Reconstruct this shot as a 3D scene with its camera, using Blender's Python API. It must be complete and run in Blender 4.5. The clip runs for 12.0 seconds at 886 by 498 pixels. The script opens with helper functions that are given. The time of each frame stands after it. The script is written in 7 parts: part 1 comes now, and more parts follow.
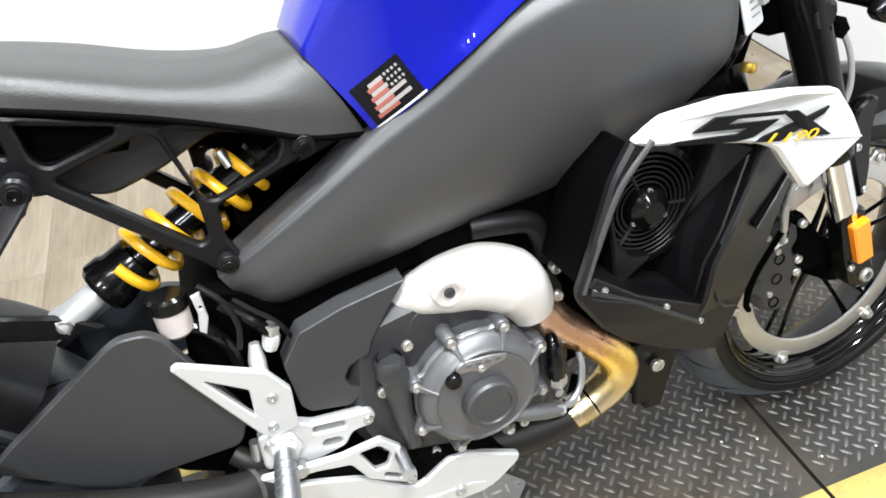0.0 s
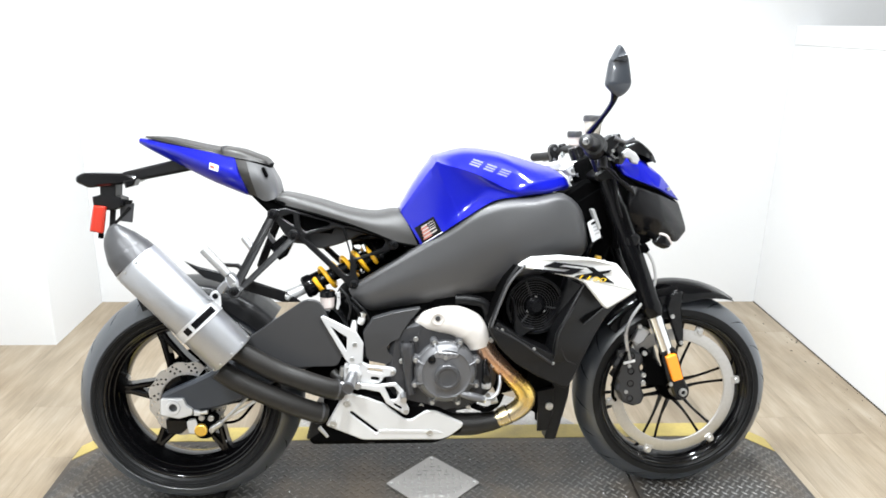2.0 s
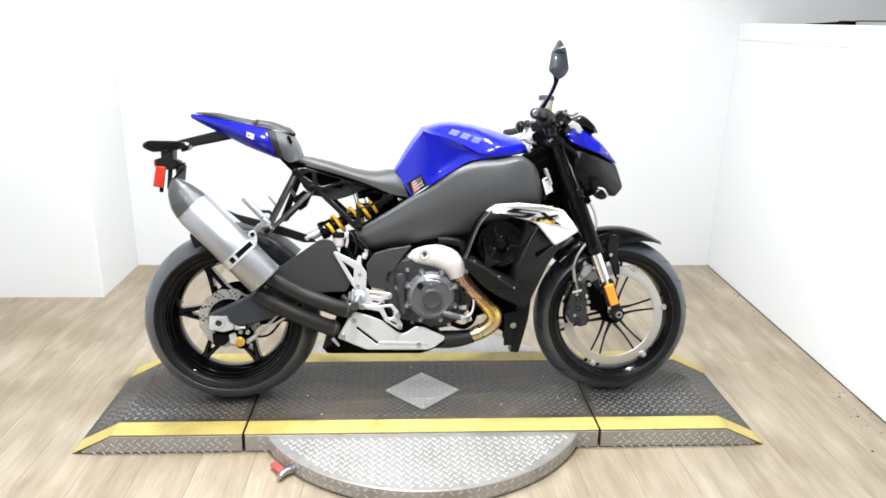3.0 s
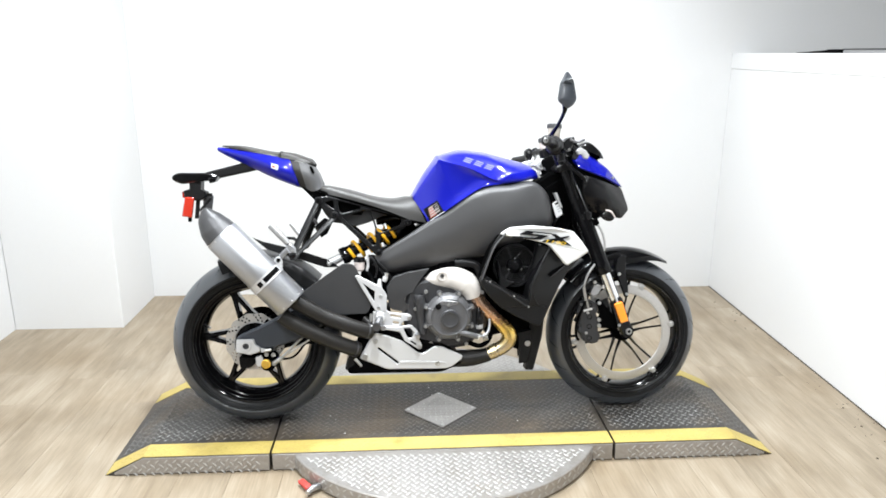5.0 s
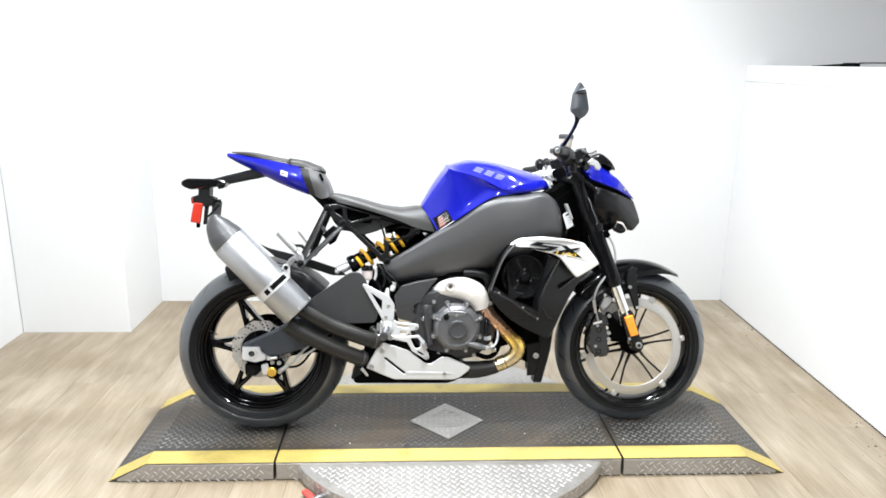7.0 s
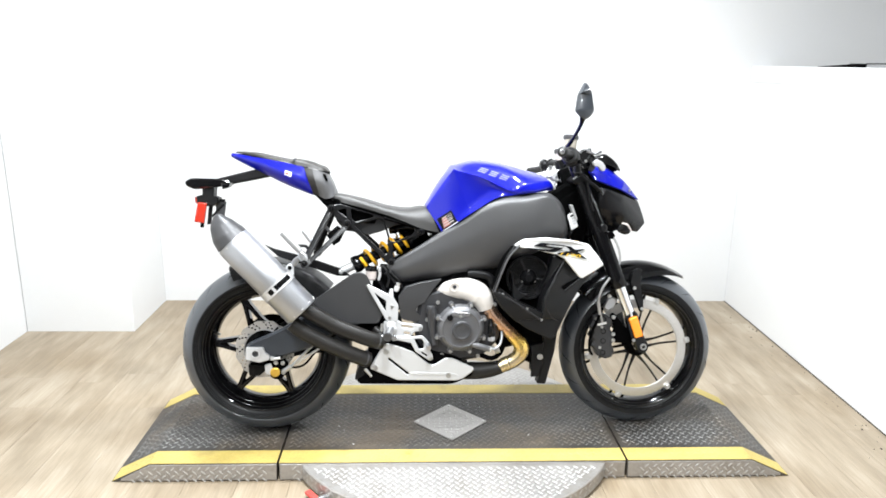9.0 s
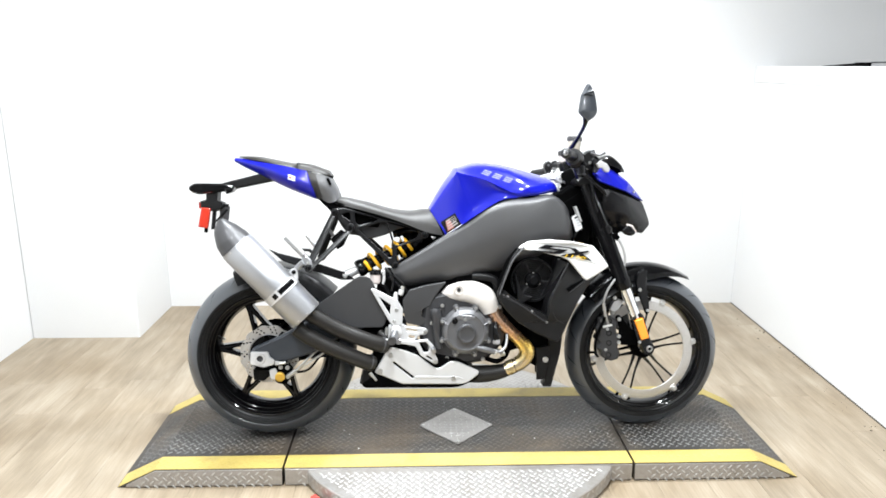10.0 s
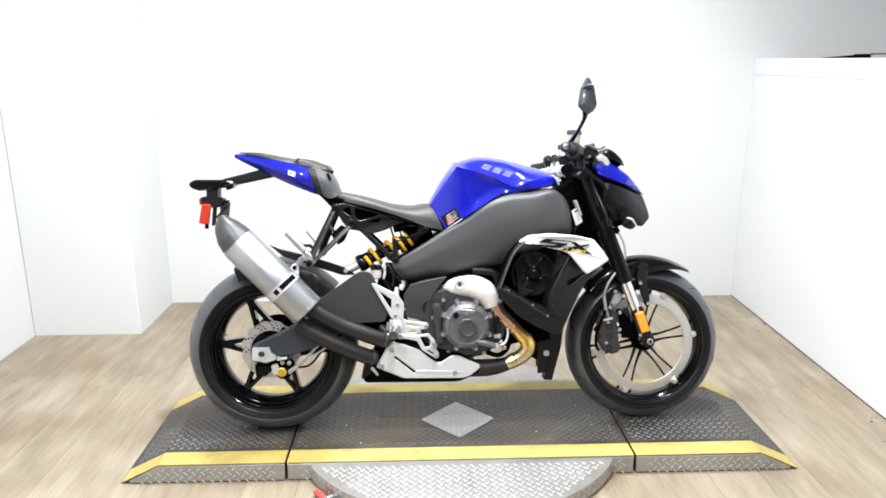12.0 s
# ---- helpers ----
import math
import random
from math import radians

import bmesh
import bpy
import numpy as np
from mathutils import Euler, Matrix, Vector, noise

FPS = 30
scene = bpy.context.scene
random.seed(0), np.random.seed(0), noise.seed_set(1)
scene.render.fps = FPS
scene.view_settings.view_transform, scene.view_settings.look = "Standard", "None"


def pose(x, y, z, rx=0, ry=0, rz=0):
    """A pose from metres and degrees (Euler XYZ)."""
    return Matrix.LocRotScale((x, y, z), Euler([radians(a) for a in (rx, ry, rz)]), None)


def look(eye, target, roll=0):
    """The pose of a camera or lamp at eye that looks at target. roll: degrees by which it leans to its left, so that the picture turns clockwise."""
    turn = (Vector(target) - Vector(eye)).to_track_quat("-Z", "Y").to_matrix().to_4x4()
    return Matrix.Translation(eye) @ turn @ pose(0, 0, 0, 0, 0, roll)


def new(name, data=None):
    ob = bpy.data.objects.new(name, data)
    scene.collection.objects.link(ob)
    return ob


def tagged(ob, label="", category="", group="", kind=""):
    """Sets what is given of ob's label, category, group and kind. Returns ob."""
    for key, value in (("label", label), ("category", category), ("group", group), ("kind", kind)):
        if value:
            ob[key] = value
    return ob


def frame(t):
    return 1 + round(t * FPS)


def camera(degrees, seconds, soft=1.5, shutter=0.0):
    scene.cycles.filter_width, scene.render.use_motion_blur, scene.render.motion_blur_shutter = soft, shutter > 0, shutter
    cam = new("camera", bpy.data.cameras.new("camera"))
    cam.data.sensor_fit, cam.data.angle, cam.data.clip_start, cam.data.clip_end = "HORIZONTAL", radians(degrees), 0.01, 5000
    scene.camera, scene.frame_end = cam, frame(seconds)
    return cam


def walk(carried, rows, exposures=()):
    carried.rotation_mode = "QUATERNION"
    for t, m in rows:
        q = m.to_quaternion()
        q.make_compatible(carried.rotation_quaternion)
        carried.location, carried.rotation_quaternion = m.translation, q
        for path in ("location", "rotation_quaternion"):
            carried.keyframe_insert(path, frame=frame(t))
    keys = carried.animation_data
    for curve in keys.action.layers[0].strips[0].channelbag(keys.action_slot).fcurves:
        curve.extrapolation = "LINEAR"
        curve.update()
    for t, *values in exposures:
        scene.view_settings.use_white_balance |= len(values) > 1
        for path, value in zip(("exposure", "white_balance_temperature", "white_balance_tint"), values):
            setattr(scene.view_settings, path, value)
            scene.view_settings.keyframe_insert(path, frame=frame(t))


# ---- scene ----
cam = camera(63.3, 12.0, soft=1.7)
PATH = [
    (0, (0.529, -0.616, 1.207), (0.992, 0.857, -0.064), -4.1),
    (0.1, (0.558, -0.646, 1.201), (0.871, 0.878, -0.060), -2.9),
    (0.3, (0.599, -0.713, 1.200), (0.673, 0.889, -0.001), -0.8),
    (0.5, (0.613, -0.781, 1.217), (0.622, 0.879, 0.102), -1.2),
    (0.7, (0.626, -0.876, 1.230), (0.603, 0.844, 0.212), -1.2),
    (0.9, (0.600, -0.998, 1.286), (0.586, 0.738, 0.290), -1.8),
    (1, (0.571, -1.069, 1.298), (0.592, 0.683, 0.334), -1.0),
    (1.5, (0.602, -1.460, 1.363), (0.631, 0.376, 0.571), -2.0),
    (2, (0.621, -1.827, 1.405), (0.732, 0.076, 0.801), 1.2),
    (2.5, (0.553, -2.127, 1.431), (0.711, -0.225, 0.835), -0.3),
    (3, (0.642, -2.400, 1.421), (0.752, -0.500, 0.807), 1.1),
    (3.1, (0.697, -2.453, 1.430), (0.781, -0.554, 0.808), -0.2),
    (3.2, (0.706, -2.471, 1.434), (0.746, -0.578, 0.792), 0.1),
    (5, (0.565, -2.519, 1.423), (0.684, -0.594, 0.894), 0.1),
    (5.5, (0.563, -2.517, 1.427), (0.664, -0.585, 0.920), 0.4),
    (6, (0.575, -2.514, 1.420), (0.682, -0.584, 0.906), 0.1),
    (6.5, (0.574, -2.504, 1.425), (0.680, -0.575, 0.908), 0.1),
    (7, (0.567, -2.495, 1.422), (0.661, -0.562, 0.915), 0.8),
    (9, (0.564, -2.488, 1.424), (0.649, -0.556, 0.916), 0.9),
    (9.5, (0.566, -2.489, 1.417), (0.642, -0.555, 0.914), 0.8),
    (10, (0.569, -2.483, 1.417), (0.639, -0.547, 0.921), 0.3),
    (10.5, (0.567, -2.494, 1.418), (0.640, -0.560, 0.916), 0.4),
    (11, (0.568, -2.498, 1.415), (0.644, -0.566, 0.905), 0.2),
    (11.5, (0.570, -2.493, 1.415), (0.642, -0.560, 0.908), 0.0),
    (12, (0.567, -2.487, 1.417), (0.637, -0.554, 0.907), -0.1),
]
walk(cam, [(t, look(eye, target, roll)) for t, eye, target, roll in PATH], [(0, 0.1), (0.5, 0.08), (1, 0.1), (1.5, 0.14), (2, 0.2), (2.5, 0.14), (3.2, 0.06), (5.5, 0.04), (7, 0.14), (9, 0.26), (10.5, 0.22), (12, 0.08)])

# ---- light ----
world = bpy.data.worlds.new("showroom_air")
scene.world = world
world.use_nodes = True
world.node_tree.nodes["Background"].inputs[0].default_value = (0.9, 0.95, 1.0, 1)
world.node_tree.nodes["Background"].inputs[1].default_value = 0.3
scene.view_settings.exposure = 0.0


def ceiling_lamp(x, y, z, sx, sy, watts):
    data = bpy.data.lights.new("tube_lamp", "AREA")
    data.shape, data.size, data.size_y, data.energy = "RECTANGLE", sx, sy, watts
    data.color = (0.92, 0.968, 1.0)
    ob = new("tube_lamp", data)
    ob.matrix_world = pose(x, y, z)
    return ob


# the last lamp is an added fill that brightens the space beyond the partition
LAMPS = [(-0.25, -1.6, 0.15, 0.15, 58), (1.3, -1.6, 0.15, 0.15, 20), (0.1, 0.2, 0.15, 0.15, 60), (1.3, 0.2, 0.15, 0.15, 46), (0.7, -0.75, 0.15, 0.15, 52), (0.3, -3.2, 0.15, 0.15, 48), (4.3, -0.6, 0.15, 0.15, 26)]
CEILING = 2.75
for x, y, sx, sy, watts in LAMPS:
    ceiling_lamp(x, y, CEILING - 0.075, sx, sy, watts)

# ---- materials ----
def material(name, color, rough=0.5, metal=0.0, grain=0.0, grain_scale=200.0, bump=0.0, bump_scale=400.0, patch=0.0, patch_scale=6.0, coat=0.0, stretch=(1, 1, 1), rough_var=0.06, random=0.0, spec=0.5):
    """A surface with a base colour, fine grain, larger patches and fine relief."""
    m = bpy.data.materials.new(name)
    m.use_nodes = True
    nt = m.node_tree
    b = nt.nodes["Principled BSDF"]
    b.inputs["Metallic"].default_value = metal
    b.inputs["Coat Weight"].default_value = coat
    b.inputs["Coat Roughness"].default_value = 0.04
    b.inputs["Specular IOR Level"].default_value = spec
    tc = nt.nodes.new("ShaderNodeTexCoord")
    mp = nt.nodes.new("ShaderNodeMapping")
    mp.inputs["Scale"].default_value = stretch
    nt.links.new(tc.outputs["Object"], mp.inputs[0])
    fine = nt.nodes.new("ShaderNodeTexNoise")
    fine.inputs["Scale"].default_value, fine.inputs["Detail"].default_value = grain_scale, 4
    large = nt.nodes.new("ShaderNodeTexNoise")
    large.inputs["Scale"].default_value, large.inputs["Detail"].default_value = patch_scale, 5
    for n in (fine, large):
        nt.links.new(mp.outputs[0], n.inputs["Vector"])

    def scaled(sock, amount, offset):
        n = nt.nodes.new("ShaderNodeMath")
        n.operation = "MULTIPLY_ADD"
        n.inputs[1].default_value, n.inputs[2].default_value = amount, offset
        nt.links.new(sock, n.inputs[0])
        return n.outputs[0]

    a = scaled(fine.outputs[0], 2 * grain, 1 - grain)
    p = scaled(large.outputs[0], 2 * patch, 1 - patch)
    mul = nt.nodes.new("ShaderNodeMath")
    mul.operation = "MULTIPLY"
    nt.links.new(a, mul.inputs[0])
    nt.links.new(p, mul.inputs[1])
    last = mul.outputs[0]
    if random:
        info = nt.nodes.new("ShaderNodeObjectInfo")
        r = scaled(info.outputs["Random"], 2 * random, 1 - random)
        mul2 = nt.nodes.new("ShaderNodeMath")
        mul2.operation = "MULTIPLY"
        nt.links.new(last, mul2.inputs[0])
        nt.links.new(r, mul2.inputs[1])
        last = mul2.outputs[0]
    tint = nt.nodes.new("ShaderNodeVectorMath")
    tint.operation = "SCALE"
    tint.inputs[0].default_value = color
    nt.links.new(last, tint.inputs["Scale"])
    nt.links.new(tint.outputs[0], b.inputs["Base Color"])
    nt.links.new(scaled(large.outputs[0], 2 * rough_var, rough - rough_var), b.inputs["Roughness"])
    if bump:
        relief = nt.nodes.new("ShaderNodeTexNoise")
        relief.inputs["Scale"].default_value, relief.inputs["Detail"].default_value = bump_scale, 3
        nt.links.new(mp.outputs[0], relief.inputs["Vector"])
        bn = nt.nodes.new("ShaderNodeBump")
        bn.inputs["Strength"].default_value, bn.inputs["Distance"].default_value = bump, 0.001
        nt.links.new(relief.outputs[0], bn.inputs["Height"])
        nt.links.new(bn.outputs[0], b.inputs["Normal"])
    return m


# grey chosen so that glossy black parts mirror a dim wall
REFLECTWALL = material("unseen_wall_grey", (0.2, 0.2, 0.205), 0.6, patch=0.05, patch_scale=1.5)
WALL = material("white_wall_paint", (0.655, 0.657, 0.66), 0.6, grain=0.012, grain_scale=60, bump=0.25, bump_scale=180, patch=0.03, patch_scale=1.5)
BLUE = material("blue_paint", (0.004, 0.007, 0.27), 0.34, metal=0.1, grain=0.05, grain_scale=900, coat=0.75, patch=0.04, spec=0.06)
MATTE = material("matte_black_plastic", (0.005, 0.005, 0.0055), 0.40, grain=0.12, grain_scale=500, bump=0.2, bump_scale=900, patch=0.12, spec=0.22)
SATIN = material("satin_black_frame", (0.037, 0.037, 0.039), 0.44, grain=0.06, grain_scale=500, bump=0.22, bump_scale=1100, patch=0.06, spec=0.7)
FORKBLACK = material("black_anodised_tube", (0.003, 0.003, 0.0034), 0.14, grain=0.05, patch=0.1, spec=0.18)
GLOSSBLACK = material("gloss_black", (0.003, 0.003, 0.0034), 0.14, grain=0.05, patch=0.1, coat=0.05, spec=0.26)
VINYL = material("seat_vinyl", (0.035, 0.034, 0.033), 0.42, spec=0.5, grain=0.14, grain_scale=700, bump=0.5, bump_scale=500, patch=0.1)
RUBBER = material("tyre_rubber", (0.0065, 0.0067, 0.0072), 0.42, spec=0.18, grain=0.1, grain_scale=300, bump=0.2, bump_scale=500, patch=0.2, patch_scale=9)
SILVER = material("silver_paint", (0.56, 0.56, 0.56), 0.4, metal=0.4, grain=0.05, grain_scale=500, bump=0.1, patch=0.06, patch_scale=14)
WHITE = material("white_paint", (0.66, 0.66, 0.65), 0.32, grain=0.01, coat=0.4, patch=0.02)
STEEL = material("brushed_steel", (0.48, 0.485, 0.5), 0.34, metal=0.95, grain=0.12, grain_scale=40, stretch=(1, 1, 30), patch=0.06, patch_scale=5)
BOLT = material("zinc_bolt", (0.54, 0.54, 0.53), 0.3, metal=0.9, grain=0.1, patch=0.1)
DISC = material("brake_disc_steel", (0.48, 0.465, 0.445), 0.38, metal=0.75, grain=0.12, grain_scale=120, patch=0.1)
ENGINE = material("engine_grey_paint", (0.125, 0.125, 0.13), 0.38, metal=0.5, grain=0.14, grain_scale=600, bump=0.35, bump_scale=600, patch=0.12, patch_scale=12)
YELLOW = material("spring_yellow", (0.86, 0.46, 0.015), 0.35, grain=0.04, coat=0.5, patch=0.05)
RED = material("red_reflector", (0.42, 0.022, 0.008), 0.25, grain=0.1, grain_scale=900, coat=0.3)
ORANGE = material("orange_reflector", (0.95, 0.28, 0.01), 0.22, grain=0.1, grain_scale=900, coat=0.6)
STRAW = material("straw_tinted_steel", (0.56, 0.46, 0.26), 0.3, metal=0.9, grain=0.08, patch=0.1)
GOLD = material("gold_anodised", (0.8, 0.5, 0.09), 0.33, metal=0.8, grain=0.06, patch=0.08)
CLEAR = material("clear_reservoir_plastic", (0.5, 0.44, 0.42), 0.25, grain=0.03, patch=0.08, patch_scale=30)
# near-black for dark parts; on filler blocks it stands in for deep shade
DARK = material("black_parts_and_recess_shade", (0.0012, 0.0012, 0.0013), 0.7, spec=0.02, grain=0.2, grain_scale=120, patch=0.3, patch_scale=15)
GREYDECAL = material("silver_decal", (0.15, 0.155, 0.18), 0.45, grain=0.04, spec=0.3)
BLACKDECAL = material("black_decal", (0.006, 0.006, 0.007), 0.4, spec=0.1)
YELLOWDECAL = material("yellow_decal", (0.75, 0.48, 0.02), 0.4)
WHITEDECAL = material("white_decal", (0.75, 0.75, 0.76), 0.4)
REDDECAL = material("red_decal", (0.3, 0.09, 0.07), 0.4)
STICKPALE = material("pale_print", (0.32, 0.29, 0.28), 0.4)
MUFFLER = material("muffler_satin_metal", (0.38, 0.387, 0.405), 0.4, metal=0.85, grain=0.05, grain_scale=300, patch=0.05, bump=0.08, bump_scale=700)
BLACKPIPE = material("black_coated_pipe", (0.013, 0.012, 0.011), 0.42, spec=0.28, grain=0.25, grain_scale=150, patch=0.25, patch_scale=20)
SHIELD = material("white_heat_shield", (0.58, 0.55, 0.52), 0.42, grain=0.04, grain_scale=300, bump=0.15, bump_scale=500, patch=0.07, patch_scale=9)
PLATE = material("black_painted_deck", (0.049, 0.046, 0.043), 0.45, metal=0.3, grain=0.25, grain_scale=90, patch=0.3, patch_scale=5, bump=0.3, bump_scale=300)


def stained(m, color, scale, low, high, amount):
    """Lays brown dirt in uneven patches over a material's own colour."""
    nt = m.node_tree
    b = nt.nodes["Principled BSDF"]
    old = b.inputs["Base Color"].links[0].from_socket
    tc = nt.nodes.new("ShaderNodeTexCoord")
    dirt = nt.nodes.new("ShaderNodeTexNoise")
    dirt.inputs["Scale"].default_value, dirt.inputs["Detail"].default_value, dirt.inputs["Roughness"].default_value = scale, 8, 0.65
    nt.links.new(tc.outputs["Object"], dirt.inputs["Vector"])
    mr = nt.nodes.new("ShaderNodeMapRange")
    mr.inputs[1].default_value, mr.inputs[2].default_value, mr.inputs[4].default_value = low, high, amount
    nt.links.new(dirt.outputs[0], mr.inputs[0])
    mix = nt.nodes.new("ShaderNodeMix")
    mix.data_type = "RGBA"
    nt.links.new(mr.outputs[0], mix.inputs[0])
    nt.links.new(old, mix.inputs[6])
    mix.inputs[7].default_value = (*color, 1)
    nt.links.new(mix.outputs[2], b.inputs["Base Color"])


stained(PLATE, (0.115, 0.088, 0.062), 3.2, 0.46, 0.68, 0.8)
TREAD = material("worn_tread", (0.139, 0.136, 0.131), 0.42, metal=0.35, grain=0.3, grain_scale=120, patch=0.4, patch_scale=6)
stained(TREAD, (0.125, 0.098, 0.07), 3.2, 0.44, 0.64, 0.9)
ALUPLATE = material("bare_aluminium_plate", (0.36, 0.345, 0.33), 0.42, metal=0.6, grain=0.15, grain_scale=100, patch=0.15, patch_scale=6, bump=0.2, bump_scale=250)
stained(ALUPLATE, (0.2, 0.17, 0.13), 7.0, 0.5, 0.75, 0.6)
ALUTREAD = material("aluminium_tread", (0.43, 0.42, 0.405), 0.5, metal=0.4, grain=0.1, grain_scale=100, patch=0.1)
YELLOWPAINT = material("yellow_edge_paint", (0.45, 0.35, 0.10), 0.5, grain=0.14, grain_scale=150, patch=0.25, patch_scale=8, bump=0.2, bump_scale=200)
FRAMEBLACK = material("black_cast_frame", (0.0055, 0.0055, 0.006), 0.34, grain=0.1, grain_scale=500, bump=0.12, bump_scale=700, patch=0.15, spec=0.24)
SIDECOVER = material("dark_grey_plastic", (0.013, 0.013, 0.014), 0.42, grain=0.08, grain_scale=500, bump=0.1, bump_scale=900, patch=0.08, spec=0.4)
SLATE = material("slate_grey_arm", (0.036, 0.041, 0.050), 0.34, metal=0.2, grain=0.05, bump=0.06, bump_scale=700, patch=0.1)
BRIGHT = material("bright_cast_aluminium", (0.53, 0.53, 0.535), 0.36, metal=0.35, grain=0.06, grain_scale=500, bump=0.1, bump_scale=600, patch=0.07, patch_scale=20)
CAPGREY = material("dark_cap", (0.06, 0.06, 0.063), 0.4, metal=0.4, grain=0.1, grain_scale=500, bump=0.1)
CASTBADGE = material("cast_badge", (0.3, 0.3, 0.31), 0.34, metal=0.8, grain=0.2, grain_scale=160, bump=0.5, bump_scale=200)
COWLGREY = material("grey_seat_cowl", (0.075, 0.075, 0.077), 0.4, grain=0.06, grain_scale=500, bump=0.08, bump_scale=900, patch=0.06)
RIMBLACK = material("gloss_black_rim", (0.0022, 0.0022, 0.0025), 0.09, grain=0.05, patch=0.1, spec=0.45, rough_var=0.03)
# bluish base and sheen tint imitate wall light reflected on the tyre crown
TREADBAND = material("tread_rubber_pale_sheen", (0.024, 0.027, 0.033), 0.34, grain=0.15, grain_scale=250, bump=0.06, bump_scale=500, patch=0.25, patch_scale=9, spec=1.0)
TREADBAND.node_tree.nodes["Principled BSDF"].inputs["Sheen Weight"].default_value = 0.08
TREADBAND.node_tree.nodes["Principled BSDF"].inputs["Sheen Roughness"].default_value = 0.55
TREADBAND.node_tree.nodes["Principled BSDF"].inputs["Sheen Tint"].default_value = (0.75, 0.88, 1, 1)
GUARDGREY = material("matte_grey_guard", (0.031, 0.031, 0.0325), 0.42, grain=0.05, grain_scale=400, bump=0.08, bump_scale=800, patch=0.08, spec=0.4)
PADBLACK = material("tail_pad_vinyl", (0.017, 0.0155, 0.014), 0.4, grain=0.12, grain_scale=500, bump=0.3, bump_scale=500, patch=0.15, spec=0.45)
CASEGREY = material("dark_crankcase_paint", (0.042, 0.042, 0.045), 0.40, metal=0.4, grain=0.14, grain_scale=600, bump=0.35, bump_scale=600, patch=0.15, patch_scale=12)
CASTEDGE = material("worn_casting_edge", (0.3, 0.3, 0.305), 0.32, metal=0.6, grain=0.1, grain_scale=400, patch=0.1, patch_scale=20)
SHROUDBLACK = material("moulded_black_shroud", (0.0045, 0.0045, 0.005), 0.38, grain=0.08, grain_scale=500, bump=0.12, bump_scale=900, patch=0.12, spec=0.28)
PEGGREY = material("knurled_grey_metal", (0.30, 0.30, 0.30), 0.5, metal=0.6, grain=0.3, grain_scale=260, bump=0.6, bump_scale=420)
HEADGLOSS = material("gloss_grey_housing", (0.0055, 0.0055, 0.0062), 0.26, grain=0.05, bump=0.05, bump_scale=700, patch=0.1, spec=0.26)
CEILGREY = material("white_ceiling_paint", (0.68, 0.68, 0.68), 0.7, grain=0.02, patch=0.05, patch_scale=1.5)
stained(YELLOWPAINT, (0.22, 0.17, 0.08), 9.0, 0.52, 0.78, 0.6)
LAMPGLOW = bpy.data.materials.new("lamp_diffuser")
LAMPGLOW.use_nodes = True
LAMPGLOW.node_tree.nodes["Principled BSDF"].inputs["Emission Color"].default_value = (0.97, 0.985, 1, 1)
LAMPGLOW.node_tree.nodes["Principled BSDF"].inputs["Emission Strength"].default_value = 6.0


def heat_tinted():
    """Stainless header pipe, tinted brown near the port and straw-gold further on."""
    m = material("heat_tinted_header", (0.6, 0.4, 0.2), 0.27, metal=0.9, grain=0.08, patch=0.1, patch_scale=12)
    nt = m.node_tree
    tc = nt.nodes.new("ShaderNodeTexCoord")
    sep = nt.nodes.new("ShaderNodeSeparateXYZ")
    nt.links.new(tc.outputs["Object"], sep.inputs[0])
    noise_t = nt.nodes.new("ShaderNodeTexNoise")
    noise_t.inputs["Scale"].default_value = 18
    add = nt.nodes.new("ShaderNodeMath")
    add.operation = "MULTIPLY_ADD"
    add.inputs[1].default_value = 0.07
    nt.links.new(noise_t.outputs[0], add.inputs[0])
    nt.links.new(sep.outputs["Z"], add.inputs[2])
    ramp = nt.nodes.new("ShaderNodeValToRGB")
    mr = nt.nodes.new("ShaderNodeMapRange")
    mr.inputs[1].default_value, mr.inputs[2].default_value = 0.22, 0.54
    nt.links.new(add.outputs[0], mr.inputs[0])
    nt.links.new(mr.outputs[0], ramp.inputs[0])
    e = ramp.color_ramp.elements
    e[0].position, e[0].color = 0.08, (0.72, 0.55, 0.22, 1)
    e[1].position, e[1].color = 1.0, (0.5, 0.36, 0.27, 1)
    for pos, col in ((0.28, (0.60, 0.51, 0.36, 1)), (0.40, (0.70, 0.52, 0.2, 1)), (0.53, (0.84, 0.56, 0.12, 1)), (0.64, (0.64, 0.36, 0.19, 1)), (0.8, (0.54, 0.34, 0.24, 1))):
        k = e.new(pos)
        k.color = col
    nt.links.new(ramp.outputs[0], nt.nodes["Principled BSDF"].inputs["Base Color"])
    return m


HEADER = heat_tinted()


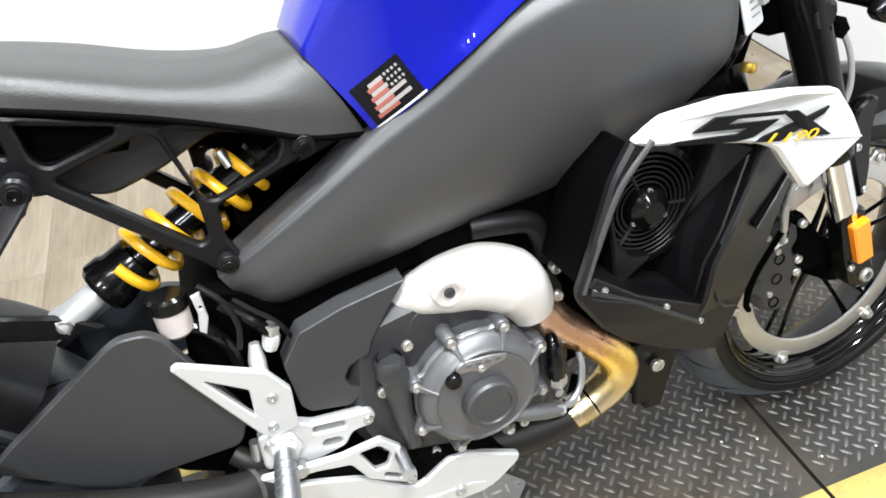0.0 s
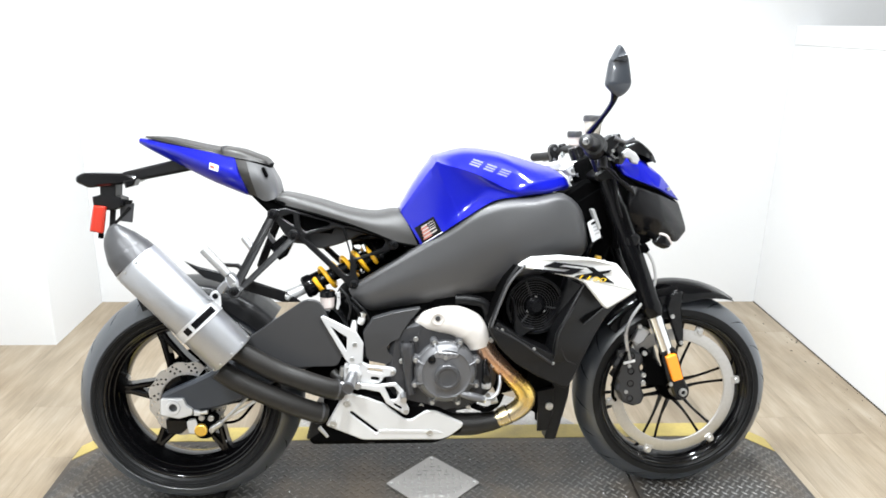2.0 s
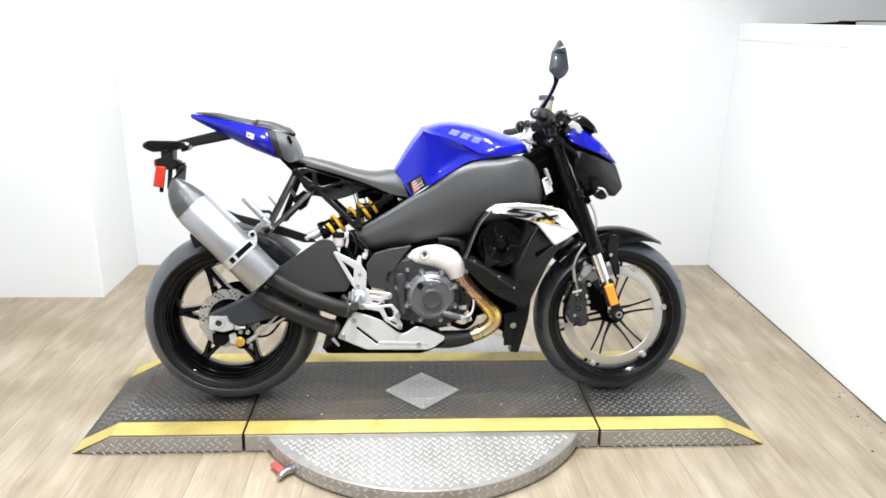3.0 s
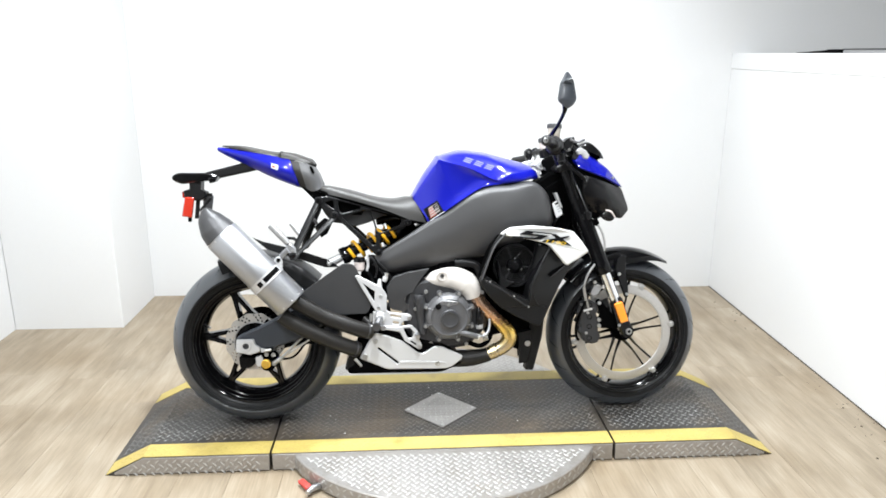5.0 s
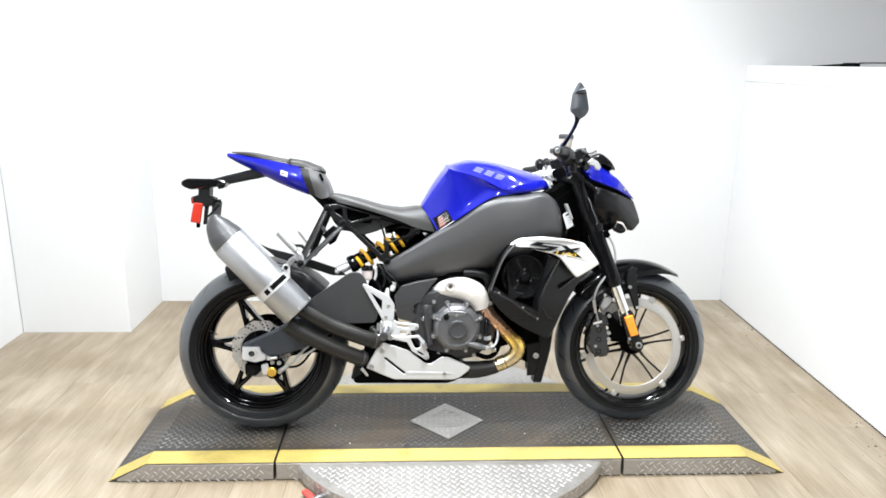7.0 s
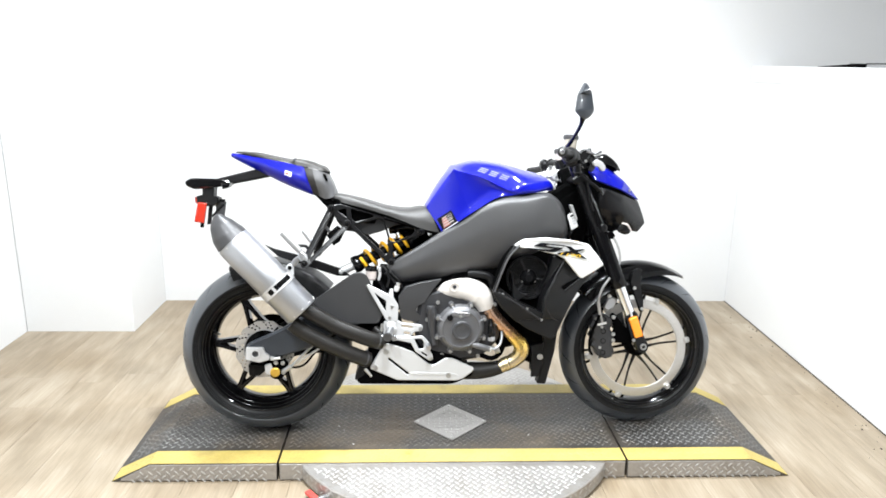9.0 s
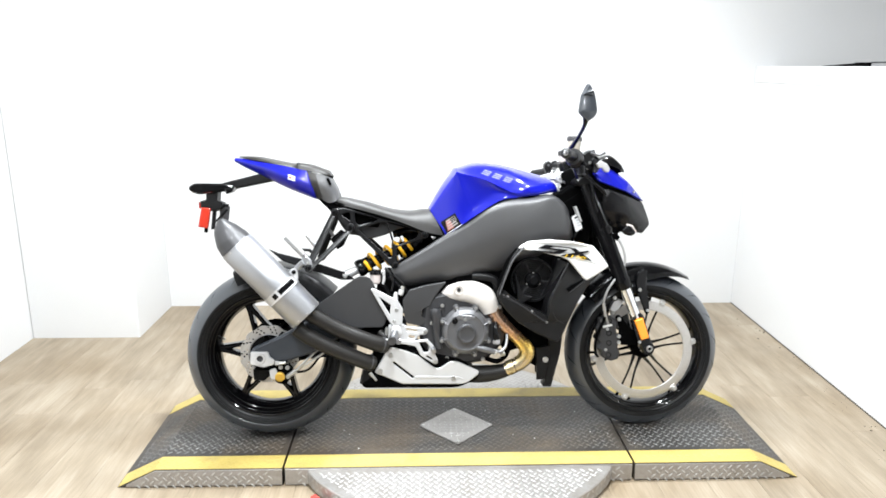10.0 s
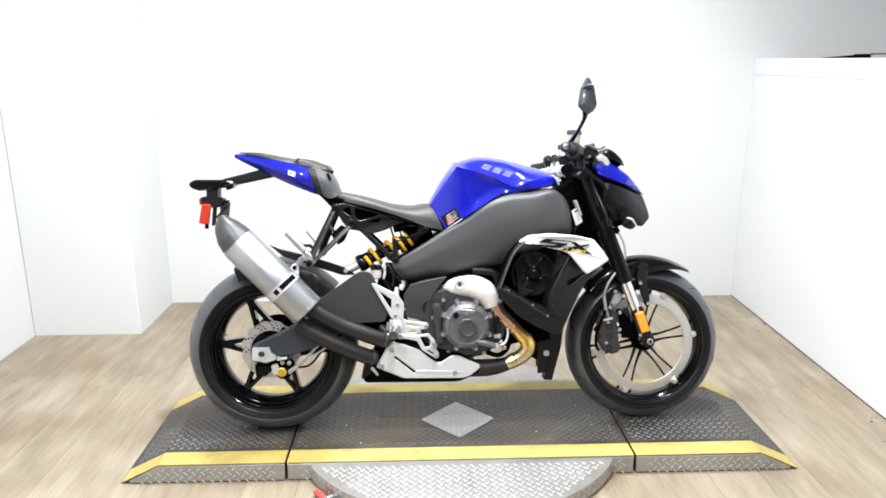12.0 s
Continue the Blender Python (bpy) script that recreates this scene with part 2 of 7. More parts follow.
def plank_wood():
    """Weathered grey-beige oak boards; each board has its own tone."""
    m = bpy.data.materials.new("oak_vinyl_plank")
    m.use_nodes = True
    nt = m.node_tree
    b = nt.nodes["Principled BSDF"]
    tc = nt.nodes.new("ShaderNodeTexCoord")
    info = nt.nodes.new("ShaderNodeObjectInfo")
    comb = nt.nodes.new("ShaderNodeCombineXYZ")
    nt.links.new(info.outputs["Random"], comb.inputs[2])
    sc = nt.nodes.new("ShaderNodeVectorMath")
    sc.operation = "SCALE"
    sc.inputs["Scale"].default_value = 37
    nt.links.new(comb.outputs[0], sc.inputs[0])
    add = nt.nodes.new("ShaderNodeVectorMath")
    nt.links.new(tc.outputs["Object"], add.inputs[0])
    nt.links.new(sc.outputs[0], add.inputs[1])

    def layer(stretch, scale, detail):
        mp = nt.nodes.new("ShaderNodeMapping")
        mp.inputs["Scale"].default_value = stretch
        nt.links.new(add.outputs[0], mp.inputs[0])
        n = nt.nodes.new("ShaderNodeTexNoise")
        n.inputs["Scale"].default_value, n.inputs["Detail"].default_value = scale, detail
        nt.links.new(mp.outputs[0], n.inputs["Vector"])
        return n.outputs[0]

    streak, grain, cloud = layer((1, 0.16, 1), 20, 8), layer((1, 0.05, 1), 170, 5), layer((1, 0.5, 1), 5, 4)
    ramp = nt.nodes.new("ShaderNodeValToRGB")
    e = ramp.color_ramp.elements
    e[0].position, e[0].color = 0.28, (0.175, 0.138, 0.093, 1)
    e[1].position, e[1].color = 0.72, (0.405, 0.348, 0.272, 1)
    mid = e.new(0.5)
    mid.color = (0.285, 0.233, 0.168, 1)
    mix1 = nt.nodes.new("ShaderNodeMix")
    mix1.inputs[0].default_value = 0.35
    nt.links.new(streak, mix1.inputs[2])
    nt.links.new(cloud, mix1.inputs[3])
    mix2 = nt.nodes.new("ShaderNodeMix")
    mix2.inputs[0].default_value = 0.3
    nt.links.new(mix1.outputs[0], mix2.inputs[2])
    nt.links.new(grain, mix2.inputs[3])
    off = nt.nodes.new("ShaderNodeMath")
    off.operation = "MULTIPLY_ADD"
    off.inputs[1].default_value = 0.07
    nt.links.new(info.outputs["Random"], off.inputs[0])
    nt.links.new(mix2.outputs[0], off.inputs[2])
    sub = nt.nodes.new("ShaderNodeMath")
    sub.operation = "SUBTRACT"
    sub.inputs[1].default_value = 0.035
    nt.links.new(off.outputs[0], sub.inputs[0])
    nt.links.new(sub.outputs[0], ramp.inputs[0])
    place = nt.nodes.new("ShaderNodeNewGeometry")
    stain = nt.nodes.new("ShaderNodeTexNoise")
    stain.inputs["Scale"].default_value, stain.inputs["Detail"].default_value = 2.2, 7
    nt.links.new(place.outputs["Position"], stain.inputs["Vector"])
    worn = nt.nodes.new("ShaderNodeMapRange")
    worn.inputs[1].default_value, worn.inputs[2].default_value, worn.inputs[4].default_value = 0.46, 0.72, 0.68
    nt.links.new(stain.outputs[0], worn.inputs[0])
    dirty = nt.nodes.new("ShaderNodeMix")
    dirty.data_type, dirty.blend_type = "RGBA", "MULTIPLY"
    nt.links.new(worn.outputs[0], dirty.inputs[0])
    nt.links.new(ramp.outputs[0], dirty.inputs[6])
    dirty.inputs[7].default_value = (0.66, 0.58, 0.46, 1)
    nt.links.new(dirty.outputs[2], b.inputs["Base Color"])
    b.inputs["Roughness"].default_value = 0.48
    bn = nt.nodes.new("ShaderNodeBump")
    bn.inputs["Strength"].default_value, bn.inputs["Distance"].default_value = 0.2, 0.001
    nt.links.new(grain, bn.inputs["Height"])
    nt.links.new(bn.outputs[0], b.inputs["Normal"])
    return m


PLANK = plank_wood()

# ---- modelling tools ----
from mathutils.geometry import tessellate_polygon


def mesh_of(name, bm, mat, smooth=35):
    bmesh.ops.recalc_face_normals(bm, faces=bm.faces)
    me = bpy.data.meshes.new(name)
    bm.to_mesh(me)
    bm.free()
    me.materials.append(mat)
    if smooth:
        me.polygons.foreach_set("use_smooth", [True] * len(me.polygons))
        me.set_sharp_from_angle(angle=radians(smooth))
    return me


def part(name, bm, mat, parent=None, label="", smooth=35):
    """Links a bmesh as one mesh object under a thing or a part."""
    ob = new(name, mesh_of(name, bm, mat, smooth))
    if parent:
        ob.parent = parent
    if label:
        ob["label"] = label
    return ob


def empty(name, parent=None):
    ob = new(name)
    ob.empty_display_size = 0.1
    if parent:
        ob.parent = parent
    return ob


def box(bm, x0, x1, y0, y1, z0, z1, bevel=0.0, seg=2):
    r = bmesh.ops.create_cube(bm, size=1.0, matrix=Matrix.LocRotScale(((x0 + x1) / 2, (y0 + y1) / 2, (z0 + z1) / 2), None, (x1 - x0, y1 - y0, z1 - z0)))
    if bevel:
        es = list({e for v in r["verts"] for e in v.link_edges})
        bmesh.ops.bevel(bm, geom=es, offset=bevel, segments=seg, affect="EDGES", profile=0.5)
    return bm


def boxed(*a, **k):
    return box(bmesh.new(), *a, **k)


def rounded(pts, r, seg=4):
    """A closed outline with its corners rounded to the radius r."""
    out, n = [], len(pts)
    for i in range(n):
        p, a, b = Vector(pts[i]), Vector(pts[i - 1]), Vector(pts[(i + 1) % n])
        da, db = (a - p), (b - p)
        k = min(r, da.length * 0.45, db.length * 0.45)
        s, e = p + da.normalized() * k, p + db.normalized() * k
        for j in range(seg + 1):
            t = j / seg
            out.append(tuple((1 - t) ** 2 * s + 2 * t * (1 - t) * p + t * t * e))
    return out


def slab(pts, y0, y1, bevel=0.003, corner=0.0, holes=(), seg=2, bm=None):
    """A plate with the outline pts in x and z, from y0 (near) to y1, with bevelled rims and holes through it. y0 and y1 may be functions of x and z."""
    bm = bm or bmesh.new()
    f0 = y0 if callable(y0) else (lambda x, z: y0)
    f1 = y1 if callable(y1) else (lambda x, z: y1)
    loops = [rounded(pts, corner) if corner else list(pts)] + [list(h) for h in holes]
    near_rings, far_rings = [], []
    for li, loop in enumerate(loops):
        n = len(loop)
        area = sum(loop[i - 1][0] * loop[i][1] - loop[i][0] * loop[i - 1][1] for i in range(n))
        sign = (1 if area > 0 else -1) * (1 if li == 0 else -1)
        inner = []
        for i in range(n):
            a, p, b = Vector(loop[i - 1]), Vector(loop[i]), Vector(loop[(i + 1) % n])
            d1, d2 = (p - a), (b - p)
            if d1.length < 1e-7 or d2.length < 1e-7:
                d1 = d2 = (b - a)
            d1, d2 = d1.normalized(), d2.normalized()
            nn = Vector((-d1.y - d2.y, d1.x + d2.x))
            nn = nn.normalized() if nn.length > 1e-6 else Vector((-d1.y, d1.x))
            inner.append(p + nn * sign * bevel / max(0.5, nn.dot(Vector((-d1.y, d1.x)))))
        rings = []
        for pts2, off in ((inner, 0.0), (loop, bevel)):
            rings.append([bm.verts.new((q[0], f0(q[0], q[1]) + off, q[1])) for q in pts2])
        for pts2, off in ((loop, -bevel), (inner, 0.0)):
            rings.append([bm.verts.new((q[0], f1(q[0], q[1]) + off, q[1])) for q in pts2])
        for r0, r1 in zip(rings, rings[1:]):
            for i in range(n):
                bm.faces.new((r0[i - 1], r0[i], r1[i], r1[i - 1]))
        near_rings.append(rings[0])
        far_rings.append(rings[3])
    for group in (near_rings, far_rings):
        every = [v for ring in group for v in ring]
        for tri in tessellate_polygon([[Vector((v.co.x, v.co.z, 0)) for v in ring] for ring in group]):
            if len(set(tri)) == 3:
                bm.faces.new([every[i] for i in tri])
    return bm


def catmull(pts, per, closed=False):
    """A smooth line through the points."""
    P = [Vector(p) for p in pts]
    n, out = len(P), []
    rng = range(n if closed else n - 1)
    for i in rng:
        p1, p2 = P[i], P[(i + 1) % n]
        p0 = P[i - 1] if (closed or i > 0) else p1 * 2 - p2
        p3 = P[(i + 2) % n] if (closed or i + 2 < n) else p2 * 2 - p1
        for j in range(per):
            t = j / per
            out.append(0.5 * (2 * p1 + (p2 - p0) * t + (2 * p0 - 5 * p1 + 4 * p2 - p3) * t * t + (3 * p1 - p0 - 3 * p2 + p3) * t ** 3))
    if not closed:
        out.append(P[-1])
    return out


def tube(pts, radius, seg=12, per=6, bm=None, closed=False, cap=True, flat=1.0):
    """A round bar or hose along a smooth line; radius may be a list with one value a point."""
    bm = bm or bmesh.new()
    line = catmull(pts, per, closed) if per > 1 else [Vector(p) for p in pts]
    rad = radius if isinstance(radius, (list, tuple)) else [radius] * len(pts)
    m = len(line)
    last, rings = None, []
    for i, p in enumerate(line):
        a, b = line[max(0, i - 1)], line[min(m - 1, i + 1)]
        if closed:
            a, b = line[i - 1], line[(i + 1) % m]
        t = (b - a).normalized()
        if last is None:
            u = t.cross(Vector((0, 1, 0)))
            u = (u if u.length > 0.1 else t.cross(Vector((0, 0, 1)))).normalized()
        else:
            u = (last - t * last.dot(t)).normalized()
        last = u
        v = t.cross(u)
        f = i / per if per > 1 else i
        k = min(int(f), len(rad) - 1)
        r = rad[k] + (rad[min(k + 1, len(rad) - 1)] - rad[k]) * (f - k)
        rings.append([bm.verts.new(p + (u * math.cos(2 * math.pi * j / seg) + v * flat * math.sin(2 * math.pi * j / seg)) * r) for j in range(seg)])
    pairs = list(zip(rings, rings[1:])) + ([(rings[-1], rings[0])] if closed else [])
    for r0, r1 in pairs:
        for j in range(seg):
            bm.faces.new((r0[j - 1], r0[j], r1[j], r1[j - 1]))
    if cap and not closed:
        bm.faces.new(rings[0])
        bm.faces.new(rings[-1])
    return bm


def lathe(profile, centre=(0, 0, 0), axis=(0, 1, 0), seg=48, bm=None, closed=False, arc=None):
    """Turns a profile of (radius, along) round an axis."""
    bm = bm or bmesh.new()
    w = Vector(axis).normalized()
    u = w.cross(Vector((0, 0, 1)))
    u = (u if u.length > 0.1 else w.cross(Vector((1, 0, 0)))).normalized()
    v = w.cross(u)
    c = Vector(centre)
    a0, a1 = arc or (0, 2 * math.pi)
    full = arc is None
    n = seg if full else seg + 1
    rings = []
    for r, h in profile:
        if r < 1e-6:
            rings.append([bm.verts.new(c + w * h)] * n)
        else:
            rings.append([bm.verts.new(c + w * h + (u * math.cos(a0 + (a1 - a0) * j / seg) + v * math.sin(a0 + (a1 - a0) * j / seg)) * r) for j in range(n)])
    pairs = list(zip(rings, rings[1:])) + ([(rings[-1], rings[0])] if closed else [])
    for r0, r1 in pairs:
        for j in range(0 if full else 1, n):
            q = []
            for vert in (r0[j - 1], r0[j], r1[j], r1[j - 1]):
                if vert not in q:
                    q.append(vert)
            if len(q) > 2:
                bm.faces.new(q)
    return bm


def surf(grid, nu=6, nv=5, sharp=(), mirror=True, thick=0.0, close_ends=True, bm=None):
    """A smooth skin through rows of points: rows follow one another along the body, each row runs round its section.
    sharp: places in a row where the skin keeps a crease. mirror: the other side is made too, in y."""
    bm = bm or bmesh.new()

    def row_line(row):
        cuts = [0, *sharp, len(row) - 1]
        out = []
        for a, b in zip(cuts, cuts[1:]):
            seg = catmull(row[a:b + 1], nv) if b - a > 1 else catmull(row[a:b + 1], 2)
            out += seg[:-1]
        return out + [Vector(row[-1])]

    rows = [row_line(r) for r in grid]
    cols = [catmull([r[j] for r in rows], nu) for j in range(len(rows[0]))]
    for side in ((1, -1) if mirror else (1,)):
        V = [[bm.verts.new((p.x, p.y * side, p.z)) for p in col] for col in cols]
        for c0, c1 in zip(V, V[1:]):
            for i in range(1, len(c0)):
                bm.faces.new((c0[i - 1], c0[i], c1[i], c1[i - 1]))
        if close_ends:
            for k in (0, -1):
                ring = [c[k] for c in V]
                if len(ring) > 2:
                    mid = bm.verts.new(sum((q.co for q in ring), Vector()) / len(ring) * 1.0)
                    if mirror:
                        mid.co.y = 0
                    for a, b in zip(ring, ring[1:]):
                        bm.faces.new((a, b, mid))
    bmesh.ops.remove_doubles(bm, verts=bm.verts, dist=0.0004)
    if thick:
        bmesh.ops.recalc_face_normals(bm, faces=bm.faces)
        bmesh.ops.solidify(bm, geom=bm.faces[:], thickness=thick)
    return bm


def bolt(bm, x, z, y, r=0.007, h=0.006, seg=10):
    """A socket-head bolt that faces the near side."""
    lathe([(0.0, 0.002), (r * 0.45, 0.002), (r * 0.5, 0.0), (r * 0.85, 0.0), (r, 0.0015), (r, h)], (x, y - h, z), (0, 1, 0), seg, bm)
    return bm


def bolted(*spots, r=0.007, h=0.006):
    bm = bmesh.new()
    for x, z, y in spots:
        bolt(bm, x, z, y, r, h)
    return bm


def circle(cx, cz, r, n=20, a0=0.0):
    return [(cx + r * math.cos(a0 + 2 * math.pi * i / n), cz + r * math.sin(a0 + 2 * math.pi * i / n)) for i in range(n)]


def slot(x0, z0, x1, z1, r, n=6):
    """The outline of a long hole with round ends."""
    a = math.atan2(z1 - z0, x1 - x0)
    return [(x1 + r * math.cos(a - math.pi / 2 + math.pi * i / n), z1 + r * math.sin(a - math.pi / 2 + math.pi * i / n)) for i in range(n + 1)] + \
           [(x0 + r * math.cos(a + math.pi / 2 + math.pi * i / n), z0 + r * math.sin(a + math.pi / 2 + math.pi * i / n)) for i in range(n + 1)]

# ---- the room ----
def structure(name, bm, mat, label, smooth=0):
    return tagged(part(name, bm, mat, None, "", smooth), label, name.split("_")[0], kind="structure")


LEFT, BACK, FRONT, RIGHT, FAR = -1.475, 1.685, -5.4, 2.456, 6.4


def askew(bm):
    """The partition is not quite square to the back wall."""
    for v in bm.verts:
        v.co.x += 0.029 * v.co.y
    return bm


floor = structure("floor", boxed(LEFT - 0.15, FAR + 0.15, FRONT - 0.15, BACK + 0.15, -0.12, -0.006), material("floor_screed", (0.2, 0.16, 0.12), 0.7, patch=0.2), "grey-beige oak plank floor of the showroom")
structure("wall_back", boxed(LEFT - 0.15, FAR + 0.15, BACK, BACK + 0.14, -0.006, 2.85), WALL, "plain white painted wall behind the motorcycle")
structure("wall_left", boxed(LEFT - 0.14, LEFT, FRONT, BACK, -0.006, 2.85), WALL, "plain white painted side wall")
# the front wall is never in view; its grey shapes the reflections
structure("wall_front", boxed(LEFT - 0.15, FAR + 0.15, FRONT - 0.14, FRONT, -0.006, 2.85), REFLECTWALL, "unseen front wall, kept grey to darken reflections")
structure("wall_far", boxed(FAR, FAR + 0.14, FRONT, BACK, -0.006, 2.85), WALL, "plain white wall beyond the partition")
structure("pillar", boxed(LEFT + 0.002, -0.915, 1.172, BACK - 0.001, -0.004, 2.84, bevel=0.004), WALL, "boxed white pillar in the corner of the room")
structure("wall_partition", askew(boxed(RIGHT, RIGHT + 0.11, FRONT, BACK - 0.001, -0.004, 1.36, bevel=0.0)), WALL, "white half-height partition wall")
structure("trim", askew(boxed(RIGHT - 0.004, RIGHT + 0.113, FRONT, BACK - 0.002, 1.330, 1.420, bevel=0.004)), WALL, "white cap board on the partition wall")
structure("ceiling", boxed(LEFT - 0.15, FAR + 0.15, FRONT - 0.15, BACK + 0.15, CEILING, CEILING + 0.1), CEILGREY, "white painted ceiling")

# thin dark rail that lies on the partition's cap
rail = empty("dark_rail")
part("rail_body", askew(boxed(2.462, 2.482, -0.9, 0.575, 1.4205, 1.434, bevel=0.002)), CASTEDGE, rail, "pale grey rail body")
part("rail_edge", askew(boxed(2.460, 2.484, -0.9, 0.575, 1.4345, 1.4395, bevel=0.001)), GLOSSBLACK, rail)
part("rail_clip", askew(boxed(2.458, 2.49, 0.585, 0.70, 1.4205, 1.437, bevel=0.003)), DARK, rail)
wedge = bmesh.new()
slab([(0.715, 1.4205), (0.715, 1.433), (0.98, 1.4225), (0.98, 1.4205)], 2.462, 2.485, bevel=0.0008, bm=wedge)
for v in wedge.verts:
    v.co.x, v.co.y = v.co.y, v.co.x
part("rail_end", askew(wedge), DARK, rail, "tapered black end")
tagged(rail, "thin black metal rail lying on the white partition cap", "rail")

# light fittings under the ceiling; the one beyond the partition is added
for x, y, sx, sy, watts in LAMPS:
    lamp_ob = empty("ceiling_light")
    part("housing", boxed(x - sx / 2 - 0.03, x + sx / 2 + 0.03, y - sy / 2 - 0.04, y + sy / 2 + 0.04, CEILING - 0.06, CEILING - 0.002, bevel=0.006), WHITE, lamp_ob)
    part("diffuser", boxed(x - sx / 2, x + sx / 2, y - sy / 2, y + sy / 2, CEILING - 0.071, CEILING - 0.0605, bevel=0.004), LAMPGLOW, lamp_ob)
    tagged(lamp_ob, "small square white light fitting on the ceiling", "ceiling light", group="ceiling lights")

# ---- turntable and display platform ----
DECK, Y0, Y1 = 0.068, -0.252, 0.36
STRIPE = 0.082


def tread_mesh(name, spots, length, width, height, mat):
    """Raised tread bars: spots give the place, the turn and the frame (along, across, up) of each bar."""
    verts, faces = [], []
    base = [(-1, 0), (-0.45, -1), (0.45, -1), (1, 0), (0.45, 1), (-0.45, 1)]
    top = [(-0.7, 0), (-0.35, -0.5), (0.35, -0.5), (0.7, 0), (0.35, 0.5), (-0.35, 0.5)]
    for c, turn, u, v, w in spots:
        k, ca, sa = len(verts), math.cos(turn), math.sin(turn)
        for ring, h in ((base, -0.0003), (top, height)):
            for a, b in ring:
                a, b = a * length / 2, b * width / 2
                p = c + u * (a * ca - b * sa) + v * (a * sa + b * ca) + w * h
                verts.append(tuple(p))
        for i in range(6):
            j = (i + 1) % 6
            faces.append((k + i, k + j, k + 6 + j, k + 6 + i))
        faces.append(tuple(range(k + 6, k + 12)))
    me = bpy.data.meshes.new(name)
    me.from_pydata(verts, [], faces)
    me.materials.append(mat)
    me.polygons.foreach_set("use_smooth", [True] * len(me.polygons))
    return me


def tread(name, inside, x0, x1, y0, y1, place, pitch, mat, parent, length=0.026, width=0.0065, height=0.0018, turned=0.0):
    """Bars in rows that lean to one side and the other by turns; pitch: from bar to bar in a row."""
    spots = []
    cx, cy = (x0 + x1) / 2, (y0 + y1) / 2
    ca, sa = math.cos(radians(turned)), math.sin(radians(turned))
    n = int(max(x1 - x0, 1.5 * (y1 - y0)) / pitch) + 2
    for i in range(-n, n + 1):
        for j in range(-2 * n, 2 * n + 1):
            u0, v0 = (i + 0.5 * (j % 2)) * pitch, 0.5 * j * pitch
            a, b = cx + u0 * ca - v0 * sa, cy + u0 * sa + v0 * ca
            if not (x0 <= a <= x1 and y0 <= b <= y1 and inside(a, b)):
                continue
            c, u, v, w = place(a, b)
            spots.append((c, radians((45 if j % 2 else -45) + turned), u, v, w))
    ob = new(name, tread_mesh(name, spots, length, width, height, mat))
    ob.parent = parent
    ob["kind"] = "stuff"
    return ob


def ribbon(line, y0, y1, lift):
    """A painted band that follows the profile line of the deck."""
    bm = bmesh.new()
    rows = []
    for x, z in line:
        rows.append([bm.verts.new((x, y, z + h)) for y, h in ((y0, lift), (y1, lift), (y1, -0.001), (y0, -0.001))])
    for a, b in zip(rows, rows[1:]):
        for i in range(4):
            bm.faces.new((a[i - 1], a[i], b[i], b[i - 1]))
    bm.faces.new(rows[0])
    bm.faces.new(rows[-1])
    return bm


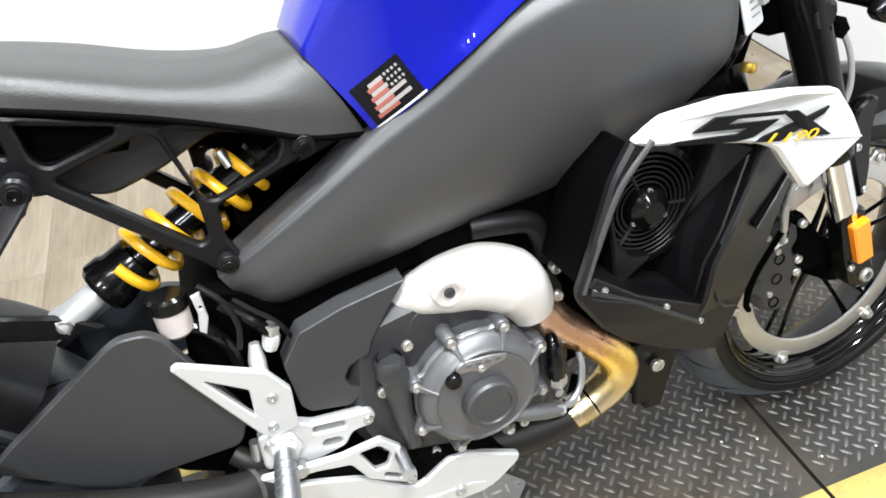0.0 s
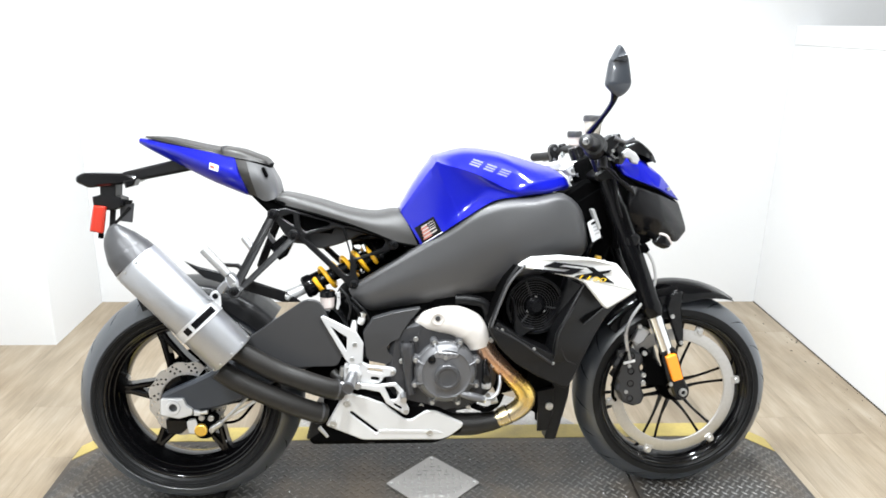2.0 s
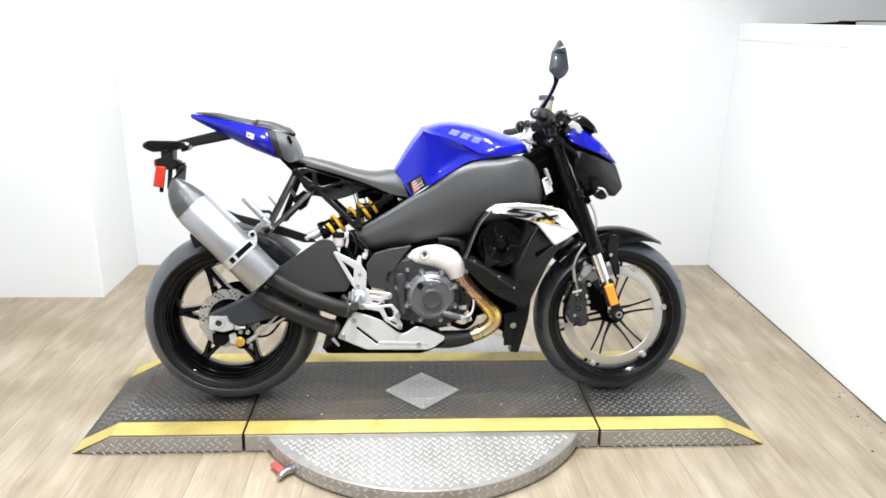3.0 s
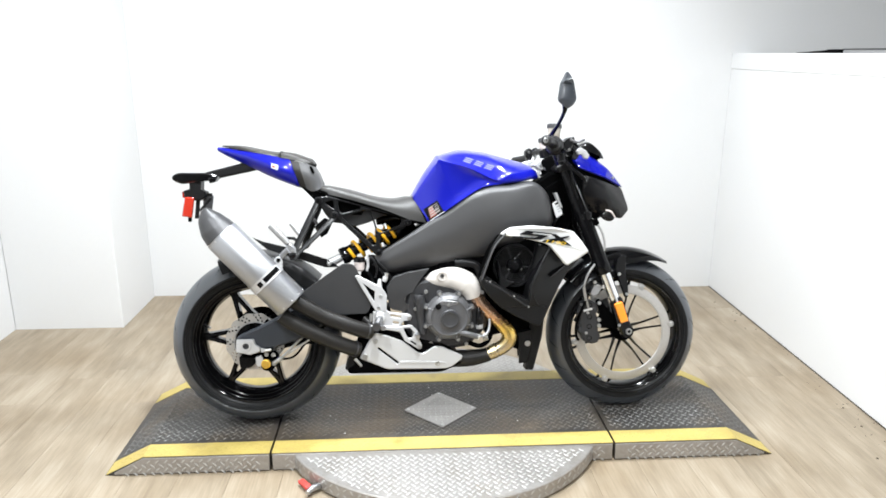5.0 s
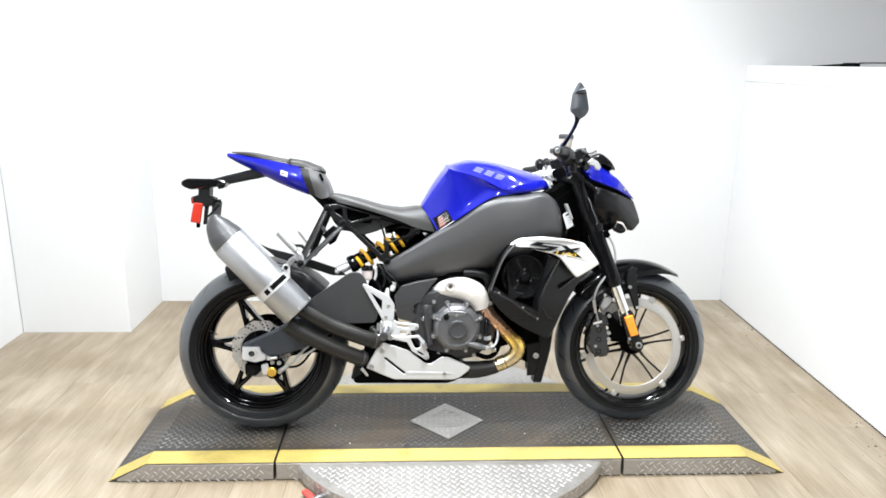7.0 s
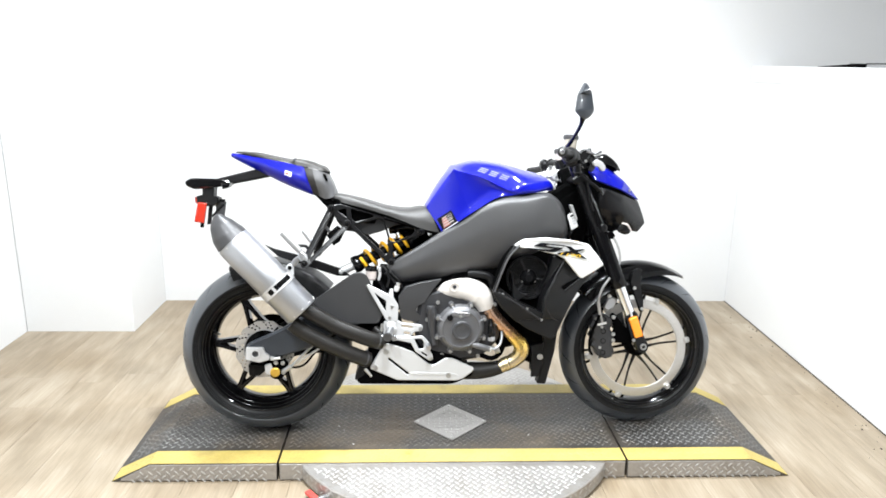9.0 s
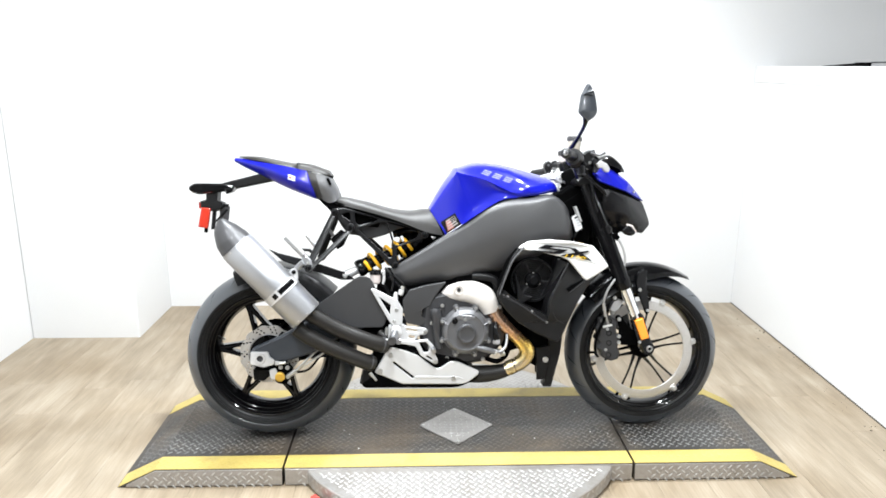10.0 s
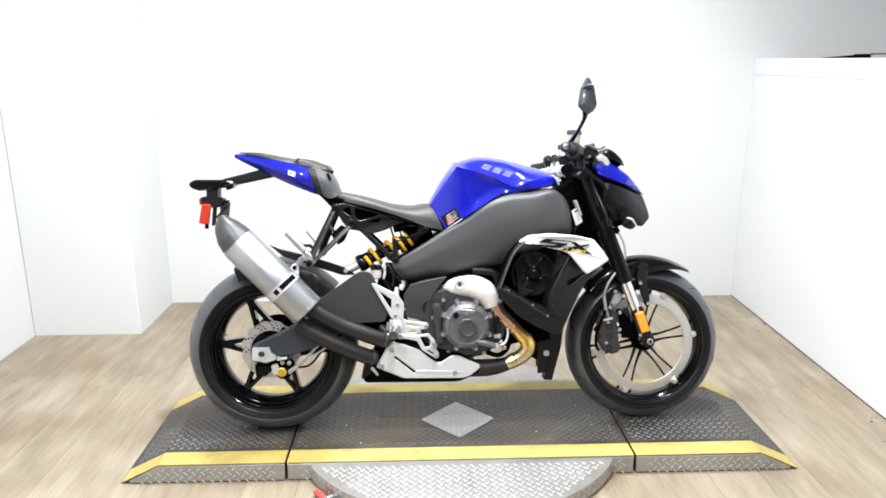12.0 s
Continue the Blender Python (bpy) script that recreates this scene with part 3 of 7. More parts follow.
def deck_section(profile, x_flat, name_label, seam_hint):
    """One section of the platform: its profile in x and z, the stretch that is flat, tread and painted edges."""
    sec = empty("platform_section")
    part("deck", slab(profile, Y0, Y1, bevel=0.002), PLATE, sec, smooth=25)
    top = [p for p in profile if p[1] > 0.05]
    tips = [p for p in profile if p[1] < 0.05]
    xs = sorted(p[0] for p in top)
    line = [(xs[0], DECK), (xs[-1], DECK)]
    lo, hi = min(p[0] for p in tips), max(p[0] for p in tips)
    if lo < xs[0] - 0.05:
        line = [(lo + 0.004, 0.003)] + line
    if hi > xs[-1] + 0.05:
        line = line + [(hi - 0.004, 0.003)]
    part("front_stripe", ribbon(line, Y0 + 0.001, Y0 + STRIPE, 0.0015), YELLOWPAINT, sec, "chipped yellow warning stripe", smooth=20)
    part("back_stripe", ribbon(line, Y1 - STRIPE, Y1 - 0.001, 0.0015), YELLOWPAINT, sec, "chipped yellow warning stripe", smooth=20)

    def place(a, b):
        for (ax, az), (bx, bz) in zip(line, line[1:]):
            if ax <= a <= bx:
                u = Vector((bx - ax, 0, bz - az)).normalized()
                return Vector((a, b, az + (bz - az) * (a - ax) / (bx - ax))), u, Vector((0, 1, 0)), Vector((-u.z, 0, u.x))
        return Vector((a, b, DECK)), Vector((1, 0, 0)), Vector((0, 1, 0)), Vector((0, 0, 1))

    def on_deck(a, b):
        free = line[0][0] + 0.02 < a < line[-1][0] - 0.02 and Y0 + STRIPE + 0.014 < b < Y1 - STRIPE - 0.014
        return free and abs(a - 0.714) + abs(b - 0.032) > 0.155
    tread("tread", on_deck, line[0][0], line[-1][0], Y0, Y1, place, 0.030, TREAD, sec)

    def on_stripe(a, b):
        return line[0][0] + 0.02 < a < line[-1][0] - 0.02 and (b < Y0 + STRIPE - 0.012 and b > Y0 + 0.012)
    tread("stripe_tread", on_stripe, line[0][0], line[-1][0], Y0, Y0 + 0.09, lambda a, b: (place(a, b)[0] + Vector((0, 0, 0.0013)), *place(a, b)[1:]), 0.030, YELLOWPAINT, sec, height=0.0012)
    # bare front skirt
    skirt = [(x, z - 0.004) for x, z in line if z > 0.05]
    ends = [(line[0][0] + 0.03, 0.012)] if line[0][1] < 0.05 else [(line[0][0] + 0.002, 0.004)]
    ends2 = [(line[-1][0] - 0.03, 0.012)] if line[-1][1] < 0.05 else [(line[-1][0] - 0.002, 0.004)]
    foot = [(ends2[0][0], 0.005), (ends[0][0], 0.005)]
    part("skirt", slab(ends + skirt + ends2 + foot if line[0][1] < 0.05 or line[-1][1] < 0.05 else [(ends[0][0], 0.005), (ends[0][0], DECK - 0.004), (ends2[0][0], DECK - 0.004), (ends2[0][0], 0.005)], Y0 - 0.0035, Y0 + 0.001, bevel=0.0006), ALUPLATE, sec, "bare aluminium tread-plate skirt", smooth=20)

    def on_skirt(a, b):
        pl = place(a, 0)[0].z
        return b < pl - 0.018 and line[0][0] + 0.05 < a < line[-1][0] - 0.03
    tread("skirt_tread", on_skirt, line[0][0], line[-1][0], 0.0, DECK, lambda a, b: (Vector((a, Y0 - 0.0035, b)), Vector((1, 0, 0)), Vector((0, 0, 1)), Vector((0, -1, 0))), 0.030, ALUTREAD, sec, length=0.026, width=0.006, height=0.0015)
    return tagged(sec, name_label, "platform", group="platform sections")


deck_section([(-0.47, 0.001), (-0.335, DECK), (0.098, DECK), (0.098, 0.001)], None, "black tread-plate ramp section with yellow edges", "")
centre_deck = deck_section([(0.106, 0.001), (0.106, DECK), (1.320, DECK), (1.320, 0.001)], None, "black tread-plate middle deck with yellow edges under the motorcycle", "")
deck_section([(1.328, 0.001), (1.328, DECK), (1.775, DECK), (1.918, 0.001)], None, "black tread-plate ramp section with yellow edges beside the front wheel", "")

# the bare diamond-shaped plate screwed to the middle deck
DX, DY, DR = 0.714, 0.032, 0.143
dia = bmesh.new()
pts = rounded([(DX - DR, DY), (DX, DY - DR), (DX + DR, DY), (DX, DY + DR)], 0.008, 3)
lo = [dia.verts.new((x, y, DECK + 0.0005)) for x, y in pts]
hi = [dia.verts.new((x, y, DECK + 0.004)) for x, y in pts]
for i in range(len(pts)):
    dia.faces.new((lo[i - 1], lo[i], hi[i], hi[i - 1]))
dia.faces.new(hi)
diamond = part("diamond_plate", dia, ALUPLATE, centre_deck, "bare aluminium diamond-shaped tread plate", smooth=25)
tread("diamond_tread", lambda a, b: abs(a - DX) + abs(b - DY) < DR - 0.016, DX - DR, DX + DR, DY - DR, DY + DR, lambda a, b: (Vector((a, b, DECK + 0.004)), Vector((1, 0, 0)), Vector((0, 1, 0)), Vector((0, 0, 1))), 0.030, ALUTREAD, diamond, length=0.024, width=0.006, height=0.0016, turned=45.0)
for sx, sy in ((-1, 0), (1, 0), (0, -1), (0, 1)):
    part("screw", lathe([(0.006, 0.0), (0.005, 0.0025), (0.0, 0.003)], (DX + sx * (DR - 0.017), DY + sy * (DR - 0.017), DECK + 0.004), (0, 0, 1), 12), BOLT, diamond)

# round turntable below the deck
TX, TY, TR = 0.716, 0.05, 0.612
table = empty("turntable")
part("disc", lathe([(0.0, 0.060), (TR - 0.004, 0.060), (TR, 0.056), (TR, 0.008), (TR - 0.02, 0.004), (0.0, 0.004)], (TX, TY, 0), (0, 0, 1), 128), ALUPLATE, table, smooth=30)


def on_disc(a, b):
    r = math.hypot(a - TX, b - TY)
    return r < TR - 0.02 and (b < Y0 - 0.018 or b > Y1 + 0.018)


tread("disc_tread", on_disc, TX - TR, TX + TR, TY - TR, TY + TR, lambda a, b: (Vector((a, b, 0.060)), Vector((1, 0, 0)), Vector((0, 1, 0)), Vector((0, 0, 1))), 0.030, ALUTREAD, table)
band = []
for i in range(132):
    for j in range(2):
        an = 2 * math.pi * (i + 0.5) / 132
        n = Vector((math.cos(an), math.sin(an), 0))
        band.append((Vector((TX, TY, 0.02 + 0.024 * j)) + n * TR, radians(45 if (i + j) % 2 else -45), n.cross(Vector((0, 0, -1))), Vector((0, 0, 1)), n))
ob = new("rim_tread", tread_mesh("rim_tread", band, 0.024, 0.007, 0.0015, ALUTREAD))
ob.parent, ob["kind"] = table, "stuff"
tagged(table, "round bare aluminium tread-plate turntable on the floor", "turntable")

# red foot latch at the turntable's rim
latch = empty("foot_latch")
bm = tube([(0.29, -0.375, 0.014), (0.262, -0.40, 0.022), (0.248, -0.425, 0.02)], [0.012, 0.011, 0.009], 10, 4)
part("latch_arm", bm, STEEL, latch)
bm = boxed(-0.034, 0.034, -0.011, 0.011, -0.006, 0.006, bevel=0.003)
bm.transform(pose(0.236, -0.372, 0.016, 0, 0, -52))
part("pedal", bm, material("red_paint", (0.55, 0.06, 0.05), 0.45, patch=0.2, patch_scale=30), latch, "worn red pedal")
tagged(latch, "small red foot latch beside the turntable rim", "latch")

# ---- the motorcycle: x runs to its front, y to its left, z up from the tyres' contact line ----
bike = empty("motorcycle")
bike.matrix_world = Matrix.Translation((0.005, 0, DECK)) @ Matrix.Rotation(radians(1.75), 4, "Z") @ Matrix.Rotation(radians(0.3), 4, "Y") @ Matrix.Rotation(radians(-10.0), 4, "X") @ Matrix.Diagonal((1.006, 1, 1, 1))
tagged(bike, "blue naked sport motorcycle with black frame leaning on the platform", "motorcycle")
RX, RZ, RR = 0.020, 0.313, 0.3115
FX, FZ, FR = 1.416, 0.302, 0.2960


def both(line):
    """A profile (radius, across) and its mirror image."""
    return line + [(r, -h) for r, h in reversed(line[:-1])]


def tyre(name, cx, cz, r, half, bead, parent):
    prof = both([(bead, -half * 0.8), (bead + 0.006, -half * 0.90), (bead + 0.011, -half * 0.945), (bead + 0.013, -half * 0.93), (bead + 0.030, -half * 0.995), (r - 0.058, -half * 0.985), (r - 0.038, -half * 0.84), (r - 0.016, -half * 0.5), (r - 0.005, -half * 0.2), (r - 0.002, 0.0)])
    ob = part(name, lathe(prof, (cx, 0, cz), (0, 1, 0), 96), RUBBER, parent, smooth=40)
    band = both([(r - 0.060, -half * 0.92), (r - 0.054, -half * 0.975), (r - 0.046, -half * 0.925), (r - 0.035, -half * 0.84), (r - 0.022, -half * 0.67), (r - 0.0125, -half * 0.5), (r - 0.0055, -half * 0.32), (r - 0.0015, -half * 0.15), (r, 0.0)])
    part("tread", lathe(band, (cx, 0, cz), (0, 1, 0), 96), TREADBAND, ob, "grey tread band with a blue sheen put into its colour", smooth=50)
    for rr, hh in ((bead + 0.019, 0.962), (r - 0.066, 0.992)):
        part("sidewall_rib", lathe([(rr - 0.0012, -half * hh + 0.001), (rr, -half * hh - 0.0009), (rr + 0.0012, -half * hh + 0.001)], (cx, 0, cz), (0, 1, 0), 96), RUBBER, ob, smooth=0)
    return ob


def tyre_grooves(cx, cz, r, half, n, parent):
    """Slanted rain grooves in the tread: dark channels that follow the crown."""
    bm = bmesh.new()
    for i in range(n):
        for side in (-1, 1):
            a0 = 2 * math.pi * (i + (0.5 if side > 0 else 0)) / n
            line = []
            for k in range(6):
                t = k / 5
                y = side * half * (0.12 + 0.72 * t)
                h = abs(y) / half
                rad = r - (0.0015 * h / 0.15 if h < 0.15 else 0.0015 + 0.011 * (h - 0.15) / 0.35 if h < 0.5 else 0.0125 + 0.0225 * (h - 0.5) / 0.34)
                a = a0 + 0.22 * t
                line.append((cx + (rad - 0.0012) * math.cos(a), y, cz + (rad - 0.0012) * math.sin(a)))
            tube(line, [0.001, 0.0024, 0.0026, 0.0026, 0.0022, 0.0008], 5, 2, bm)
    return part("tread_groove", bm, DARK, parent)


# -- rear wheel
rear = empty("rear_wheel", bike)
rear.location = (0, 0.008, 0)
tyre("tyre", RX, RZ, RR, 0.095, 0.222, rear)
tyre_grooves(RX, RZ, RR, 0.095, 20, rear)
part("rim", lathe(both([(0.229, -0.080), (0.226, -0.084), (0.219, -0.083), (0.214, -0.070), (0.203, -0.058), (0.198, -0.035), (0.190, -0.02), (0.189, 0.0)]) + both([(0.196, 0.0), (0.205, 0.03), (0.222, 0.070), (0.229, 0.080)])[0:0], (RX, 0, RZ), (0, 1, 0), 96), RIMBLACK, rear, smooth=40)
part("rim_barrel", lathe([(0.218, -0.08), (0.196, -0.03), (0.196, 0.03), (0.218, 0.08), (0.224, 0.08), (0.202, 0.03), (0.202, -0.03), (0.224, -0.08)], (RX, 0, RZ), (0, 1, 0), 96, closed=True), RIMBLACK, rear, smooth=40)
for i in range(6):
    a = radians(116 + 60 * i)
    for turn_by in (-26, 26):
        p = Vector((0.197 * math.cos(a), 0.197 * math.sin(a)))
        b = a + radians(turn_by)
        q = Vector((0.072 * math.cos(b), 0.072 * math.sin(b)))
        n = (q - p).orthogonal().normalized()
        line_pts = [p + n * 0.013, p.lerp(q, 0.2) + n * 0.0088, p.lerp(q, 0.7) + n * 0.0078, q + n * 0.012, q - n * 0.012, p.lerp(q, 0.7) - n * 0.0078, p.lerp(q, 0.2) - n * 0.0088, p - n * 0.013]
        part("spoke", slab([(RX + c.x, RZ + c.y) for c in line_pts], -0.022, 0.022, bevel=0.005), RIMBLACK, rear)
part("wheel_centre", lathe([(0.030, -0.03), (0.074, -0.026), (0.082, -0.018), (0.082, 0.018), (0.074, 0.026), (0.030, 0.03)], (RX, 0, RZ), (0, 1, 0), 48, closed=True), RIMBLACK, rear)
part("valve_stem", tube([(RX - 0.190, -0.012, RZ + 0.052), (RX - 0.176, -0.022, RZ + 0.050), (RX - 0.170, -0.036, RZ + 0.050)], [0.006, 0.0045, 0.0045], 10, 4), BOLT, rear, "small steel tyre valve")
part("sensor_ring", lathe([(0.0715, -0.0925), (0.0755, -0.0925), (0.0755, -0.0895), (0.0715, -0.0895)], (RX, 0, RZ + 0.004), (0, 1, 0), 72, closed=True), STEEL, rear)
part("rim_lip", tube([(RX + 0.2235 * math.cos(2 * math.pi * i / 96), -0.0835, RZ + 0.2235 * math.sin(2 * math.pi * i / 96)) for i in range(96)], 0.0032, 10, 1, closed=True), RIMBLACK, rear)
for rr, yy in ((0.2150, -0.0735), (0.2045, -0.0605)):
    part("rim_step", tube([(RX + rr * math.cos(2 * math.pi * i / 96), yy, RZ + rr * math.sin(2 * math.pi * i / 96)) for i in range(96)], 0.0026, 8, 1, closed=True), RIMBLACK, rear)
part("sprocket", lathe([(0.062, 0.088), (0.098, 0.088), (0.104, 0.092), (0.098, 0.096), (0.062, 0.096)], (RX, 0, RZ), (0, 1, 0), 64, closed=True), DARK, rear)
for k in range(6):
    a = radians(60 * k + 10)
    part("sprocket_arm", tube([(RX + 0.03 * math.cos(a), 0.090, RZ + 0.03 * math.sin(a)), (RX + 0.07 * math.cos(a), 0.092, RZ + 0.07 * math.sin(a))], 0.012, 8, 1), DARK, rear)
part("hub", lathe([(0.0, -0.075), (0.030, -0.075), (0.040, -0.06), (0.050, -0.02), (0.050, 0.02), (0.040, 0.06), (0.0, 0.075)], (RX, 0, RZ), (0, 1, 0), 32), DARK, rear)


def brake_ring(cx, cz, r_in, r_out, y, thick, waves, depth, hole_rows, holes, mat, parent, name="brake_disc"):
    """A wavy brake disc with drilled holes."""
    edge = lambda a: r_out - depth * (0.5 + 0.5 * math.cos(waves * a))
    bm = bmesh.new()
    step = 2 * math.pi / (holes // 2)
    for k in range(holes // 2):
        arc = [k * step + step * i / 8 for i in range(9)]
        outline = [(cx + edge(a) * math.cos(a), cz + edge(a) * math.sin(a)) for a in arc] + [(cx + r_in * math.cos(a), cz + r_in * math.sin(a)) for a in reversed(arc)]
        cut = [circle(cx + rr * math.cos(a), cz + rr * math.sin(a), 0.0036, 8) for rr, off in hole_rows for a in (k * step + step * (0.16 + off * 0.5), k * step + step * (0.50 + off * 0.5))]
        slab(outline, y - thick / 2, y + thick / 2, bevel=0.0004, holes=cut, bm=bm)
    bmesh.ops.remove_doubles(bm, verts=bm.verts, dist=0.0009)
    return part(name, bm, mat, parent, smooth=20)


brake_ring(RX, RZ + 0.004, 0.070, 0.107, -0.084, 0.005, 12, 0.005, [(0.080, 0.0), (0.090, 0.30), (0.099, 0.60)], 22, DISC, rear)
for i in range(6):
    bm = slab([(0.03, -0.012), (0.07, -0.007), (0.078, -0.010), (0.078, 0.010), (0.07, 0.007), (0.03, 0.012)], -0.082, -0.074, bevel=0.002)
    bm.transform(Matrix.Translation((RX, 0, RZ + 0.004)) @ Matrix.Rotation(radians(60 * i + 20), 4, "Y"))
    part("disc_carrier", bm, DARK, rear)

part("carrier_ring", lathe([(0.050, -0.080), (0.071, -0.080), (0.071, -0.074), (0.050, -0.074)], (RX, 0, RZ + 0.004), (0, 1, 0), 48, closed=True), GLOSSBLACK, rear)
part("carrier_hub", lathe([(0.0, -0.088), (0.030, -0.088), (0.036, -0.080), (0.036, -0.06), (0.0, -0.06)], (RX, 0, RZ + 0.004), (0, 1, 0), 32), DARK, rear)

# -- front wheel with its rim-mounted disc
front = empty("front_wheel", bike)
tyre("tyre", FX, FZ, FR, 0.062, 0.222, front)
tyre_grooves(FX, FZ, FR, 0.062, 18, front)
part("rim", lathe(both([(0.229, -0.050), (0.226, -0.054), (0.220, -0.053), (0.214, -0.044), (0.207, -0.036), (0.203, -0.02), (0.201, 0.0)]), (FX, 0, FZ), (0, 1, 0), 96), RIMBLACK, front, smooth=40)
part("rim_barrel", lathe([(0.221, -0.052), (0.207, -0.02), (0.207, 0.02), (0.221, 0.052), (0.226, 0.052), (0.212, 0.02), (0.212, -0.02), (0.226, -0.052)], (FX, 0, FZ), (0, 1, 0), 96, closed=True), RIMBLACK, front, smooth=40)
for i in range(6):
    for off in (-1, 1):
        a = radians(12 + 60 * i)
        bm = tube([(0.03, 0, off * 0.013), (0.09, 0.003, off * 0.012), (0.16, 0.004, off * 0.019), (0.207, 0.004, off * 0.026)], [0.0075, 0.0042, 0.0038, 0.0062], 8, 4)
        bm.transform(Matrix.Translation((FX, 0, FZ)) @ Matrix.Rotation(-a, 4, "Y"))
        part("spoke", bm, RIMBLACK, front)
part("rim_lip", tube([(FX + 0.2235 * math.cos(2 * math.pi * i / 96), -0.0535, FZ + 0.2235 * math.sin(2 * math.pi * i / 96)) for i in range(96)], 0.0030, 10, 1, closed=True), RIMBLACK, front)
for rr, yy in ((0.2155, -0.0470), (0.2085, -0.0385)):
    part("rim_step", tube([(FX + rr * math.cos(2 * math.pi * i / 96), yy, FZ + rr * math.sin(2 * math.pi * i / 96)) for i in range(96)], 0.0022, 8, 1, closed=True), RIMBLACK, front)
part("hub", lathe([(0.0, -0.066), (0.020, -0.066), (0.026, -0.055), (0.034, -0.02), (0.034, 0.02), (0.026, 0.055), (0.0, 0.066)], (FX, 0, FZ), (0, 1, 0), 32), DARK, front)
part("brake_disc", lathe([(0.157, -0.041), (0.187, -0.041), (0.189, -0.040), (0.189, -0.036), (0.187, -0.035), (0.157, -0.035), (0.1555, -0.036), (0.1555, -0.040)], (FX, 0, FZ), (0, 1, 0), 96, closed=True), DISC, front, "wide perimeter brake disc of bare steel", smooth=30)
for i in range(6):
    a = radians(9 + 60 * i)
    cx, cz = FX + 0.194 * math.cos(a), FZ + 0.194 * math.sin(a)
    bm = slab([(-0.015, -0.014), (0.010, -0.010), (0.012, 0.0), (0.010, 0.010), (-0.015, 0.014)], -0.042, -0.034, bevel=0.0015, corner=0.004)
    bm.transform(Matrix.Translation((cx, 0, cz)) @ Matrix.Rotation(-a, 4, "Y"))
    lug = part("disc_lug", bm, DISC, front)
    part("lug_bolt", bolted((cx, cz, -0.041), r=0.0085, h=0.008), BOLT, lug)

# -- main frame beams
def row(*pts):
    return [tuple(p) for p in pts]


def beam(x_t, z_t, x_b, z_b, out, lip):
    """A section of the frame beam, from its upper to its lower rim; out: how far it stands out to the side."""
    at = lambda t: (x_t + (x_b - x_t) * t, z_t + (z_b - z_t) * t)
    pts = []
    for t, o in ((0.02, 0.45), (0.0, lip), (0.05, lip + (1 - lip) * 0.72), (0.15, 0.985), (0.45, 1.0), (0.74, 0.915), (0.92, 0.75), (0.99, 0.58), (0.97, 0.32)):
        x, z = at(t)
        pts.append((x, -out * o, z))
    return pts


frame_rows = [beam(0.462, 0.624, 0.482, 0.586, 0.095, 0.9), beam(0.515, 0.660, 0.515, 0.556, 0.112, 0.9), beam(0.59, 0.707, 0.595, 0.567, 0.120, 0.88),
              beam(0.655, 0.750, 0.68, 0.580, 0.126, 0.84), beam(0.725, 0.792, 0.77, 0.598, 0.138, 0.84), beam(0.80, 0.846, 0.86, 0.614, 0.152, 0.82),
              beam(0.875, 0.876, 0.935, 0.634, 0.166, 0.78), beam(0.955, 0.884, 1.005, 0.664, 0.172, 0.72), beam(1.03, 0.896, 1.065, 0.695, 0.163, 0.68), beam(1.078, 0.874, 1.108, 0.715, 0.142, 0.68), beam(1.108, 0.835, 1.130, 0.735, 0.098, 0.66), beam(1.118, 0.80, 1.132, 0.75, 0.055, 0.7)]
part("main_frame", surf(frame_rows, 8, 6), SATIN, bike, "satin dark grey twin-beam frame", smooth=50)
part("steering_head", lathe([(0.0, -0.12), (0.034, -0.12), (0.040, -0.11), (0.040, 0.11), (0.034, 0.12), (0.0, 0.12)], (1.165, 0, 0.875), (-0.37, 0, 0.93), 24), DARK, bike)
part("frame_core", slab([(0.70, 0.70), (0.80, 0.80), (0.95, 0.86), (1.09, 0.87), (1.17, 0.92), (1.20, 0.80), (1.14, 0.68), (0.95, 0.60), (0.75, 0.57)], -0.06, 0.06, bevel=0.01), DARK, bike)

# -- fuel tank cover
tank_rows = [row((0.659, -0.105, 0.745), (0.644, -0.103, 0.774), (0.603, -0.075, 0.838), (0.600, -0.04, 0.845), (0.599, 0, 0.846)),
             row((0.705, -0.128, 0.780), (0.692, -0.121, 0.815), (0.650, -0.100, 0.908), (0.645, -0.055, 0.922), (0.644, 0, 0.924)),
             row((0.765, -0.141, 0.822), (0.752, -0.132, 0.858), (0.697, -0.124, 0.976), (0.694, -0.065, 0.990), (0.694, 0, 0.996)),
             row((0.850, -0.143, 0.874), (0.834, -0.133, 0.908), (0.802, -0.147, 0.945), (0.787, -0.080, 0.998), (0.782, 0, 1.016)),
             row((0.915, -0.139, 0.885), (0.912, -0.142, 0.892), (0.902, -0.146, 0.900), (0.874, -0.088, 0.982), (0.865, 0, 1.008)),
             row((0.950, -0.137, 0.890), (0.950, -0.143, 0.899), (0.945, -0.143, 0.917), (0.925, -0.086, 0.968), (0.915, 0, 0.996)),
             row((1.000, -0.130, 0.895), (0.998, -0.137, 0.905), (0.988, -0.130, 0.929), (0.975, -0.078, 0.957), (0.968, 0, 0.981)),
             row((1.038, -0.110, 0.902), (1.044, -0.115, 0.914), (1.040, -0.106, 0.937), (1.034, -0.060, 0.953), (1.032, 0, 0.963)),
             row((1.058, -0.086, 0.902), (1.066, -0.090, 0.912), (1.061, -0.082, 0.932), (1.054, -0.050, 0.944), (1.052, 0, 0.951))]


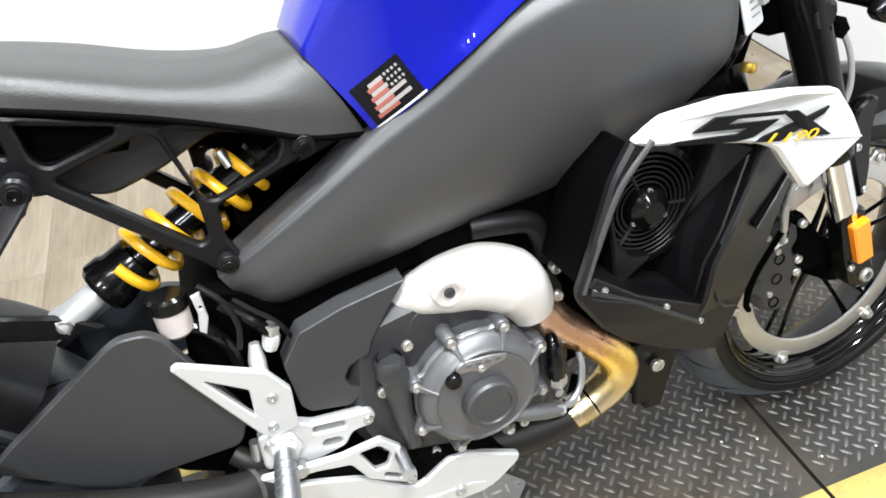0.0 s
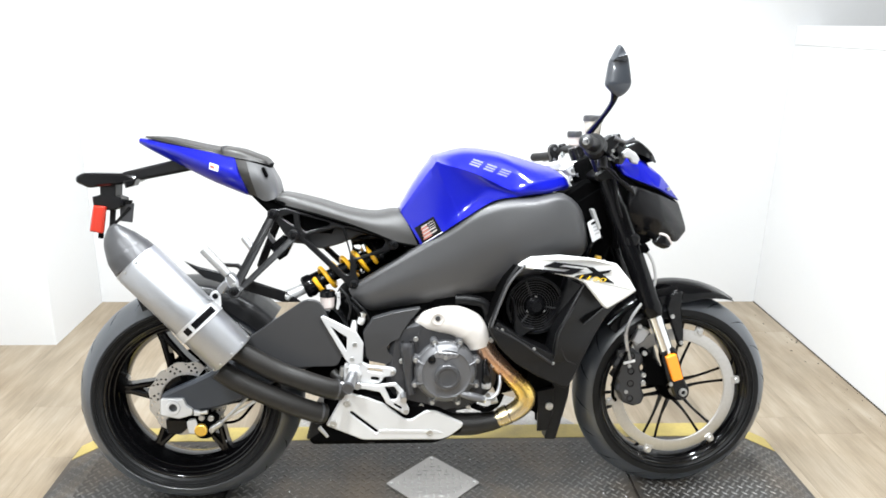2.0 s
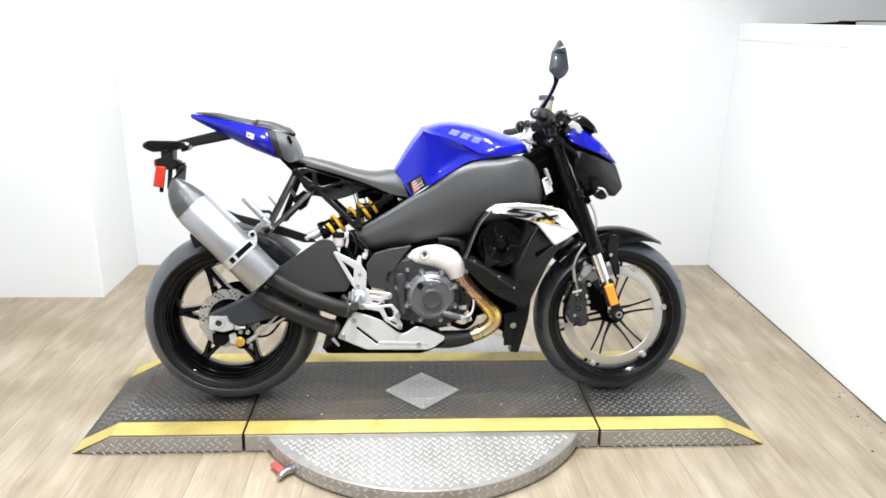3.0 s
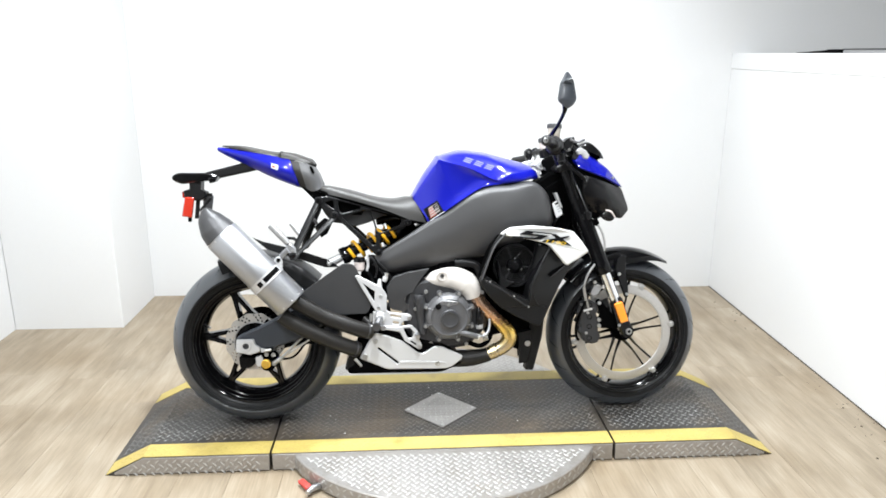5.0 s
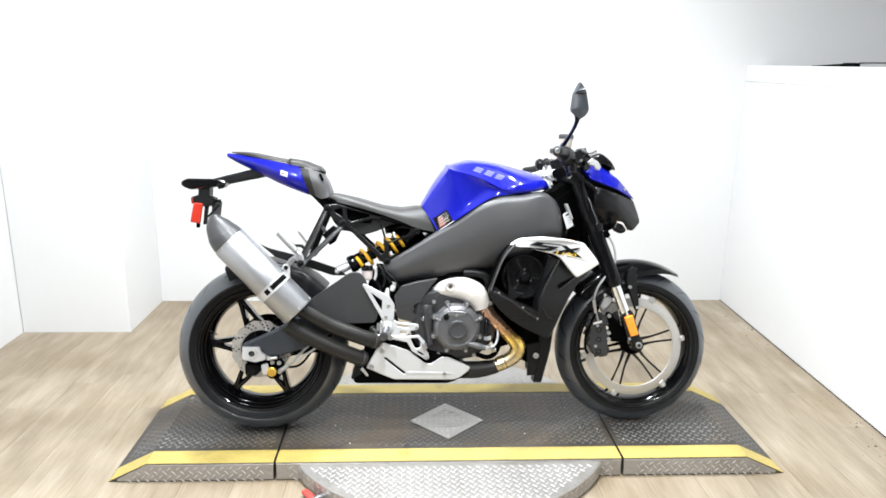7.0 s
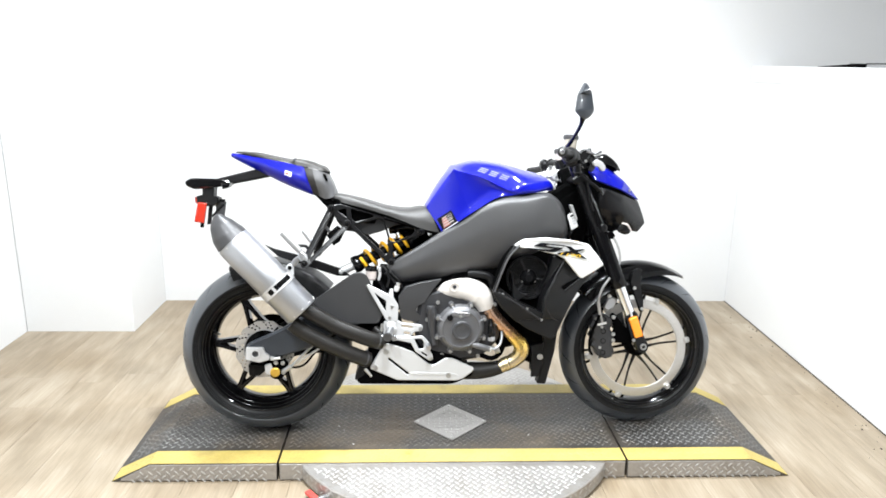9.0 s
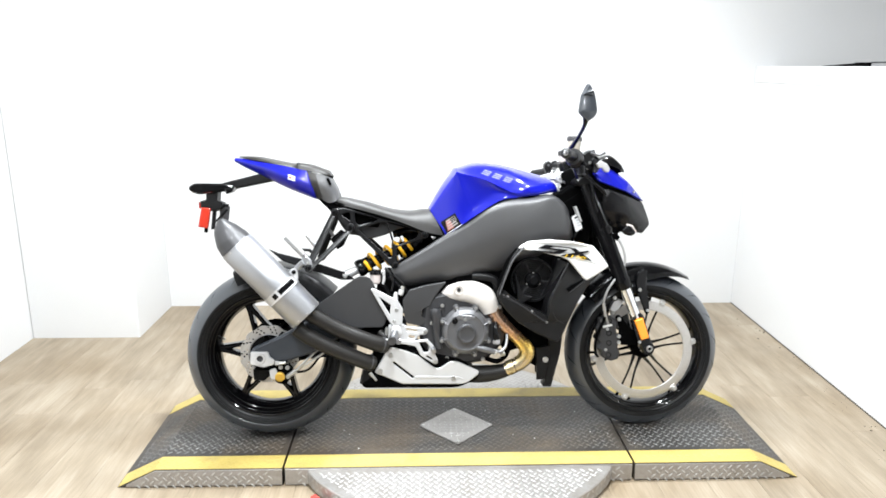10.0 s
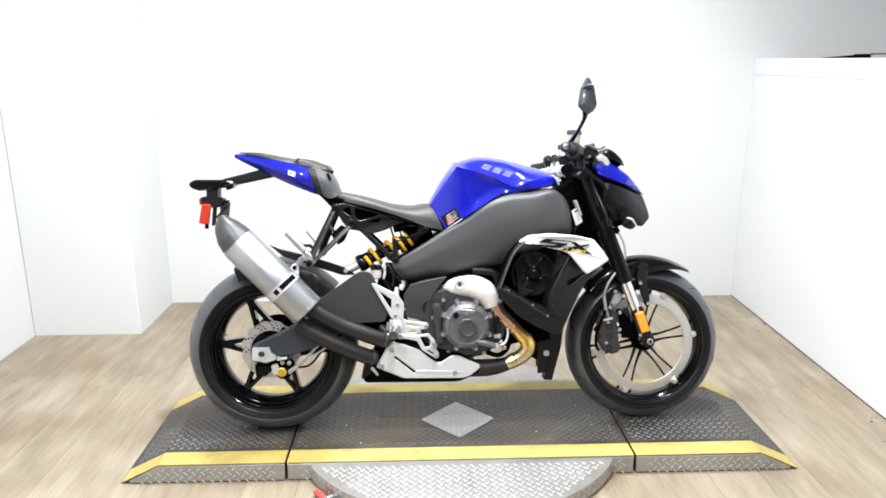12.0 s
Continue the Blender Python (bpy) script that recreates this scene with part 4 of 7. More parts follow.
def pinched(rows, k, f, first):
    """Adds a section on either side of section k, so that the skin folds there from place first of the row on."""
    def between(a, t):
        flat = [Vector(p).lerp(Vector(q), t) for p, q in zip(rows[a], rows[a + 1])]
        soft = [catmull([r[c] for r in rows], 20)[a * 20 + round(t * 20)] for c in range(len(rows[0]))]
        return [tuple(p if c >= first else q) for c, (p, q) in enumerate(zip(flat, soft))]
    return rows[:k] + [between(k - 1, 1 - f), rows[k], between(k, f)] + rows[k + 1:]


tank_rows = pinched(tank_rows, 2, 0.2, 2)
part("tank_cover", surf(tank_rows, 8, 6, sharp=(2,)), BLUE, bike, "glossy metallic blue tank cover", smooth=62)

# -- seat and tail
seat_rows = [row((0.255, -0.080, 0.862), (0.258, -0.082, 0.877), (0.266, -0.055, 0.885), (0.268, 0, 0.886)),
             row((0.30, -0.112, 0.852), (0.30, -0.106, 0.880), (0.30, -0.078, 0.890), (0.30, 0, 0.892)),
             row((0.38, -0.125, 0.832), (0.38, -0.122, 0.858), (0.38, -0.092, 0.871), (0.38, 0, 0.875)),
             row((0.46, -0.130, 0.808), (0.46, -0.126, 0.834), (0.46, -0.092, 0.847), (0.46, 0, 0.852)),
             row((0.53, -0.126, 0.782), (0.53, -0.120, 0.817), (0.53, -0.082, 0.836), (0.53, 0, 0.843)),
             row((0.59, -0.118, 0.758), (0.585, -0.112, 0.805), (0.58, -0.072, 0.836), (0.578, 0, 0.843)),
             row((0.652, -0.100, 0.745), (0.634, -0.102, 0.784), (0.608, -0.078, 0.834), (0.606, 0, 0.842))]
seat_rows = [[(x, y * (0.75 + 0.17 * max(0.0, (x - 0.5) / 0.15)), z - (0.006 if k and 0.27 < x < 0.55 else 0.0)) for k, (x, y, z) in enumerate(r)] for r in seat_rows]
part("seat", surf(seat_rows, 7, 5), VINYL, bike, "dark grey vinyl rider seat", smooth=60)
part("seat_rim", tube([(x, y, z - 0.001) for x, y, z in [r[0] for r in seat_rows]], 0.0032, 10, 6), DARK, bike)

tail_rows = [row((-0.082, 0, 1.016), (-0.082, -0.014, 1.018), (-0.082, -0.018, 1.026), (-0.080, -0.012, 1.031), (-0.08, 0, 1.032)),
             row((-0.04, 0, 0.990), (-0.04, -0.028, 0.994), (-0.04, -0.040, 1.010), (-0.035, -0.036, 1.022), (-0.03, 0, 1.026)),
             row((0.03, 0, 0.955), (0.03, -0.045, 0.958), (0.03, -0.070, 0.985), (0.03, -0.062, 1.010), (0.03, 0, 1.014)),
             row((0.10, 0, 0.918), (0.10, -0.055, 0.921), (0.10, -0.088, 0.955), (0.095, -0.074, 0.997), (0.09, 0, 1.001)),
             row((0.17, 0, 0.888), (0.172, -0.062, 0.890), (0.168, -0.094, 0.930), (0.152, -0.078, 0.985), (0.15, 0, 0.989)),
             row((0.20, 0, 0.880), (0.196, -0.063, 0.882), (0.184, -0.090, 0.925), (0.164, -0.077, 0.982), (0.16, 0, 0.986))]


def swept(bm):
    """Draws the tail out towards its tip."""
    for v in bm.verts:
        f = max(0.0, (0.16 - v.co.x) / 0.24)
        v.co.x -= 0.024 * f
        v.co.y += 0.022 * f
    return bm


tail = part("tail_cowl", swept(surf(tail_rows, 7, 5, sharp=(3,))), BLUE, bike, "glossy metallic blue tail cowl", smooth=40)
pad_rows = [row((-0.068, -0.010, 1.033), (-0.068, -0.010, 1.036), (-0.068, 0, 1.038)),
            row((0.0, -0.052, 1.019), (0.0, -0.044, 1.029), (0.0, 0, 1.036)),
            row((0.08, -0.072, 1.001), (0.08, -0.060, 1.010), (0.08, 0, 1.019)),
            row((0.122, -0.077, 0.992), (0.120, -0.064, 1.002), (0.118, 0, 1.012)),
            row((0.136, -0.081, 0.988), (0.137, -0.070, 1.006), (0.136, 0, 1.013)),
            row((0.18, -0.081, 0.979), (0.18, -0.069, 0.999), (0.18, 0, 1.006)),
            row((0.215, -0.077, 0.972), (0.213, -0.062, 0.988), (0.213, 0, 0.994)),
            row((0.238, -0.066, 0.966), (0.238, -0.056, 0.977), (0.239, 0, 0.984)),
            row((0.249, -0.052, 0.962), (0.249, -0.050, 0.966), (0.251, 0, 0.970))]
part("tail_pad", swept(surf(pad_rows, 7, 5)), PADBLACK, tail, "black tail pad", smooth=50)
part("pad_strap", swept(tube([(0.137, -0.078, 0.990), (0.134, -0.071, 1.004), (0.133, -0.04, 1.009), (0.133, 0.04, 1.009), (0.134, 0.071, 1.004)], 0.0045, 8, 6, flat=1.0)), MATTE, tail)
part("tail_core", slab([(0.10, 0.985), (0.25, 0.966), (0.246, 0.955), (0.242, 0.92), (0.20, 0.895), (0.13, 0.93)], -0.050, 0.050, bevel=0.008), DARK, bike)
cowl_rows = [row((0.167, -0.092, 0.978), (0.182, -0.093, 0.930), (0.198, -0.066, 0.884)),
             row((0.195, -0.090, 0.974), (0.208, -0.096, 0.925), (0.220, -0.070, 0.875)),
             row((0.235, -0.074, 0.962), (0.240, -0.088, 0.920), (0.243, -0.076, 0.866)),
             row((0.249, -0.040, 0.955), (0.266, -0.055, 0.918), (0.271, -0.072, 0.876)),
             row((0.250, 0.0, 0.955), (0.269, 0.0, 0.918), (0.280, 0.0, 0.895))]
for side in (1, -1):
    bm = surf(cowl_rows[:2], 6, 5, mirror=False, close_ends=False, thick=0.003)
    bm.transform(Matrix.Diagonal((1, side, 1, 1)))
    part("cowl_strip", bm, PADBLACK, bike, "darker strip behind the blue tail", smooth=45)
part("seat_cowl", surf(cowl_rows[1:], 6, 5, close_ends=False, thick=0.003), COWLGREY, bike, "satin grey plastic seat cowl", smooth=45)
part("cowl_slot", slab(slot(0.238, 0.953, 0.246, 0.934, 0.004), -0.0865, -0.07, bevel=0.001), DARK, bike)

# -- rear subframe: a pocketed casting on either side, with a forked hanger below it
for side in (-1, 1):
    sub = empty("subframe", bike)
    y = side * 0.086
    sub.location = (-0.002, 0, -0.004)
    casting = [(0.254, 0.836), (0.261, 0.849), (0.280, 0.850), (0.297, 0.853), (0.440, 0.811), (0.577, 0.770), (0.600, 0.764), (0.600, 0.745), (0.567, 0.735), (0.485, 0.709), (0.484, 0.672), (0.494, 0.646), (0.488, 0.631), (0.471, 0.629), (0.453, 0.650), (0.336, 0.765), (0.311, 0.768), (0.303, 0.782), (0.262, 0.824)]
    pockets = [[(0.286, 0.828), (0.317, 0.838), (0.320, 0.804)], [(0.333, 0.838), (0.415, 0.815), (0.414, 0.806), (0.348, 0.788), (0.336, 0.800)], [(0.346, 0.775), (0.437, 0.801), (0.448, 0.794), (0.467, 0.730), (0.468, 0.674), (0.457, 0.670)], [(0.452, 0.800), (0.464, 0.802), (0.555, 0.775), (0.565, 0.760), (0.556, 0.743), (0.487, 0.716), (0.473, 0.721)]]
    part("casting", slab(casting, y - 0.008, y + 0.008, bevel=0.0028, corner=0.006, holes=[rounded(p, 0.007, 3) for p in pockets]), FRAMEBLACK, sub, smooth=40)
    splay = lambda x, z, side=side: side * (0.100 + max(0.0, 0.805 - z) * 0.72)
    h0, h1 = lambda x, z: splay(x, z) - 0.006, lambda x, z: splay(x, z) + 0.006
    for leg in ([(0.254, 0.838), (0.265, 0.849), (0.277, 0.840), (0.272, 0.824), (0.197, 0.660), (0.182, 0.650), (0.172, 0.660)], [(0.309, 0.776), (0.312, 0.790), (0.324, 0.795), (0.335, 0.784), (0.328, 0.769), (0.206, 0.652), (0.190, 0.644), (0.188, 0.656)]):
        part("hanger_leg", slab(leg, h0, h1, bevel=0.003, corner=0.005), FRAMEBLACK, sub, smooth=40)
    part("hanger_foot", slab([(0.168, 0.652), (0.180, 0.668), (0.200, 0.664), (0.207, 0.652), (0.192, 0.634), (0.174, 0.636)], lambda x, z: splay(x, z) - 0.008, lambda x, z: splay(x, z) + 0.008, bevel=0.003, corner=0.005), FRAMEBLACK, sub, smooth=40)
    for bx, bz, r in ((0.585, 0.754, 0.0135), (0.479, 0.644, 0.012), (0.321, 0.783, 0.0145), (0.265, 0.837, 0.0135), (0.182, 0.649, 0.013)):
        out = y - 0.010 if bx > 0.4 else splay(bx, bz) - 0.004 if side < 0 else 0
        boss = part("boss", lathe([(0.0, -0.011), (r * 0.6, -0.011), (r * 0.68, -0.0085), (r * 0.82, -0.0085), (r, -0.005), (r, 0.012), (0.0, 0.013)], (bx, out if side < 0 else splay(bx, bz) + 0.004, bz), (0, 1, 0), 24), FRAMEBLACK, sub)
        if side < 0:
            part("boss_bolt", bolted((bx, bz, out - 0.010), r=0.0072, h=0.004), GLOSSBLACK, boss)
part("side_cover", slab([(0.262, 0.860), (0.36, 0.838), (0.46, 0.812), (0.56, 0.780), (0.492, 0.772), (0.443, 0.749), (0.387, 0.733), (0.339, 0.748), (0.311, 0.750), (0.282, 0.782), (0.266, 0.818)], -0.066, -0.054, bevel=0.004, corner=0.012), SIDECOVER, bike, "dark grey plastic side cover under the seat")
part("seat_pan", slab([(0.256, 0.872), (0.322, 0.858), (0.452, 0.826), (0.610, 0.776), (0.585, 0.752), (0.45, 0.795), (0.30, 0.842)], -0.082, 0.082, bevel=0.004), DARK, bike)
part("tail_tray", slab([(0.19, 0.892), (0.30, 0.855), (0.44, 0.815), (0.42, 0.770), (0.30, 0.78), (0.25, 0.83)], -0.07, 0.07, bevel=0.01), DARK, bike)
part("control_box", slab([(0.235, 0.73), (0.275, 0.765), (0.305, 0.748), (0.285, 0.705), (0.262, 0.690)], 0.01, 0.07, bevel=0.005), GLOSSBLACK, bike)
part("box_stay", slab([(0.215, 0.775), (0.222, 0.780), (0.262, 0.728), (0.252, 0.722)], 0.03, 0.05, bevel=0.002), ENGINE, bike)

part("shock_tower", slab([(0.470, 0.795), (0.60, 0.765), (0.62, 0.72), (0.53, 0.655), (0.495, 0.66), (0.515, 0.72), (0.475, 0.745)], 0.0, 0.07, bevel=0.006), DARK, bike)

# -- rear shock
shock = empty("rear_shock", bike)
S0, S1 = Vector((0.294, -0.050, 0.600)), Vector((0.556, -0.006, 0.722))
SD = (S1 - S0).normalized()
SL = (S1 - S0).length


def along(a):
    return S0 + SD * a


part("clevis", tube([along(-0.006), along(0.02), along(0.056)], [0.018, 0.016, 0.015], 14, 3), SILVER, shock, "silver lower shock eye")
part("clevis_bolt", bolted((S0.x, S0.z, -0.061), r=0.009, h=0.006), BOLT, shock)
part("collar", lathe([(0.0, 0.048), (0.027, 0.048), (0.032, 0.054), (0.032, 0.071), (0.029, 0.076), (0.029, 0.101), (0.0, 0.101)], S0, SD, 28), GLOSSBLACK, shock)
part("body", lathe([(0.0, 0.096), (0.019, 0.096), (0.019, 0.21), (0.023, 0.215), (0.023, SL + 0.02), (0.0, SL + 0.02)], S0, SD, 24), GLOSSBLACK, shock)
u = SD.cross(Vector((0, 1, 0))).normalized()
v = SD.cross(u)
coil = [along(0.083 + 0.176 * k / 60) + (u * math.cos(2 * math.pi * 5.2 * k / 60 + 1.0) + v * math.sin(2 * math.pi * 5.2 * k / 60 + 1.0)) * 0.0325 for k in range(61)]
part("spring", tube(coil, 0.0063, 10, 3), YELLOW, shock, "bright yellow coil spring")
part("spring_seat", lathe([(0.0, 0.268), (0.03, 0.268), (0.034, 0.273), (0.034, 0.284), (0.0, 0.288)], S0, SD, 28), GLOSSBLACK, shock)
part("damper_reservoir", tube([(0.47, 0.02, 0.752), (0.53, 0.01, 0.762), (0.565, 0.0, 0.762)], 0.019, 14, 4), GLOSSBLACK, shock)
part("adjuster", tube([(0.500, -0.032, 0.742), (0.507, -0.038, 0.724)], 0.0055, 10, 1), BOLT, shock)

# -- swingarm
arm_rows = [(-0.044, 0.342), (0.0, 0.362), (0.06, 0.388), (0.13, 0.425), (0.20, 0.47), (0.32, 0.54), (0.41, 0.52), (0.44, 0.44), (0.30, 0.395), (0.19, 0.332), (0.10, 0.302), (0.03, 0.292), (-0.036, 0.296)]
for side in (-1, 1):
    y = side * 0.108
    arm = part("swingarm", slab(arm_rows, y - 0.018, y + 0.018, bevel=0.008, corner=0.02), SLATE, bike, "slate grey swingarm leg" if side < 0 else "")
guard = [(0.190, 0.492), (0.205, 0.508), (0.338, 0.600), (0.352, 0.606), (0.378, 0.604), (0.392, 0.592), (0.447, 0.470), (0.447, 0.455), (0.433, 0.420), (0.30, 0.418), (0.262, 0.436)]
part("swingarm_guard", slab(guard, lambda x, z: -0.136 + (0.606 - z) * 0.02, lambda x, z: -0.122 + (0.606 - z) * 0.02, bevel=0.0018, corner=0.012), GUARDGREY, bike, "matte grey swingarm side plate")
part("pivot_link", slab([(0.335, 0.415), (0.46, 0.445), (0.52, 0.42), (0.50, 0.35), (0.42, 0.33), (0.345, 0.37)], -0.09, 0.09, bevel=0.01, corner=0.015), DARK, bike)
block = empty("axle_block", bike)
part("plate", slab([(-0.036, 0.338), (0.024, 0.337), (0.030, 0.318), (0.047, 0.306), (0.045, 0.291), (0.010, 0.281), (-0.038, 0.292)], -0.138, -0.122, bevel=0.003, corner=0.005, holes=[circle(-0.003, 0.314, 0.0125, 20)]), BRIGHT, block, "bright chain adjuster plate")
part("axle_boss", lathe([(0.0115, -0.1425), (0.0175, -0.1425), (0.0195, -0.139), (0.0195, -0.136), (0.0115, -0.136)], (-0.003, 0, 0.314), (0, 1, 0), 28, closed=True), BRIGHT, block)
part("axle", lathe([(0.0125, -0.136), (0.0095, -0.136), (0.0085, -0.130), (0.0, -0.128)], (-0.003, 0, 0.314), (0, 1, 0), 20), CAPGREY, block)
part("adjuster", slab([(0.048, 0.304), (0.062, 0.300), (0.064, 0.288), (0.048, 0.288)], -0.134, -0.118, bevel=0.002), BRIGHT, block)
part("adjuster_bolt", tube([(0.060, -0.126, 0.294), (0.084, -0.126, 0.296)], 0.006, 8, 1), BOLT, block)
cal = empty("rear_caliper", bike)
part("body", slab([(0.035, 0.272), (0.075, 0.285), (0.105, 0.272), (0.10, 0.235), (0.085, 0.215), (0.055, 0.215), (0.04, 0.235)], -0.118, -0.062, bevel=0.006, corner=0.01), DARK, cal)
part("bracket", slab([(0.026, 0.268), (0.048, 0.275), (0.056, 0.255), (0.046, 0.232), (0.030, 0.236)], -0.124, -0.104, bevel=0.002, corner=0.004), BRIGHT, cal)
part("carrier", slab([(-0.036, 0.268), (0.020, 0.266), (0.034, 0.252), (0.002, 0.222), (-0.034, 0.225)], -0.100, -0.070, bevel=0.004, corner=0.006), GLOSSBLACK, cal)
part("fluid_line", tube([(0.098, -0.115, 0.246), (0.125, -0.115, 0.268), (0.165, -0.112, 0.308), (0.20, -0.10, 0.34)], [0.006, 0.0045, 0.0045, 0.0045], 10, 5), STEEL, cal)
part("banjo", tube([(0.090, -0.118, 0.244), (0.118, -0.118, 0.262)], 0.0085, 12, 1), BOLT, cal)
part("pad_cap", lathe([(0.0, -0.012), (0.013, -0.012), (0.017, -0.009), (0.018, 0.004), (0.0, 0.004)], (0.063, -0.116, 0.243), (0, 1, 0), 24), GOLD, cal, "gold anodised piston cap")
for bx, bz in ((0.066, 0.278), (0.09, 0.276), (0.092, 0.243)):
    part("bolt", bolted((bx, bz, -0.118), r=0.008, h=0.008), BOLT, cal)
part("torque_rod", tube([(0.10, -0.11, 0.255), (0.13, -0.11, 0.268), (0.155, -0.11, 0.285), (0.25, -0.105, 0.345)], [0.007, 0.004, 0.004, 0.004], 8, 3), BOLT, cal)
part("brake_hose", tube([(0.09, -0.10, 0.255), (0.16, -0.10, 0.262), (0.22, -0.1, 0.33), (0.30, -0.09, 0.39)], 0.004, 8, 5), DARK, cal)

# -- rear mudguard
hug = []
for k in range(9):
    a = radians(112 - 68 * k / 8)
    r = RR + 0.02
    hug.append(row((RX + (r - 0.055) * math.cos(a), -0.098, RZ + (r - 0.055) * math.sin(a)), (RX + (r - 0.012) * math.cos(a), -0.092, RZ + (r - 0.012) * math.sin(a)), (RX + r * math.cos(a), -0.06, RZ + r * math.sin(a)), (RX + (r + 0.006) * math.cos(a), 0, RZ + (r + 0.006) * math.sin(a))))
part("rear_mudguard", surf(hug, 4, 4, close_ends=False, thick=0.003), FRAMEBLACK, bike, smooth=50)
part("mudguard_blade", slab([(0.02, 0.70), (0.055, 0.685), (0.17, 0.655), (0.30, 0.61), (0.33, 0.585), (0.28, 0.585), (0.16, 0.625), (0.07, 0.655)], -0.065, -0.055, bevel=0.003), MATTE, bike)

# -- exhaust
exhaust = empty("exhaust", bike)
M0, M1 = Vector((0.170, -0.198, 0.475)), Vector((-0.061, -0.198, 0.720))
MD = (M1 - M0).normalized()
ML = (M1 - M0).length
MR = 0.0615
part("muffler_can", lathe([(0.0, 0.0), (0.055, 0.0), (MR - 0.002, 0.001), (MR, 0.004), (MR, 0.012), (MR + 0.001, 0.014), (MR + 0.001, ML - 0.014), (MR, ML - 0.012), (MR, ML), (0.0, ML)], M0, MD, 64), MUFFLER, exhaust, "satin silver muffler can", smooth=40)
cap_c = [(-0.061, 0.720, MR - 0.001), (-0.080, 0.745, MR - 0.006), (-0.100, 0.778, 0.040), (-0.111, 0.802, 0.020), (-0.116, 0.812, 0.008)]
bm = tube([(x, -0.198, z) for x, z, r in cap_c], [r for x, z, r in cap_c], 40, 6)
part("end_cap", bm, CAPGREY, exhaust, "matte dark end cap", smooth=50)
strap = part("strap", lathe([(MR + 0.001, 0.106), (MR + 0.0045, 0.106), (MR + 0.0045, 0.109), (MR + 0.0028, 0.110), (MR + 0.0028, 0.133), (MR + 0.0045, 0.134), (MR + 0.0045, 0.137), (MR + 0.001, 0.137)], M0, MD, 64), BRIGHT, exhaust, "slotted silver muffler strap")
mu = MD.cross(Vector((0, 1, 0))).normalized()
mv = MD.cross(mu)


def on_can(a, ang, r):
    return M0 + MD * a + (mu * math.cos(ang) + mv * math.sin(ang)) * r


for a0, a1 in ((-0.40, -0.12), (0.04, 1.15)):
    bm = bmesh.new()
    rings = []
    for k in range(13):
        ang = math.pi / 2 * (-1 if mv.y > 0 else 1) + a0 + (a1 - a0) * k / 12
        rings.append([bm.verts.new(on_can(a, ang, MR + 0.0039)) for a in (0.1130, 0.1305)] + [bm.verts.new(on_can(a, ang, MR + 0.003)) for a in (0.1305, 0.1130)])
    for r0, r1 in zip(rings, rings[1:]):
        for j in range(4):
            bm.faces.new((r0[j - 1], r0[j], r1[j], r1[j - 1]))
    bm.faces.new(rings[0])
    bm.faces.new(rings[-1])
    part("strap_slot", bm, FORKBLACK, strap)
for ang in [k * math.pi / 5 for k in range(10)]:
    for a in (0.008, ML - 0.008):
        p = on_can(a, ang, MR)
        part("rivet", lathe([(0.0035, 0.0), (0.003, 0.002), (0.0, 0.003)], p, (p - M0 - MD * a).normalized(), 8), BOLT, exhaust)
part("strap_tab", slab([(0.108, 0.600), (0.113, 0.632), (0.121, 0.641), (0.132, 0.640), (0.140, 0.630), (0.141, 0.604), (0.134, 0.588)], -0.185, -0.179, bevel=0.001, corner=0.004), BRIGHT, strap)
part("strap_bolt", bolted((0.127, 0.628, -0.185), r=0.0075, h=0.005), GLOSSBLACK, strap)
part("hanger", slab([(0.126, 0.642), (0.142, 0.662), (0.160, 0.672), (0.172, 0.660), (0.152, 0.645), (0.140, 0.628)], -0.18, -0.135, bevel=0.004, corner=0.008), STEEL, exhaust)
pipe_u = [(0.165, -0.185, 0.490), (0.21, -0.18, 0.462), (0.28, -0.172, 0.420), (0.355, -0.165, 0.388), (0.412, -0.155, 0.365), (0.442, -0.14, 0.356)]
pipe_l = [(0.22, -0.178, 0.374), (0.30, -0.170, 0.334), (0.37, -0.158, 0.302), (0.395, -0.145, 0.292)]
part("upper_pipe", tube([(0.150, -0.19, 0.500)] + pipe_u, 0.0278, 24, 6), BLACKPIPE, exhaust, "matte black coated exhaust pipe")
part("lower_pipe", tube([(0.132, -0.184, 0.432), (0.166, -0.183, 0.406)] + pipe_l, 0.0278, 24, 6), BLACKPIPE, exhaust, "matte black coated exhaust pipe")
for line in (pipe_u, pipe_l):
    a, b = Vector(line[-2]), Vector(line[-1])
    part("pipe_clamp", lathe([(0.0276, -0.003), (0.0294, -0.003), (0.0294, 0.003), (0.0276, 0.003)], a.lerp(b, 0.5), (b - a).normalized(), 28, closed=True), CAPGREY, exhaust)
part("clamp_bolt", tube([(0.385, -0.175, 0.265), (0.408, -0.178, 0.238)], [0.006, 0.004], 8, 3), BOLT, exhaust)
part("exhaust_valve", tube([(0.42, -0.12, 0.40), (0.435, -0.13, 0.388), (0.455, -0.13, 0.375)], 0.013, 12, 3), BLACKPIPE, exhaust)
part("collector", slab([(0.40, 0.36), (0.38, 0.24), (0.35, 0.225), (0.36, 0.20), (0.70, 0.195), (0.78, 0.23), (0.72, 0.30), (0.48, 0.36)], -0.145, 0.06, bevel=0.012, corner=0.02), DARK, exhaust)
header = [(0.80, -0.118, 0.515), (0.826, -0.118, 0.478), (0.850, -0.118, 0.440), (0.900, -0.118, 0.390), (0.936, -0.118, 0.354), (0.953, -0.118, 0.326), (0.948, -0.116, 0.298), (0.922, -0.114, 0.274), (0.876, -0.110, 0.252)]
